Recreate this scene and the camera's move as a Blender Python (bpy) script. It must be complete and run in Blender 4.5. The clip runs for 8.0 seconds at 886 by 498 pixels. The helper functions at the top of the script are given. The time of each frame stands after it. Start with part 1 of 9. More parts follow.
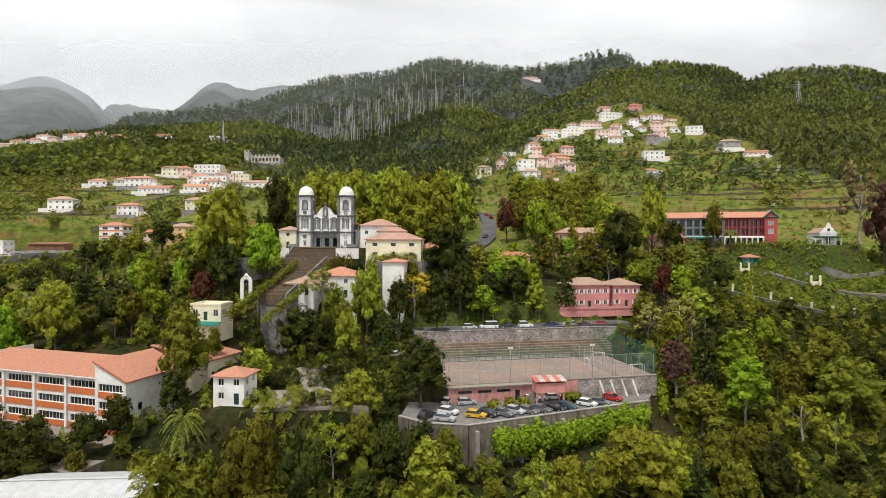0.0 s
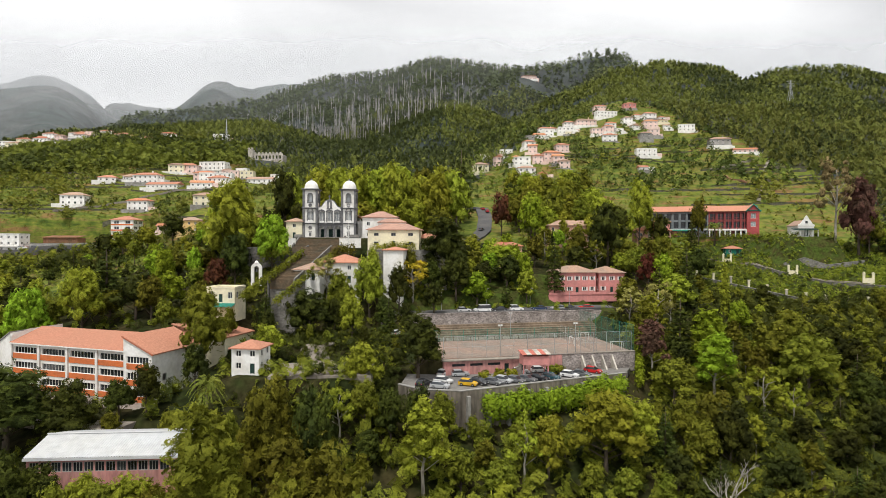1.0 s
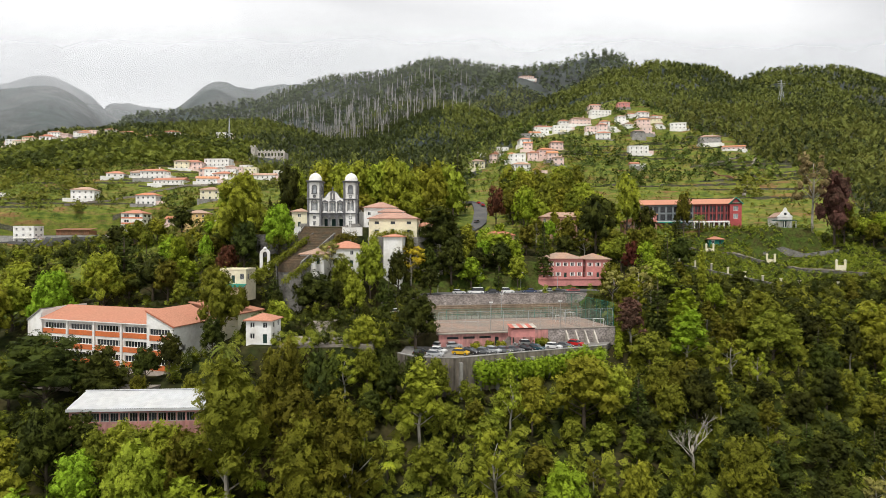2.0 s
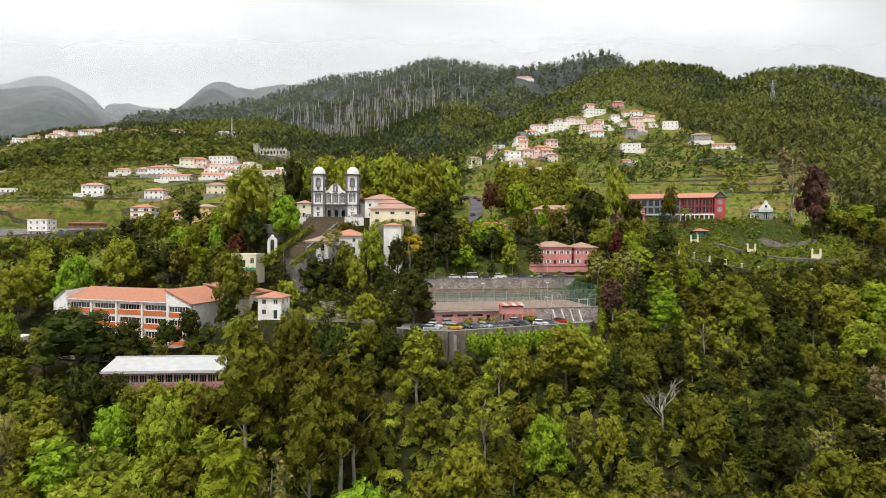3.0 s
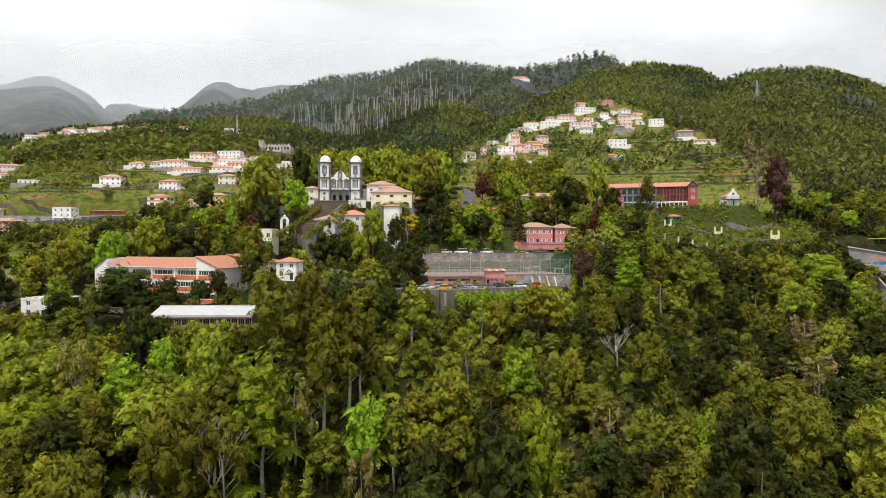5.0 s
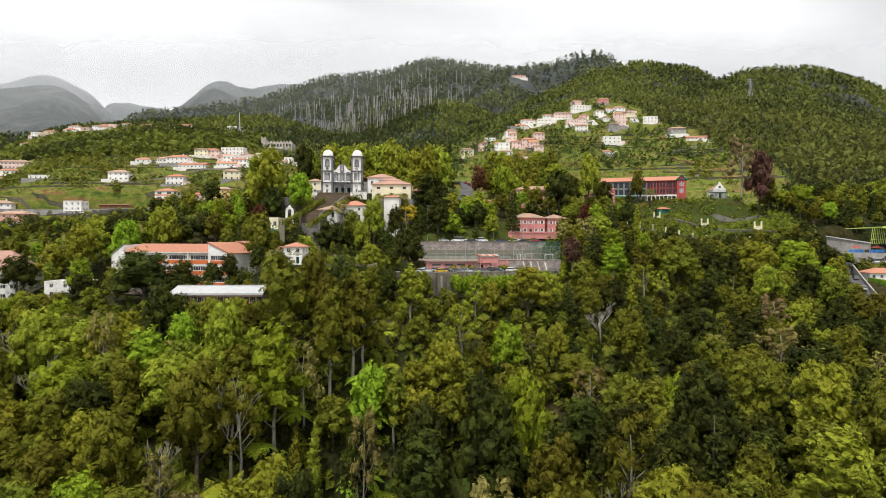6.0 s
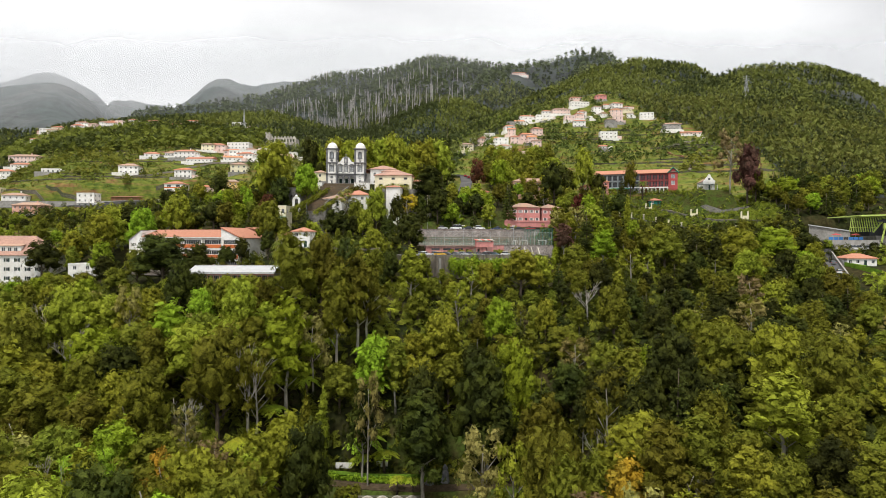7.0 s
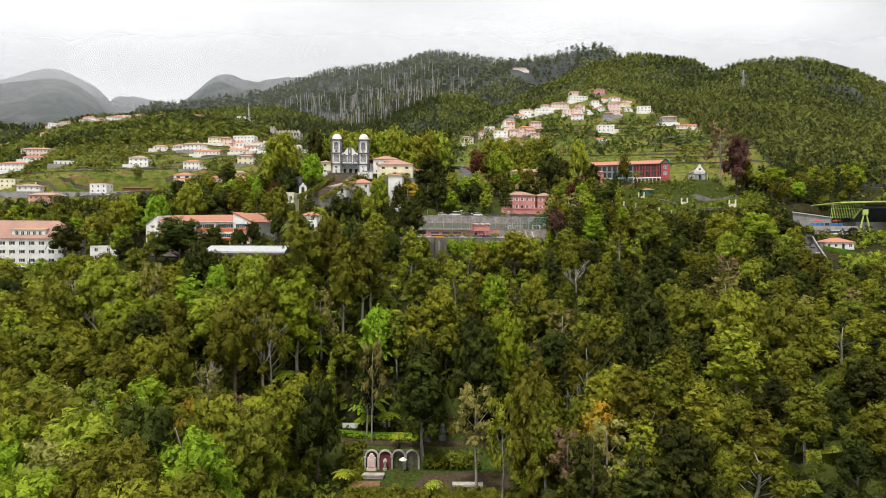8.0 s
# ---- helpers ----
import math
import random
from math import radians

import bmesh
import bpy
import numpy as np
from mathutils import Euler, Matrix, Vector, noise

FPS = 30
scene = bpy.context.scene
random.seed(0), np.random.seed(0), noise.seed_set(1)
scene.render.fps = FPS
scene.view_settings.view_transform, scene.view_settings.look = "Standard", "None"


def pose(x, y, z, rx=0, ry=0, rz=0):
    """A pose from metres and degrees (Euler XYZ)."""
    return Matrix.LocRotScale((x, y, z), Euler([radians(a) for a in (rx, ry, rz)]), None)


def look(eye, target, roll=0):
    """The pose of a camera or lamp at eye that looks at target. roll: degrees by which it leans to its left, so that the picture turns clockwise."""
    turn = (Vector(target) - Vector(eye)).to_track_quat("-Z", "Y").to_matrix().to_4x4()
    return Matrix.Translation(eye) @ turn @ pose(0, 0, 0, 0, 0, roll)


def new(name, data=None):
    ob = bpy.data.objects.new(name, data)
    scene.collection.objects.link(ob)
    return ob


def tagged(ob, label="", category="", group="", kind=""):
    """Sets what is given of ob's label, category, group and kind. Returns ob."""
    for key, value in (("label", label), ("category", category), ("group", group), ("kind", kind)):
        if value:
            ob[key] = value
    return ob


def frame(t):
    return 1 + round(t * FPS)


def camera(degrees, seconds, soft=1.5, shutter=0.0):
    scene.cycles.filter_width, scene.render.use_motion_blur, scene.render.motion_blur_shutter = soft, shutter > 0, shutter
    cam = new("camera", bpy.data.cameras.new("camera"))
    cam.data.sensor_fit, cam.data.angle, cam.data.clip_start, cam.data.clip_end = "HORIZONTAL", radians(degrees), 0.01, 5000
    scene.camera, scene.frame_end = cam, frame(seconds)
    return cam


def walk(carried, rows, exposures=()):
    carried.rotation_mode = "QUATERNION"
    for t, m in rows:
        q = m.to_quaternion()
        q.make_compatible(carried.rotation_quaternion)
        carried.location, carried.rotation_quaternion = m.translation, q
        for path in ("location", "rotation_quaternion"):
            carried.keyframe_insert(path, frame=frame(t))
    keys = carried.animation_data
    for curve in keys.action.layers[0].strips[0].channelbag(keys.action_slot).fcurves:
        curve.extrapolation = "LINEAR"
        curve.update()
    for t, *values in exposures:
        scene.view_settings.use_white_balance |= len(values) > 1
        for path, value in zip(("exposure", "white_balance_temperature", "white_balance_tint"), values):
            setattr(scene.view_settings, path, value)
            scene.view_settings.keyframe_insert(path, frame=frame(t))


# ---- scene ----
import itertools

cam = camera(76.4, 8.0, soft=0.75)
METRES, EYE, TILT, LEAN, TURN = 100.0, 60.0, 0.0, 0.0, 0.0
ROWS = [
    (0.0, 0.0, 0.0, 0.0, 0.0, -0.56, -0.22),
    (0.5, 0.0047, -0.0573, -0.0103, 0.0, -0.72, -0.22),
    (1.0, 0.0097, -0.1169, -0.0283, -0.01, -0.68, -0.21),
    (1.5, 0.0146, -0.1769, -0.0497, -0.05, -0.65, -0.21),
    (3.0, 0.0289, -0.3566, -0.1123, -0.17, -0.59, -0.22),
    (3.5, 0.0339, -0.4159, -0.1336, -0.2, -0.55, -0.22),
    (4.0, 0.0384, -0.4752, -0.1546, -0.24, -0.52, -0.25),
    (4.5, 0.0431, -0.5341, -0.1754, -0.27, -0.49, -0.26),
    (6.0, 0.0574, -0.705, -0.2374, -0.32, -0.56, -0.25),
    (6.5, 0.062, -0.7629, -0.2586, -0.26, -0.64, -0.27),
    (7.0, 0.067, -0.8214, -0.2804, -0.16, -0.78, -0.29),
    (7.5, 0.0721, -0.8808, -0.3028, -0.03, -1.0, -0.32),
    (8.0, 0.078, -0.9416, -0.325, 0.05, -1.18, -0.28),
]
walk(cam, [(t, pose(0, 0, EYE, TILT, LEAN, TURN) @ pose(METRES * x, METRES * y, METRES * z, 90 + pitch, roll, yaw)) for t, x, y, z, yaw, pitch, roll in ROWS], [(0.0, 0.22), (3.0, 0.27), (6.0, 0.3), (8.0, 0.3)])

# ---- world: an overcast sky, with a soft high sun behind the clouds ----
SUN_ELEV, SUN_TURN = 64.0, 204.0
world = bpy.data.worlds.new("overcast_sky")
scene.world = world
world.use_nodes = True
wn, wl = world.node_tree.nodes, world.node_tree.links
wn.clear()
w_out = wn.new("ShaderNodeOutputWorld")
w_bg = wn.new("ShaderNodeBackground")
w_sky = wn.new("ShaderNodeTexSky")
w_sky.sky_type = "NISHITA"
w_sky.sun_disc = False
w_sky.sun_elevation = radians(SUN_ELEV)
w_sky.sun_rotation = radians(SUN_TURN)
w_tc = wn.new("ShaderNodeTexCoord")
w_map = wn.new("ShaderNodeMapping")
w_map.inputs["Scale"].default_value = (1.0, 1.0, 2.2)
w_map.inputs["Location"].default_value = (0.35, 0.1, 0.2)
w_noise = wn.new("ShaderNodeTexNoise")
w_noise.inputs["Scale"].default_value = 1.5
w_noise.inputs["Detail"].default_value = 3.0
w_noise.inputs["Roughness"].default_value = 0.48
w_noise.inputs["Distortion"].default_value = 0.5
w_ramp = wn.new("ShaderNodeValToRGB")
w_ramp.color_ramp.elements[0].position = 0.37
w_ramp.color_ramp.elements[0].color = (0.68, 0.68, 0.69, 1)
w_ramp.color_ramp.elements[1].position = 0.56
w_ramp.color_ramp.elements[1].color = (1.0, 1.0, 1.0, 1)
w_scale = wn.new("ShaderNodeMix")
w_scale.data_type = "RGBA"
w_scale.blend_type = "MULTIPLY"
w_scale.inputs[0].default_value = 1.0
w_scale.inputs[7].default_value = (0.08, 0.08, 0.08, 1)
w_mix = wn.new("ShaderNodeMix")
w_mix.data_type = "RGBA"
w_mix.inputs[0].default_value = 0.93
wl.new(w_tc.outputs["Generated"], w_map.inputs["Vector"])
wl.new(w_map.outputs["Vector"], w_noise.inputs["Vector"])
wl.new(w_noise.outputs["Fac"], w_ramp.inputs["Fac"])
wl.new(w_sky.outputs["Color"], w_scale.inputs[6])
wl.new(w_scale.outputs[2], w_mix.inputs[6])
wl.new(w_ramp.outputs["Color"], w_mix.inputs[7])
wl.new(w_mix.outputs[2], w_bg.inputs["Color"])
w_bg.inputs["Strength"].default_value = 0.94
wl.new(w_bg.outputs["Background"], w_out.inputs["Surface"])

sun_data = bpy.data.lights.new("sun", "SUN")
sun_data.energy, sun_data.angle, sun_data.color = 2.75, radians(10), (1.0, 0.96, 0.9)
sun = new("sun", sun_data)
sun.matrix_world = look((-50, -110, 250), (0, 0, 0))


# ---- materials ----
def material(name, colour, rough=0.85, vary=0.25, grain=2.0, bump=0.2, second=None, metal=0.0, patch=0.15, per_object=0.0, per_island=0.0, hue=0.0, spec=0.15, streak=0.0):
    """A procedural surface: a base colour with grain and broad stains, some relief, and shifts from piece to piece."""
    m = bpy.data.materials.new(name)
    m.use_nodes = True
    n, l = m.node_tree.nodes, m.node_tree.links
    b = n["Principled BSDF"]
    geo = n.new("ShaderNodeNewGeometry")
    fine = n.new("ShaderNodeTexNoise")
    fine.inputs["Scale"].default_value, fine.inputs["Detail"].default_value = grain, 4.0
    wide = n.new("ShaderNodeTexNoise")
    wide.inputs["Scale"].default_value, wide.inputs["Detail"].default_value = patch, 3.0
    l.new(geo.outputs["Position"], wide.inputs["Vector"])
    if streak:
        mp = n.new("ShaderNodeMapping")
        mp.inputs["Scale"].default_value = (1, 1, streak)
        l.new(geo.outputs["Position"], mp.inputs["Vector"])
        l.new(mp.outputs["Vector"], fine.inputs["Vector"])
    else:
        l.new(geo.outputs["Position"], fine.inputs["Vector"])
    mix = n.new("ShaderNodeMix")
    mix.data_type = "RGBA"
    mix.inputs[6].default_value = (*colour, 1)
    mix.inputs[7].default_value = (*(second or [c * 0.55 for c in colour]), 1)
    ramp = n.new("ShaderNodeMapRange")
    ramp.inputs["From Min"].default_value, ramp.inputs["From Max"].default_value = 0.38, 0.68
    ramp.inputs["To Max"].default_value = 1.0 if second else 0.8
    l.new(wide.outputs["Fac"], ramp.inputs["Value"])
    l.new(ramp.outputs["Result"], mix.inputs[0])
    hsv = n.new("ShaderNodeHueSaturation")
    amount = n.new("ShaderNodeMapRange")
    amount.inputs["From Min"].default_value, amount.inputs["From Max"].default_value = 0.3, 0.7
    amount.inputs["To Min"].default_value, amount.inputs["To Max"].default_value = 1 - vary, 1 + vary
    l.new(fine.outputs["Fac"], amount.inputs["Value"])
    value = amount.outputs["Result"]
    info = n.new("ShaderNodeObjectInfo")
    for spread, source in ((per_object, info.outputs["Random"]), (per_island, geo.outputs["Random Per Island"])):
        if spread:
            r = n.new("ShaderNodeMapRange")
            r.inputs["To Min"].default_value, r.inputs["To Max"].default_value = 1 - spread, 1 + spread
            l.new(source, r.inputs["Value"])
            mul = n.new("ShaderNodeMath")
            mul.operation = "MULTIPLY"
            l.new(value, mul.inputs[0])
            l.new(r.outputs["Result"], mul.inputs[1])
            value = mul.outputs[0]
    if hue:
        h = n.new("ShaderNodeMapRange")
        h.inputs["To Min"].default_value, h.inputs["To Max"].default_value = 0.5 - hue, 0.5 + hue
        l.new(info.outputs["Random"], h.inputs["Value"])
        l.new(h.outputs["Result"], hsv.inputs["Hue"])
    l.new(value, hsv.inputs["Value"])
    l.new(mix.outputs[2], hsv.inputs["Color"])
    l.new(hsv.outputs["Color"], b.inputs["Base Color"])
    b.inputs["Roughness"].default_value, b.inputs["Metallic"].default_value = rough, metal
    b.inputs["Specular IOR Level"].default_value = spec
    if bump:
        bp = n.new("ShaderNodeBump")
        bp.inputs["Strength"].default_value, bp.inputs["Distance"].default_value = bump, 0.1
        l.new(fine.outputs["Fac"], bp.inputs["Height"])
        l.new(bp.outputs["Normal"], b.inputs["Normal"])
    return m


LEAF_COLOUR = {}


def leaf_material(name, colour, tip, hue=0.02, spread=0.3, through_light=0.22, leaf=8.5, cover=0.72):
    """Leaves: each face is cut into many small leaves, with a shade for each leaf, clump and tree, and light that
    passes through. With no cover the faces stay whole and darker, which paints the shade inside a crown.
    """
    LEAF_COLOUR[name] = (colour, tip)
    m = material(name, colour, rough=0.6, vary=0.16, grain=0.9, bump=0, second=tip, patch=0.25, per_object=0.24, per_island=spread * 0.4, hue=hue, spec=0.04)
    n, l = m.node_tree.nodes, m.node_tree.links
    b, out = n["Principled BSDF"], n["Material Output"]
    geo = n.new("ShaderNodeNewGeometry")
    cells = n.new("ShaderNodeTexVoronoi")
    cells.inputs["Scale"].default_value = leaf
    cells.inputs["Randomness"].default_value = 1.0
    l.new(geo.outputs["Position"], cells.inputs["Vector"])
    src = b.inputs["Base Color"].links[0].from_socket
    sep = n.new("ShaderNodeSeparateColor")
    l.new(cells.outputs["Color"], sep.inputs["Color"])
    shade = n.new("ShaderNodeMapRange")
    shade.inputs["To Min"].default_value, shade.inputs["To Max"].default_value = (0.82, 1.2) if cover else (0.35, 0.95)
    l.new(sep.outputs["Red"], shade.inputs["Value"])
    hsv = n.new("ShaderNodeHueSaturation")
    l.new(src, hsv.inputs["Color"])
    l.new(shade.outputs["Result"], hsv.inputs["Value"])
    l.new(hsv.outputs["Color"], b.inputs["Base Color"])
    bp = n.new("ShaderNodeBump")
    bp.inputs["Strength"].default_value, bp.inputs["Distance"].default_value = (0.25, 0.4 / leaf) if cover else (0.9, 0.8 / leaf)
    l.new(cells.outputs["Distance"], bp.inputs["Height"])
    l.new(bp.outputs["Normal"], b.inputs["Normal"])
    tr = n.new("ShaderNodeBsdfTranslucent")
    l.new(hsv.outputs["Color"], tr.inputs["Color"])
    mx = n.new("ShaderNodeMixShader")
    mx.inputs[0].default_value = through_light
    l.new(b.outputs[0], mx.inputs[1])
    l.new(tr.outputs[0], mx.inputs[2])
    if not cover:
        l.new(mx.outputs[0], out.inputs["Surface"])
        return m
    gap = n.new("ShaderNodeBsdfTransparent")
    edge = n.new("ShaderNodeMath")
    edge.operation = "LESS_THAN"
    loose = n.new("ShaderNodeTexNoise")
    loose.inputs["Scale"].default_value, loose.inputs["Detail"].default_value = leaf * 0.42, 2.0
    l.new(geo.outputs["Position"], loose.inputs["Vector"])
    open_up = n.new("ShaderNodeMapRange")
    open_up.inputs["From Min"].default_value, open_up.inputs["From Max"].default_value = 0.36, 0.6
    open_up.inputs["To Min"].default_value, open_up.inputs["To Max"].default_value = cover * 0.42, cover * 1.12
    l.new(loose.outputs["Fac"], open_up.inputs["Value"])
    l.new(open_up.outputs["Result"], edge.inputs[1])
    l.new(cells.outputs["Distance"], edge.inputs[0])
    cut = n.new("ShaderNodeMixShader")
    l.new(edge.outputs[0], cut.inputs[0])
    l.new(gap.outputs[0], cut.inputs[1])
    l.new(mx.outputs[0], cut.inputs[2])
    l.new(cut.outputs[0], out.inputs["Surface"])
    return m


LEAF = {
    "light": leaf_material("leaf_light", (0.29, 0.31, 0.03), (0.205, 0.225, 0.022)),
    "lime": leaf_material("leaf_lime", (0.26, 0.35, 0.024), (0.19, 0.27, 0.02)),
    "mid": leaf_material("leaf_mid", (0.14, 0.157, 0.018), (0.205, 0.212, 0.024)),
    "dark": leaf_material("leaf_dark", (0.034, 0.042, 0.01), (0.078, 0.088, 0.014)),
    "olive": leaf_material("leaf_olive", (0.17, 0.168, 0.018), (0.115, 0.118, 0.014)),
    "grey": leaf_material("leaf_grey", (0.3259, 0.2895, 0.08862), (0.2088, 0.1956, 0.05216)),
    "copper": leaf_material("leaf_copper", (0.0806, 0.02509, 0.01872), (0.13, 0.04017, 0.02288)),
    "mauve": leaf_material("leaf_mauve", (0.16, 0.08, 0.06), (0.11, 0.07, 0.045)),
    "rust": leaf_material("leaf_rust", (0.26, 0.1885, 0.091), (0.208, 0.1625, 0.0715)),
    "gold": leaf_material("leaf_gold", (0.51, 0.342, 0.03168), (0.3684, 0.2868, 0.03396)),
    "conifer": leaf_material("leaf_conifer", (0.055, 0.07, 0.016), (0.095, 0.108, 0.02), leaf=8.0, cover=0.68),
    "fern": leaf_material("leaf_fern", (0.299, 0.4059, 0.03254), (0.3795, 0.4197, 0.03795), leaf=7.0, cover=0.7),
    "palm": leaf_material("leaf_palm", (0.142, 0.171, 0.0283), (0.201, 0.216, 0.0378), leaf=7.0, cover=0.7),
    "wood_far": leaf_material("leaf_far_wood", (0.125, 0.148, 0.034), (0.17, 0.185, 0.042), spread=0.3, leaf=2.6, cover=0.8),
    "far_light": leaf_material("leaf_far_light", (0.21, 0.225, 0.034), (0.15, 0.17, 0.026), leaf=2.8, cover=0.78),
    "far_mid": leaf_material("leaf_far_mid", (0.12, 0.14, 0.024), (0.17, 0.185, 0.03), leaf=2.8, cover=0.78),
    "far_shade": leaf_material("leaf_far_shade", (0.05, 0.063, 0.016), (0.08, 0.093, 0.02), leaf=2.8, cover=0.78),
    "wood_dark": leaf_material("leaf_far_dark", (0.05, 0.064, 0.022), (0.075, 0.09, 0.026), spread=0.3, leaf=1.6, cover=0.78),
}
LEAF_FAR = {k: leaf_material(m.name + "_distant", *LEAF_COLOUR[m.name], leaf=4.2, cover=0.78) for k, m in list(LEAF.items())}
# uncut leaf colours for the cores, darkened to paint in the crown's inner shade
LEAF_CORE_SHADE = {k: leaf_material(m.name + "_core_shade", *LEAF_COLOUR[m.name], leaf=3.2, cover=0) for k, m in list(LEAF.items())}
BARK = material("bark", (0.12, 0.095, 0.07), vary=0.35, grain=3.0, bump=0.5, streak=0.3)
PALE_BARK = material("pale_bark", (0.36, 0.33, 0.28), vary=0.3, grain=2.0, bump=0.4, streak=0.3)
DEAD_WOOD = material("dead_wood", (0.36, 0.34, 0.32), vary=0.25, grain=1.0, bump=0, per_island=0.35)
WHITE = material("white_render", (0.8, 0.79, 0.76), vary=0.07, grain=1.5, bump=0.05, second=(0.68, 0.66, 0.61), patch=0.4)
CREAM = material("cream_render", (0.78, 0.72, 0.52), vary=0.08, grain=1.5, bump=0.05, patch=0.3, second=(0.66, 0.61, 0.45))
OCHRE = material("ochre_render", (0.68, 0.48, 0.2), vary=0.1, grain=1.5, bump=0.05, patch=0.3, second=(0.55, 0.4, 0.2))
PINK = material("pink_render", (0.62, 0.26, 0.24), vary=0.1, grain=1.5, bump=0.05, patch=0.3, second=(0.5, 0.22, 0.2))
PALE_PINK = material("pale_pink_render", (0.76, 0.59, 0.53), vary=0.1, grain=1.5, bump=0.05, patch=0.3, second=(0.66, 0.5, 0.45))
PEACH = material("peach_render", (0.66, 0.38, 0.29), vary=0.1, grain=1.5, bump=0.05, patch=0.3, second=(0.56, 0.33, 0.26))
SLATE_PAINT = material("slate_render", (0.2, 0.22, 0.23), vary=0.1, grain=1.5, bump=0.05, patch=0.3, second=(0.16, 0.18, 0.19))
DARK_RED = material("dark_red_render", (0.16, 0.045, 0.045), vary=0.15, grain=1.5, bump=0.05, patch=0.3, second=(0.2, 0.06, 0.06))
RED = material("red_render", (0.42, 0.09, 0.09), vary=0.12, grain=1.5, bump=0.05, patch=0.3, second=(0.33, 0.075, 0.075))
ORANGE = material("orange_render", (0.62, 0.17, 0.055), vary=0.1, grain=1.5, bump=0.05, patch=0.3, second=(0.5, 0.15, 0.06))
GREY = material("grey_concrete", (0.33, 0.32, 0.3), vary=0.2, grain=1.2, bump=0.2, patch=0.25, second=(0.22, 0.21, 0.19))
BASALT = material("basalt", (0.12, 0.12, 0.125), vary=0.25, grain=3.0, bump=0.3, patch=0.4, second=(0.2, 0.2, 0.2))
STONE = material("rubble_stone", (0.2, 0.19, 0.175), vary=0.4, grain=1.6, bump=0.6, patch=0.3, second=(0.12, 0.115, 0.1), per_object=0.3)
DRY_STONE = material("mossy_dry_stone", (0.13, 0.12, 0.09), vary=0.4, grain=1.2, bump=0.5, second=(0.06, 0.07, 0.03), patch=0.12)
PALE_CONCRETE = material("pale_concrete", (0.38, 0.365, 0.345), vary=0.15, grain=1.0, bump=0.1, patch=0.2, second=(0.27, 0.26, 0.24), streak=0.4)
CABIN_RED = material("faded_red_sheet", (0.5, 0.16, 0.12), vary=0.2, grain=1.5, bump=0.05, patch=0.4)
RUBBLE = material("mottled_rubble", (0.34, 0.3, 0.28), vary=0.5, grain=1.8, bump=0.6, second=(0.2, 0.175, 0.16), patch=0.5, streak=1.6)
STAINED = material("stained_concrete", (0.19, 0.165, 0.135), vary=0.45, grain=1.3, bump=0.2, patch=0.35, second=(0.12, 0.105, 0.085), streak=0.12)
EARTH_STEP = material("earthy_steps", (0.23, 0.175, 0.125), vary=0.3, grain=1.4, bump=0.3, patch=0.2, second=(0.15, 0.115, 0.085))
DIRTY_PINK = material("stained_pink_render", (0.52, 0.24, 0.22), vary=0.25, grain=1.6, bump=0.08, patch=0.35, second=(0.34, 0.2, 0.18), streak=0.3)
FADED_LINE = material("faded_line_paint", (0.42, 0.36, 0.32), vary=0.3, grain=1.5, bump=0)
RUIN = material("weathered_stone", (0.5, 0.46, 0.4), vary=0.25, grain=1.0, bump=0.3, patch=0.3)
ROOF = material("terracotta_tiles", (0.5, 0.2, 0.105), vary=0.25, grain=2.5, bump=0.35, second=(0.4, 0.2, 0.13), patch=0.3, per_object=0.22, hue=0.012)
ROOF_NEW = material("orange_tiles", (0.44, 0.2, 0.13), vary=0.16, grain=2.5, bump=0.3, second=(0.42, 0.2, 0.13), patch=0.2, per_object=0.1)
ROOF_OLD = material("old_tiles", (0.38, 0.24, 0.17), vary=0.25, grain=2.5, bump=0.35, second=(0.3, 0.22, 0.17), patch=0.3, per_object=0.2)
ROOF_FADED = material("faded_tiles", (0.42, 0.25, 0.19), vary=0.25, grain=2.5, bump=0.35, second=(0.32, 0.2, 0.16), patch=0.15)
METAL_ROOF = material("corrugated_sheet", (0.5, 0.51, 0.52), rough=0.55, vary=0.1, grain=0.8, bump=0.1, second=(0.5, 0.5, 0.49), patch=0.2, spec=0.4)
STEEL = material("galvanised_steel", (0.5, 0.51, 0.52), rough=0.45, vary=0.1, grain=3, bump=0, metal=0.6)
DARK_STEEL = material("dark_steel", (0.07, 0.075, 0.08), rough=0.5, vary=0.2, grain=3, bump=0, metal=0.3)
TEAL = material("green_paint", (0.03, 0.2, 0.15), vary=0.15, grain=2, bump=0.05, patch=0.3)
LIME_PAINT = material("lime_paint", (0.5, 0.62, 0.16), vary=0.1, grain=2, bump=0)
BLUE = material("blue_paint", (0.06, 0.2, 0.5), vary=0.1, grain=2, bump=0)
PALE_GLASS = material("curtained_glass", (0.3, 0.32, 0.33), rough=0.15, vary=0.3, grain=0.8, bump=0, spec=0.6, per_object=0.3)
GLASS = material("window_glass", (0.035, 0.04, 0.045), rough=0.12, vary=0.4, grain=0.8, bump=0, spec=0.6, per_object=0.5)
SHUTTER = material("dark_shutter", (0.03, 0.06, 0.05), vary=0.2, grain=3, bump=0.1, per_object=0.3)
ASPHALT = material("asphalt", (0.085, 0.085, 0.088), rough=0.9, vary=0.2, grain=2.5, bump=0.15, second=(0.12, 0.115, 0.11), patch=0.15)
PAVED = material("worn_paving", (0.27, 0.24, 0.2), rough=0.9, vary=0.2, grain=1.5, bump=0.15, second=(0.2, 0.17, 0.15), patch=0.12)
CLAY = material("red_clay", (0.25, 0.12, 0.07), rough=0.95, vary=0.25, grain=1.5, bump=0.3, second=(0.16, 0.1, 0.06), patch=0.2)
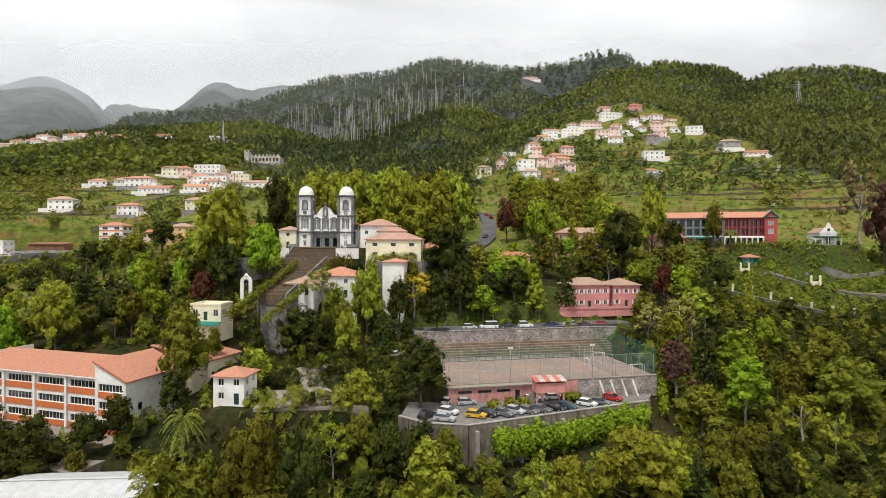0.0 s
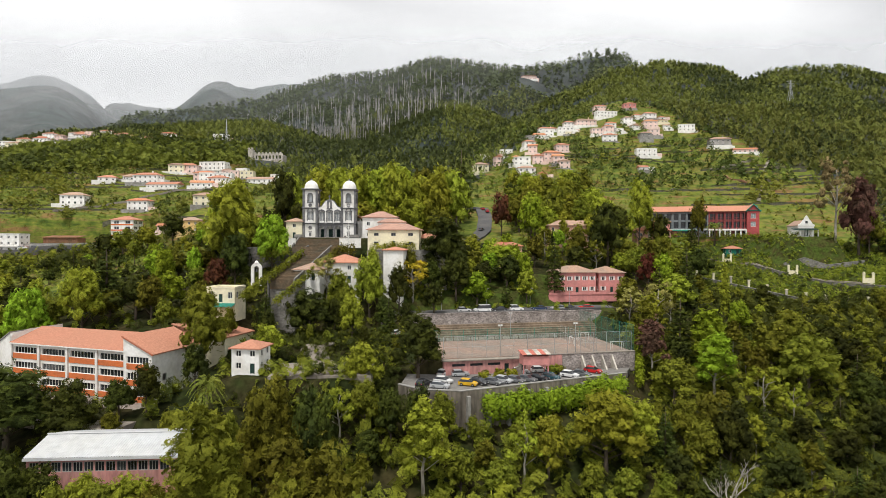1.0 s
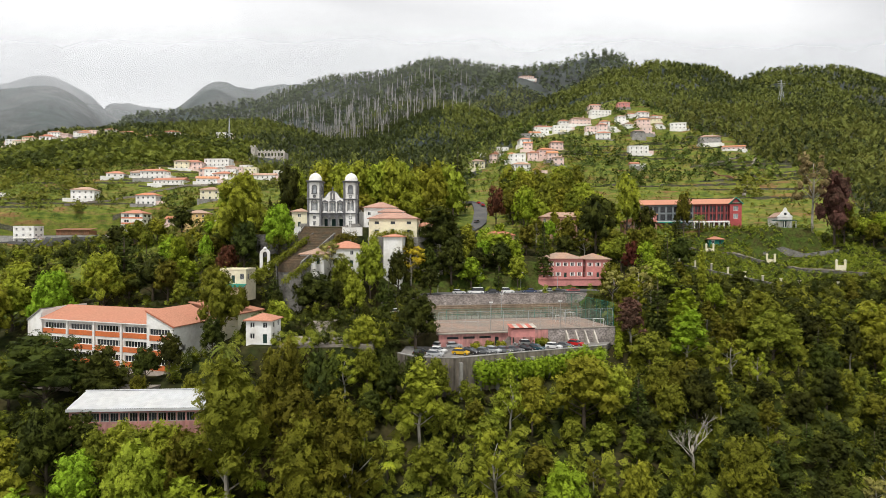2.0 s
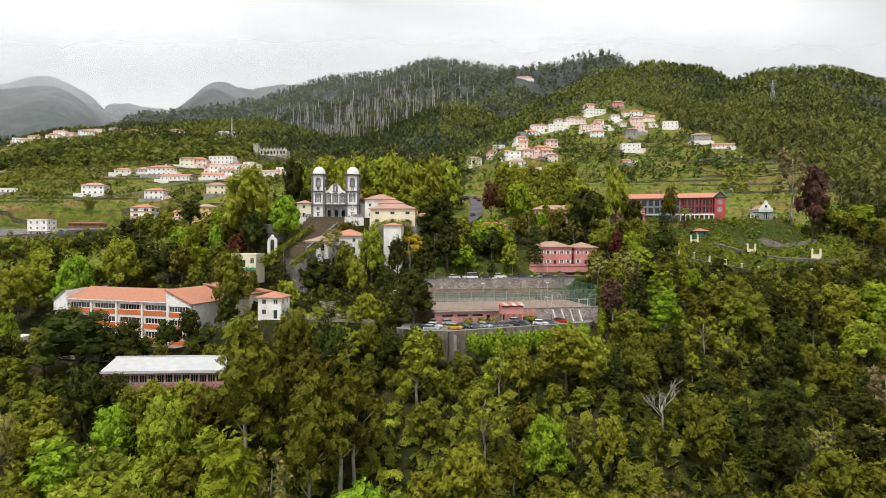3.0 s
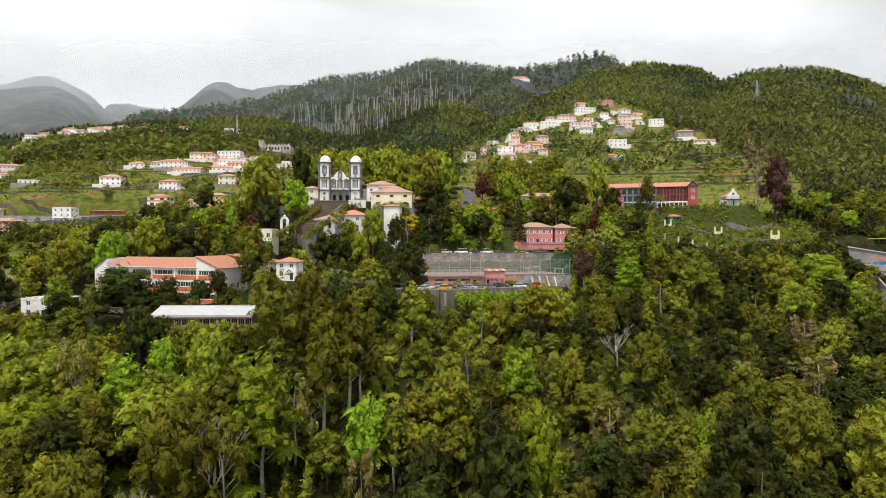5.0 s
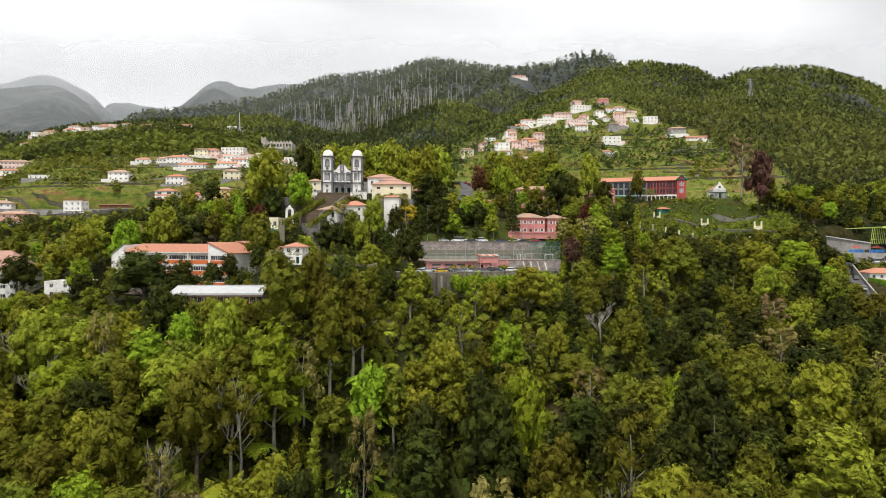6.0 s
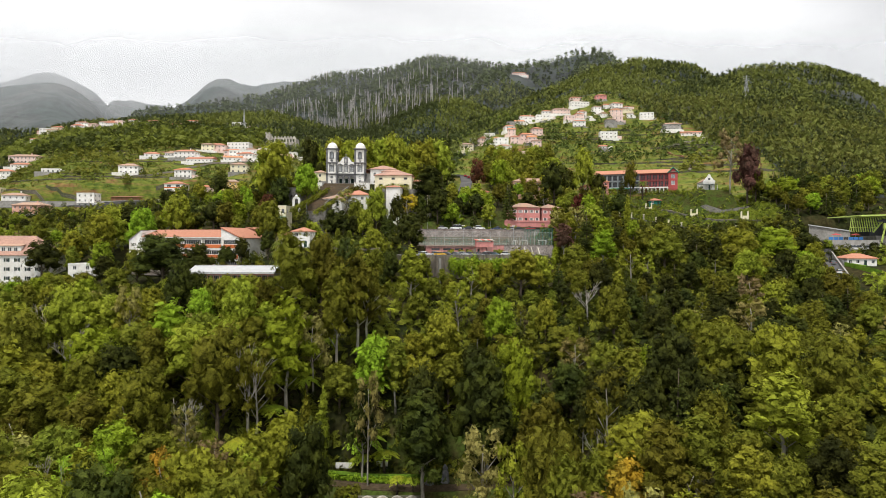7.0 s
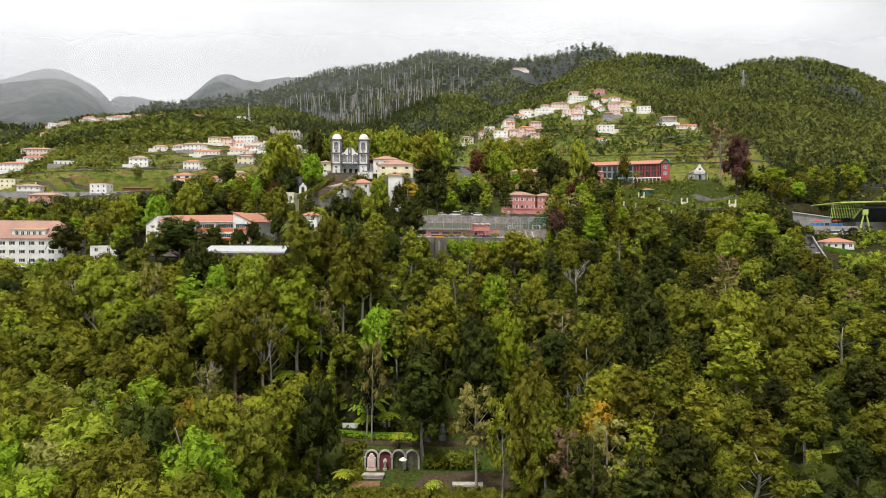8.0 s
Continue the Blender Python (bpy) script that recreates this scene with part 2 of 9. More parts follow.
COURT = material("worn_court", (0.29, 0.2, 0.155), rough=0.9, vary=0.14, grain=0.8, bump=0.1, second=(0.22, 0.185, 0.155), patch=0.13)
STEP = material("dark_steps", (0.135, 0.095, 0.06), rough=0.9, vary=0.3, grain=1.5, bump=0.3, second=(0.1, 0.085, 0.06), patch=0.3, per_object=0.2)
LINE = material("line_paint", (0.75, 0.75, 0.72), vary=0.15, grain=2, bump=0)
TYRE = material("tyre_rubber", (0.02, 0.02, 0.02), rough=0.8, vary=0.2, grain=6, bump=0)
LAMP_GLASS = material("lamp_glass", (0.75, 0.75, 0.72), rough=0.2, vary=0.05, bump=0)


def net_material(name, colour, solid):
    """Wire mesh too fine to model strand by strand: partly open."""
    m = bpy.data.materials.new(name)
    m.use_nodes = True
    n, l = m.node_tree.nodes, m.node_tree.links
    b = n["Principled BSDF"]
    b.inputs["Base Color"].default_value = (*colour, 1)
    b.inputs["Roughness"].default_value = 0.6
    wv = n.new("ShaderNodeTexNoise")
    wv.inputs["Scale"].default_value = 1.2
    mr = n.new("ShaderNodeMapRange")
    mr.inputs["To Min"].default_value, mr.inputs["To Max"].default_value = solid * 0.6, solid * 1.4
    l.new(wv.outputs["Fac"], mr.inputs["Value"])
    l.new(mr.outputs["Result"], b.inputs["Alpha"])
    return m


NET = net_material("wire_net", (0.3, 0.33, 0.31), 0.16)
GREEN_NET = net_material("green_net", (0.06, 0.2, 0.14), 0.22)


def ground_material():
    """Grass, scrub, tilled soil in strips along the contours, and bare earth."""
    m = bpy.data.materials.new("ground_cover")
    m.use_nodes = True
    n, l = m.node_tree.nodes, m.node_tree.links
    b = n["Principled BSDF"]
    geo = n.new("ShaderNodeNewGeometry")

    def noise_node(scale, detail, stretch=(1, 1, 1)):
        mp = n.new("ShaderNodeMapping")
        mp.inputs["Scale"].default_value = stretch
        l.new(geo.outputs["Position"], mp.inputs["Vector"])
        t = n.new("ShaderNodeTexNoise")
        t.inputs["Scale"].default_value, t.inputs["Detail"].default_value = scale, detail
        l.new(mp.outputs["Vector"], t.inputs["Vector"])
        return t.outputs["Fac"]

    def ramp_node(fac, stops):
        r = n.new("ShaderNodeValToRGB")
        while len(r.color_ramp.elements) < len(stops):
            r.color_ramp.elements.new(0.5)
        for e, (p, c) in zip(r.color_ramp.elements, stops):
            e.position, e.color = p, (*c, 1)
        l.new(fac, r.inputs["Fac"])
        return r.outputs["Color"]

    strips = ramp_node(noise_node(0.05, 5, (1, 1, 6)), [(0.34, (0.05, 0.08, 0.012)), (0.42, (0.1, 0.15, 0.02)), (0.47, (0.19, 0.2, 0.03)), (0.5, (0.09, 0.135, 0.018)), (0.545, (0.22, 0.15, 0.055)), (0.58, (0.11, 0.15, 0.022)), (0.64, (0.25, 0.11, 0.06))])
    scrub = ramp_node(noise_node(0.3, 6), [(0.35, (0.035, 0.05, 0.012)), (0.5, (0.09, 0.11, 0.022)), (0.66, (0.19, 0.18, 0.04))])
    mix = n.new("ShaderNodeMix")
    mix.data_type = "RGBA"
    mix.inputs[0].default_value = 0.5
    l.new(strips, mix.inputs[6])
    l.new(scrub, mix.inputs[7])
    l.new(mix.outputs[2], b.inputs["Base Color"])
    b.inputs["Roughness"].default_value = 0.95
    b.inputs["Specular IOR Level"].default_value = 0.1
    bp = n.new("ShaderNodeBump")
    bp.inputs["Strength"].default_value, bp.inputs["Distance"].default_value = 0.7, 0.6
    l.new(noise_node(0.9, 5), bp.inputs["Height"])
    l.new(bp.outputs["Normal"], b.inputs["Normal"])
    return m


GROUND = ground_material()
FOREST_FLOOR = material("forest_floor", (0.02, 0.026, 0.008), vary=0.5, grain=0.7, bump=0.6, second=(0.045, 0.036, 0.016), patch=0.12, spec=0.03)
CARPARK = material("pale_asphalt", (0.19, 0.18, 0.165), rough=0.9, vary=0.2, grain=1.5, bump=0.15, second=(0.13, 0.125, 0.12), patch=0.2)
MOUNTAIN = material("mountain_cover", (0.028, 0.04, 0.036), vary=0.45, grain=0.02, bump=0.8, second=(0.058, 0.06, 0.058), patch=0.004)
EARTH = material("dark_earth", (0.085, 0.062, 0.042), rough=0.95, vary=0.3, grain=1.5, bump=0.3, second=(0.07, 0.055, 0.03), patch=0.3, spec=0.03)
BRIGHT_LAWN = material("bright_lawn", (0.1, 0.17, 0.018), vary=0.3, grain=1.4, bump=0.5, second=(0.07, 0.13, 0.014), patch=0.3, spec=0.03)
LAWN = material("lawn", (0.05, 0.075, 0.014), vary=0.4, grain=1.2, bump=0.5, second=(0.05, 0.045, 0.016), patch=0.35, spec=0.03)


# ---- plan of the land: cross-sections fanned out from the valley, then ridges ----
SECTION_Y = np.array([-150, -60, 0, 45, 70, 100, 150, 200, 250, 300, 400, 520, 700], float)
SECTIONS = {
    -0.80: (-34, -30, -18, -6, 2, 10, 22, 32, 44, 62, 92, 120, 150),
    -0.60: (-32, -28, -17, -6, 4, 14, 26, 35, 48, 74, 108, 146, 190),
    -0.45: (-30, -26, -17, -7, 9, 20, 32, 42, 52, 72, 114, 153, 198),
    -0.30: (-34, -32, -24, -11, 10, 23, 36, 48, 60, 80, 106, 147, 205),
    -0.15: (-36, -35, -31, -20, 4, 20, 44, 57, 64, 76, 100, 130, 180),
    0.00: (-37, -36, -33, -22, 4, 18.5, 37, 52, 62, 76, 106, 140, 185),
    0.15: (-34, -33, -27, -16, 4, 17, 36, 50, 62, 80, 124, 166, 212),
    0.30: (-28, -26, -17, -8, 4, 13, 32, 45, 60, 80, 122, 185, 252),
    0.45: (-24, -20, -8, 0, 7, 16, 30, 43, 62, 84, 128, 185, 250),
    0.60: (-20, -14, -3, 2, 6, 13, 31, 50, 68, 92, 133, 182, 246),
    0.80: (-14, -10, 0, 6, 10, 16, 34, 54, 72, 92, 126, 160, 205),
}
SECTION_U = np.array(sorted(SECTIONS))
SECTION_Z = np.array([SECTIONS[u] for u in SECTION_U], float)

# (distance, slope in front, slope behind, bearings, crest heights)
RIDGES = [
    (820, 0.50, 0.35, (-0.9, -0.7, -0.6, -0.5, -0.3, -0.2, -0.1, 0, 0.1, 0.2, 0.3, 0.35, 0.45, 0.48, 0.53, 0.6, 0.7, 0.78, 0.9),
     (205, 208, 222, 200, 190, 190, 196, 208, 240, 280, 322, 325, 314, 302, 322, 320, 309, 282, 240)),
    (1050, 0.55, 0.4, (-0.1, 0, 0.05, 0.134, 0.2, 0.253, 0.29, 0.32, 0.4, 0.5, 0.7), (180, 270, 335, 388, 396, 412, 417, 396, 370, 330, 300)),
    (1500, 0.42, 0.4, (-0.9, -0.7, -0.6, -0.5, -0.45, -0.35, -0.25, -0.2, -0.1, 0, 0.05, 0.1, 0.2, 0.3, 0.6, 0.9),
     (330, 338, 362, 408, 420, 444, 482, 500, 530, 551, 551, 542, 536, 520, 450, 430)),
    (2400, 0.5, 0.5, (-0.9, -0.6, -0.55, -0.45, -0.38, -0.34, -0.28, -0.2, 0, 0.5), (420, 480, 544, 636, 735, 718, 742, 713, 600, 400)),
    (3600, 0.45, 0.5, (-1.0, -0.9, -0.75, -0.69, -0.62, -0.57, -0.5, -0.3, 0.0), (1060, 1020, 1072, 1105, 1020, 860, 750, 600, 500)),
    (4450, 0.5, 0.5, (-0.8, -0.65, -0.56, -0.5, -0.46, -0.35, 0.0), (800, 900, 1165, 1145, 1080, 900, 700)),
]


def smooth_interp(knots, values, q):
    """Cubic through the knots, with no overshoot; values may have rows."""
    q = np.clip(q, knots[0], knots[-1] - 1e-6)
    i = np.clip(np.searchsorted(knots, q, side="right") - 1, 0, len(knots) - 2)
    d = np.diff(values) / np.diff(knots)
    s = np.zeros(len(values))
    s[1:-1] = np.where(d[:-1] * d[1:] > 0, 2 * d[:-1] * d[1:] / (d[:-1] + d[1:] + 1e-12), 0)
    s[0], s[-1] = d[0], d[-1]
    h = knots[i + 1] - knots[i]
    t = (q - knots[i]) / h
    return ((2 * t**3 - 3 * t**2 + 1) * values[i] + (t**3 - 2 * t**2 + t) * h * s[i] + (3 * t**2 - 2 * t**3) * values[i + 1] + (t**3 - t**2) * h * s[i + 1])


def ripple(x, y, size, seed):
    """Cheap smooth noise, -1 to 1."""
    a, b = x / size, y / size
    return (np.sin(a * 1.3 + seed) * np.cos(b * 1.1 - seed * 2) + 0.6 * np.sin(a * 2.7 - b * 1.9 + seed * 3) + 0.4 * np.sin(a * 4.1 + b * 5.3 + seed)) / 2.0


# level places cut into the slope: x, y, half width, half depth, turn, height, width of the bank round it
PADS = []


def pad(x, y, hw, hd, turn, z, bank=5.0):
    PADS.append((x, y, hw, hd, turn, z, bank))


def natural(x, y):
    x, y = np.asarray(x, float), np.asarray(y, float)
    u = x / (np.maximum(y, -45) + 100)
    rows = [smooth_interp(SECTION_Y, SECTION_Z[k], y) for k in range(len(SECTION_U))]
    uc = np.clip(u, SECTION_U[0], SECTION_U[-1] - 1e-6)
    k = np.clip(np.searchsorted(SECTION_U, uc, side="right") - 1, 0, len(SECTION_U) - 2)
    f = (uc - SECTION_U[k]) / (SECTION_U[k + 1] - SECTION_U[k])
    f = f * f * (3 - 2 * f)
    rows = np.stack(rows)
    lo = np.take_along_axis(rows, k[None], 0)[0]
    hi = np.take_along_axis(rows, (k + 1)[None], 0)[0]
    z = lo * (1 - f) + hi * f
    z = z - np.clip(y - 900, 0, 400) * 0.25
    # terraces on the tilled hillside
    tz = np.floor(z / 3.0) * 3.0 + 3.0 * np.clip(((z / 3.0) % 1.0 - 0.65) / 0.35, 0, 1)
    tilled = np.clip((y - 215) / 30, 0, 1) * np.clip((470 - y) / 40, 0, 1) * np.clip((x - 40) / 30, 0, 1) * np.clip((300 - x) / 40, 0, 1)
    z = z + (tz - z) * tilled * 0.8
    for dist, front, back, us, cs in RIDGES:
        c = smooth_interp(np.array(us, float), np.array(cs, float), u) - {820: 8, 1050: 2, 1500: 20}.get(dist, 0)
        gully = ripple(x, y, dist / 14.0, dist) * dist * (0.022 if dist < 1100 else 0.008)
        d = y - dist - ripple(x, y * 0, dist / 9.0, dist + 1) * dist * 0.04
        r = c - np.where(d < 0, -d * front, d * back) + gully * np.clip(np.abs(d) / (dist * 0.1), 0, 1)
        z = np.where(y > 430, np.maximum(z, r), z)
    return z + ripple(x, y, 16.0, 2.0) * np.clip((np.hypot(x, y - 60) - 60) / 200, 0.25, 1.2)


def land(x, y):
    """Height of the ground."""
    x, y = np.asarray(x, float), np.asarray(y, float)
    z = natural(x, y)
    for px, py, hw, hd, turn, pz, bank in PADS:
        c, s = math.cos(radians(turn)), math.sin(radians(turn))
        a, b = (x - px) * c + (y - py) * s, -(x - px) * s + (y - py) * c
        d = np.hypot(np.maximum(np.abs(a) - hw, 0), np.maximum(np.abs(b) - hd, 0))
        w = np.clip(1 - d / bank, 0, 1)
        w = w * w * (3 - 2 * w)
        z = z * (1 - w) + pz * w
    return z


# the levels of the main places
CARPARK_Z, COURT_Z, ROAD_Z, CHURCH_Z, SCHOOL_Z = 27.0, 30.5, 36.8, 58.8, 22.0
pad(24, 115.4, 21, 4.2, 23.5, CARPARK_Z - 0.3, 1.5)
pad(0, 110, 9, 5, 0, CARPARK_Z - 0.3, 1.5)
pad(21.0, 137.9, 28, 13.4, 12, COURT_Z - 0.3, 1.5)
pad(17.2, 157.1, 48, 4.2, 12, ROAD_Z - 0.2, 1.2)
pad(-35, 190, 17, 10, 0, CHURCH_Z - 0.3, 6)
pad(-86, 122, 28, 9, -17, SCHOOL_Z - 0.2, 6)
pad(-31, 109, 13, 6, 0, 29.5, 4)
pad(-32, 136, 15, 8, 0, 31.5, 8)
pad(-53.5, 84.5, 15, 8.5, 3, 15.4, 5)
pad(2, 25, 26, 12.5, 0, -27.5, 12)
pad(6, 47.5, 28, 6.5, 0, -23.2, 2.5)
pad(-164, 120, 25, 13, 3, 15.6, 8)
pad(120, 246, 32, 8, -17, 60.0, 8)
pad(117.5, 219, 4, 3, -35, 48.6, 5)
pad(134.9, 203.6, 4, 3, -35, 44.6, 5)
pad(150, 221, 8, 6, 0, 60.0, 6)
pad(48, 177, 16, 5, 10, 40.4, 3)
pad(-216, 275, 60, 9, 5, 51.0, 8)
pad(166, 134, 9, 6, -8, 23.4, 5)
pad(202, 158, 34, 15, -8, 25.0, 7)
pad(14, 212, 10, 14, 0, 57.0, 8)


# ---- mesh helpers ----
class Geo:
    """Gathers faces, each with the index of its material."""

    def __init__(self):
        self.v, self.f, self.m = [], [], []

    def add(self, verts, faces, mat=0):
        o = len(self.v)
        self.v.extend(tuple(p) for p in verts)
        self.f.extend(tuple(o + i for i in face) for face in faces)
        self.m.extend([mat] * len(faces))
        return self

    def box(self, x0, y0, z0, x1, y1, z1, mat=0):
        v = [(x, y, z) for z in (z0, z1) for x, y in ((x0, y0), (x1, y0), (x1, y1), (x0, y1))]
        return self.add(v, [(3, 2, 1, 0), (4, 5, 6, 7), (0, 1, 5, 4), (1, 2, 6, 5), (2, 3, 7, 6), (3, 0, 4, 7)], mat)

    def prism(self, outline, z0, z1, mat=0, top=True):
        n = len(outline)
        zb = z0 if hasattr(z0, "__len__") else [z0] * n
        zt = z1 if hasattr(z1, "__len__") else [z1] * n
        v = [(x, y, z) for (x, y), z in zip(outline, zb)] + [(x, y, z) for (x, y), z in zip(outline, zt)]
        f = [(i, (i + 1) % n, n + (i + 1) % n, n + i) for i in range(n)]
        return self.add(v, f + [tuple(range(n - 1, -1, -1)), tuple(range(n, 2 * n))], mat)

    def lathe(self, x, y, profile, sides=12, mat=0, a0=0.0):
        rings = []
        for r, z in profile:
            rings.append([(x + r * math.cos(a0 + 2 * math.pi * k / sides), y + r * math.sin(a0 + 2 * math.pi * k / sides), z) for k in range(sides)])
        v = [p for ring in rings for p in ring]
        f = [(j * sides + k, j * sides + (k + 1) % sides, (j + 1) * sides + (k + 1) % sides, (j + 1) * sides + k) for j in range(len(rings) - 1) for k in range(sides)]
        f += [tuple(range(sides - 1, -1, -1)), tuple(range((len(rings) - 1) * sides, len(rings) * sides))]
        return self.add(v, f, mat)

    def tube(self, points, radii, sides=6, mat=0):
        pts = [Vector(p) for p in points]
        v, f = [], []
        for i, p in enumerate(pts):
            d = (pts[min(i + 1, len(pts) - 1)] - pts[max(i - 1, 0)]).normalized()
            side = d.cross(Vector((0.31, 0.95, 0.05))).normalized()
            up = d.cross(side)
            for k in range(sides):
                a = 2 * math.pi * k / sides
                v.append(p + (side * math.cos(a) + up * math.sin(a)) * radii[i])
        for i in range(len(pts) - 1):
            f += [(i * sides + k, i * sides + (k + 1) % sides, (i + 1) * sides + (k + 1) % sides, (i + 1) * sides + k) for k in range(sides)]
        f += [tuple(range(sides - 1, -1, -1)), tuple(range((len(pts) - 1) * sides, len(pts) * sides))]
        return self.add(v, f, mat)

    def arch(self, cx, y0, y1, z_spring, r, width, mat=0, steps=8):
        """A half ring that stands in the xz plane."""
        v = []
        for k in range(steps + 1):
            a = math.pi * k / steps
            for rr in (r, r + width):
                for y in (y0, y1):
                    v.append((cx + rr * math.cos(a), y, z_spring + rr * math.sin(a)))
        f = []
        for k in range(steps):
            a, b = 4 * k, 4 * k + 4
            f += [(a, b, b + 2, a + 2), (a + 1, a + 3, b + 3, b + 1), (a, a + 1, b + 1, b), (a + 2, b + 2, b + 3, a + 3)]
        f += [(0, 2, 3, 1), (4 * steps, 4 * steps + 1, 4 * steps + 3, 4 * steps + 2)]
        return self.add(v, f, mat)

    def wall(self, p0, p1, z0, z1, holes=(), depth=0.3, mat=0):
        """A wall face from p0 to p1 (seen from outside it runs left to right) with openings (a0, a1, h0, h1) that have reveals."""
        (x0, y0), (x1, y1) = p0, p1
        length = math.hypot(x1 - x0, y1 - y0)
        dx, dy = (x1 - x0) / length, (y1 - y0) / length
        nx, ny = dy, -dx
        xs = sorted({0.0, length, *[q for h in holes for q in h[:2]]})
        zs = sorted({z0, z1, *[q for h in holes for q in h[2:]]})

        def at(a, z, inward=0.0):
            return (x0 + dx * a - nx * inward, y0 + dy * a - ny * inward, z)

        for a, b in zip(xs, xs[1:]):
            for c, d in zip(zs, zs[1:]):
                ma, mz = (a + b) / 2, (c + d) / 2
                if any(h[0] < ma < h[1] and h[2] < mz < h[3] for h in holes):
                    continue
                self.add([at(a, c), at(b, c), at(b, d), at(a, d)], [(0, 1, 2, 3)], mat)
        for a, b, c, d in holes:
            o, i = [at(a, c), at(b, c), at(b, d), at(a, d)], [at(a, c, depth), at(b, c, depth), at(b, d, depth), at(a, d, depth)]
            self.add(o + i, [(0, 4, 5, 1), (1, 5, 6, 2), (2, 6, 7, 3), (3, 7, 4, 0)], mat)
        return self


def to_mesh(name, geo, mats, smooth=False):
    me = bpy.data.meshes.new(name)
    me.from_pydata(geo.v, [], geo.f)
    for m in mats:
        me.materials.append(m)
    if len(mats) > 1:
        me.polygons.foreach_set("material_index", geo.m)
    if smooth:
        me.polygons.foreach_set("use_smooth", [True] * len(me.polygons))
    me.update()
    return me


def part(name, geo, mats, parent=None, label="", smooth=False, at=None):
    """Links the gathered faces, or a ready mesh, as one object under a thing or a part."""
    mats = mats if isinstance(mats, (list, tuple)) else [mats]
    ob = new(name, geo if isinstance(geo, bpy.types.Mesh) else to_mesh(name, geo, mats, smooth))
    if parent:
        ob.parent = parent
    if at is not None:
        ob.matrix_basis = at
    if label:
        tagged(ob, label)
    return ob


def thing(name, m, label, category, group="", kind=""):
    ob = new(name)
    ob.empty_display_size = 0.5
    ob.matrix_basis = m
    return tagged(ob, label, category, group, kind)


def whole(name, geo, mats, m, label, category, group="", kind="", smooth=False):
    """A thing of one mesh."""
    ob = part(name, geo, mats, None, "", smooth, m)
    return tagged(ob, label, category, group, kind)


def cards_mesh(name, V, mats, core=None):
    """A mesh of loose four-cornered faces from an array (n, 4, 3), or from a pair of it and outward directions; core: corners, triangles and directions of closed masses within."""
    V, N = V if isinstance(V, tuple) else (V, None)
    n = len(V)
    cv, cf, cn = core if core is not None else (np.zeros((0, 3)), np.zeros((0, 3), int), np.zeros((0, 3)))
    m = len(cf)
    me = bpy.data.meshes.new(name)
    me.vertices.add(n * 4 + len(cv))
    me.vertices.foreach_set("co", np.concatenate([np.asarray(V, np.float32).reshape(-1), np.asarray(cv, np.float32).reshape(-1)]))
    me.loops.add(n * 4 + m * 3)
    me.loops.foreach_set("vertex_index", np.concatenate([np.arange(n * 4), (np.asarray(cf, int) + n * 4).reshape(-1)]).astype(np.int32))
    me.polygons.add(n + m)
    me.polygons.foreach_set("loop_start", np.concatenate([np.arange(0, n * 4, 4), n * 4 + np.arange(0, m * 3, 3)]).astype(np.int32))
    for q in mats:
        me.materials.append(q)
    if m:
        me.polygons.foreach_set("material_index", np.concatenate([np.zeros(n), np.ones(m)]).astype(np.int32))
    me.update(calc_edges=True)
    if N is not None:
        me.polygons.foreach_set("use_smooth", np.ones(n + m, bool))
        me.normals_split_custom_set_from_vertices(np.concatenate([np.repeat(N, 4, 0), cn]).tolist())
    return me


# ---- the ground: one sheet out to the mountains ----
def ground_sheet():
    ys = [-230.0]
    while ys[-1] < 4900:
        y = ys[-1]
        ys.append(y + (2.2 if -60 < y < 330 else 6.0 if y < 0 else 2.2 + (y - 330) * 0.0145))
    ys = np.array(ys)
    g = np.linspace(-1, 1, 311)
    Y, Gm = np.meshgrid(ys, g, indexing="ij")
    X = Gm * (Y + 520) * 0.86
    Z = land(X, Y)
    ny, nx = X.shape
    V = np.stack([X, Y, Z], -1).reshape(-1, 3)
    i, j = np.meshgrid(np.arange(ny - 1), np.arange(nx - 1), indexing="ij")
    a = (i * nx + j).ravel()
    F = np.stack([a, a + 1, a + nx + 1, a + nx], 1)
    me = bpy.data.meshes.new("ground")
    me.vertices.add(len(V))
    me.vertices.foreach_set("co", V.astype(np.float32).ravel())
    me.loops.add(F.size)
    me.loops.foreach_set("vertex_index", F.astype(np.int32).ravel())
    me.polygons.add(len(F))
    me.polygons.foreach_set("loop_start", np.arange(0, F.size, 4, dtype=np.int32))
    cx, cy = X[:-1, :-1].ravel(), Y[:-1, :-1].ravel()
    idx = np.zeros(len(F), np.int32)
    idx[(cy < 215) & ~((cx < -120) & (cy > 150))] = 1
    idx[wooded_hill(cx, cy)] = 2
    idx[(np.abs(cx - 14) < 38) & (np.abs(cy - 168) < 14) | (np.hypot((cx - 2) / 1.5, cy - 38) < 17) | ((np.abs(cx - 128) < 36) & (np.abs(cy - 212) < 22))] = 3
    me.polygons.foreach_set("material_index", idx)
    me.polygons.foreach_set("use_smooth", np.ones(len(F), bool))
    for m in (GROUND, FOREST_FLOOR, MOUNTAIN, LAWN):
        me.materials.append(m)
    me.update(calc_edges=True)
    return tagged(new("ground", me), "steep green valley side with woods, terraces and far ridges", "ground", kind="structure")


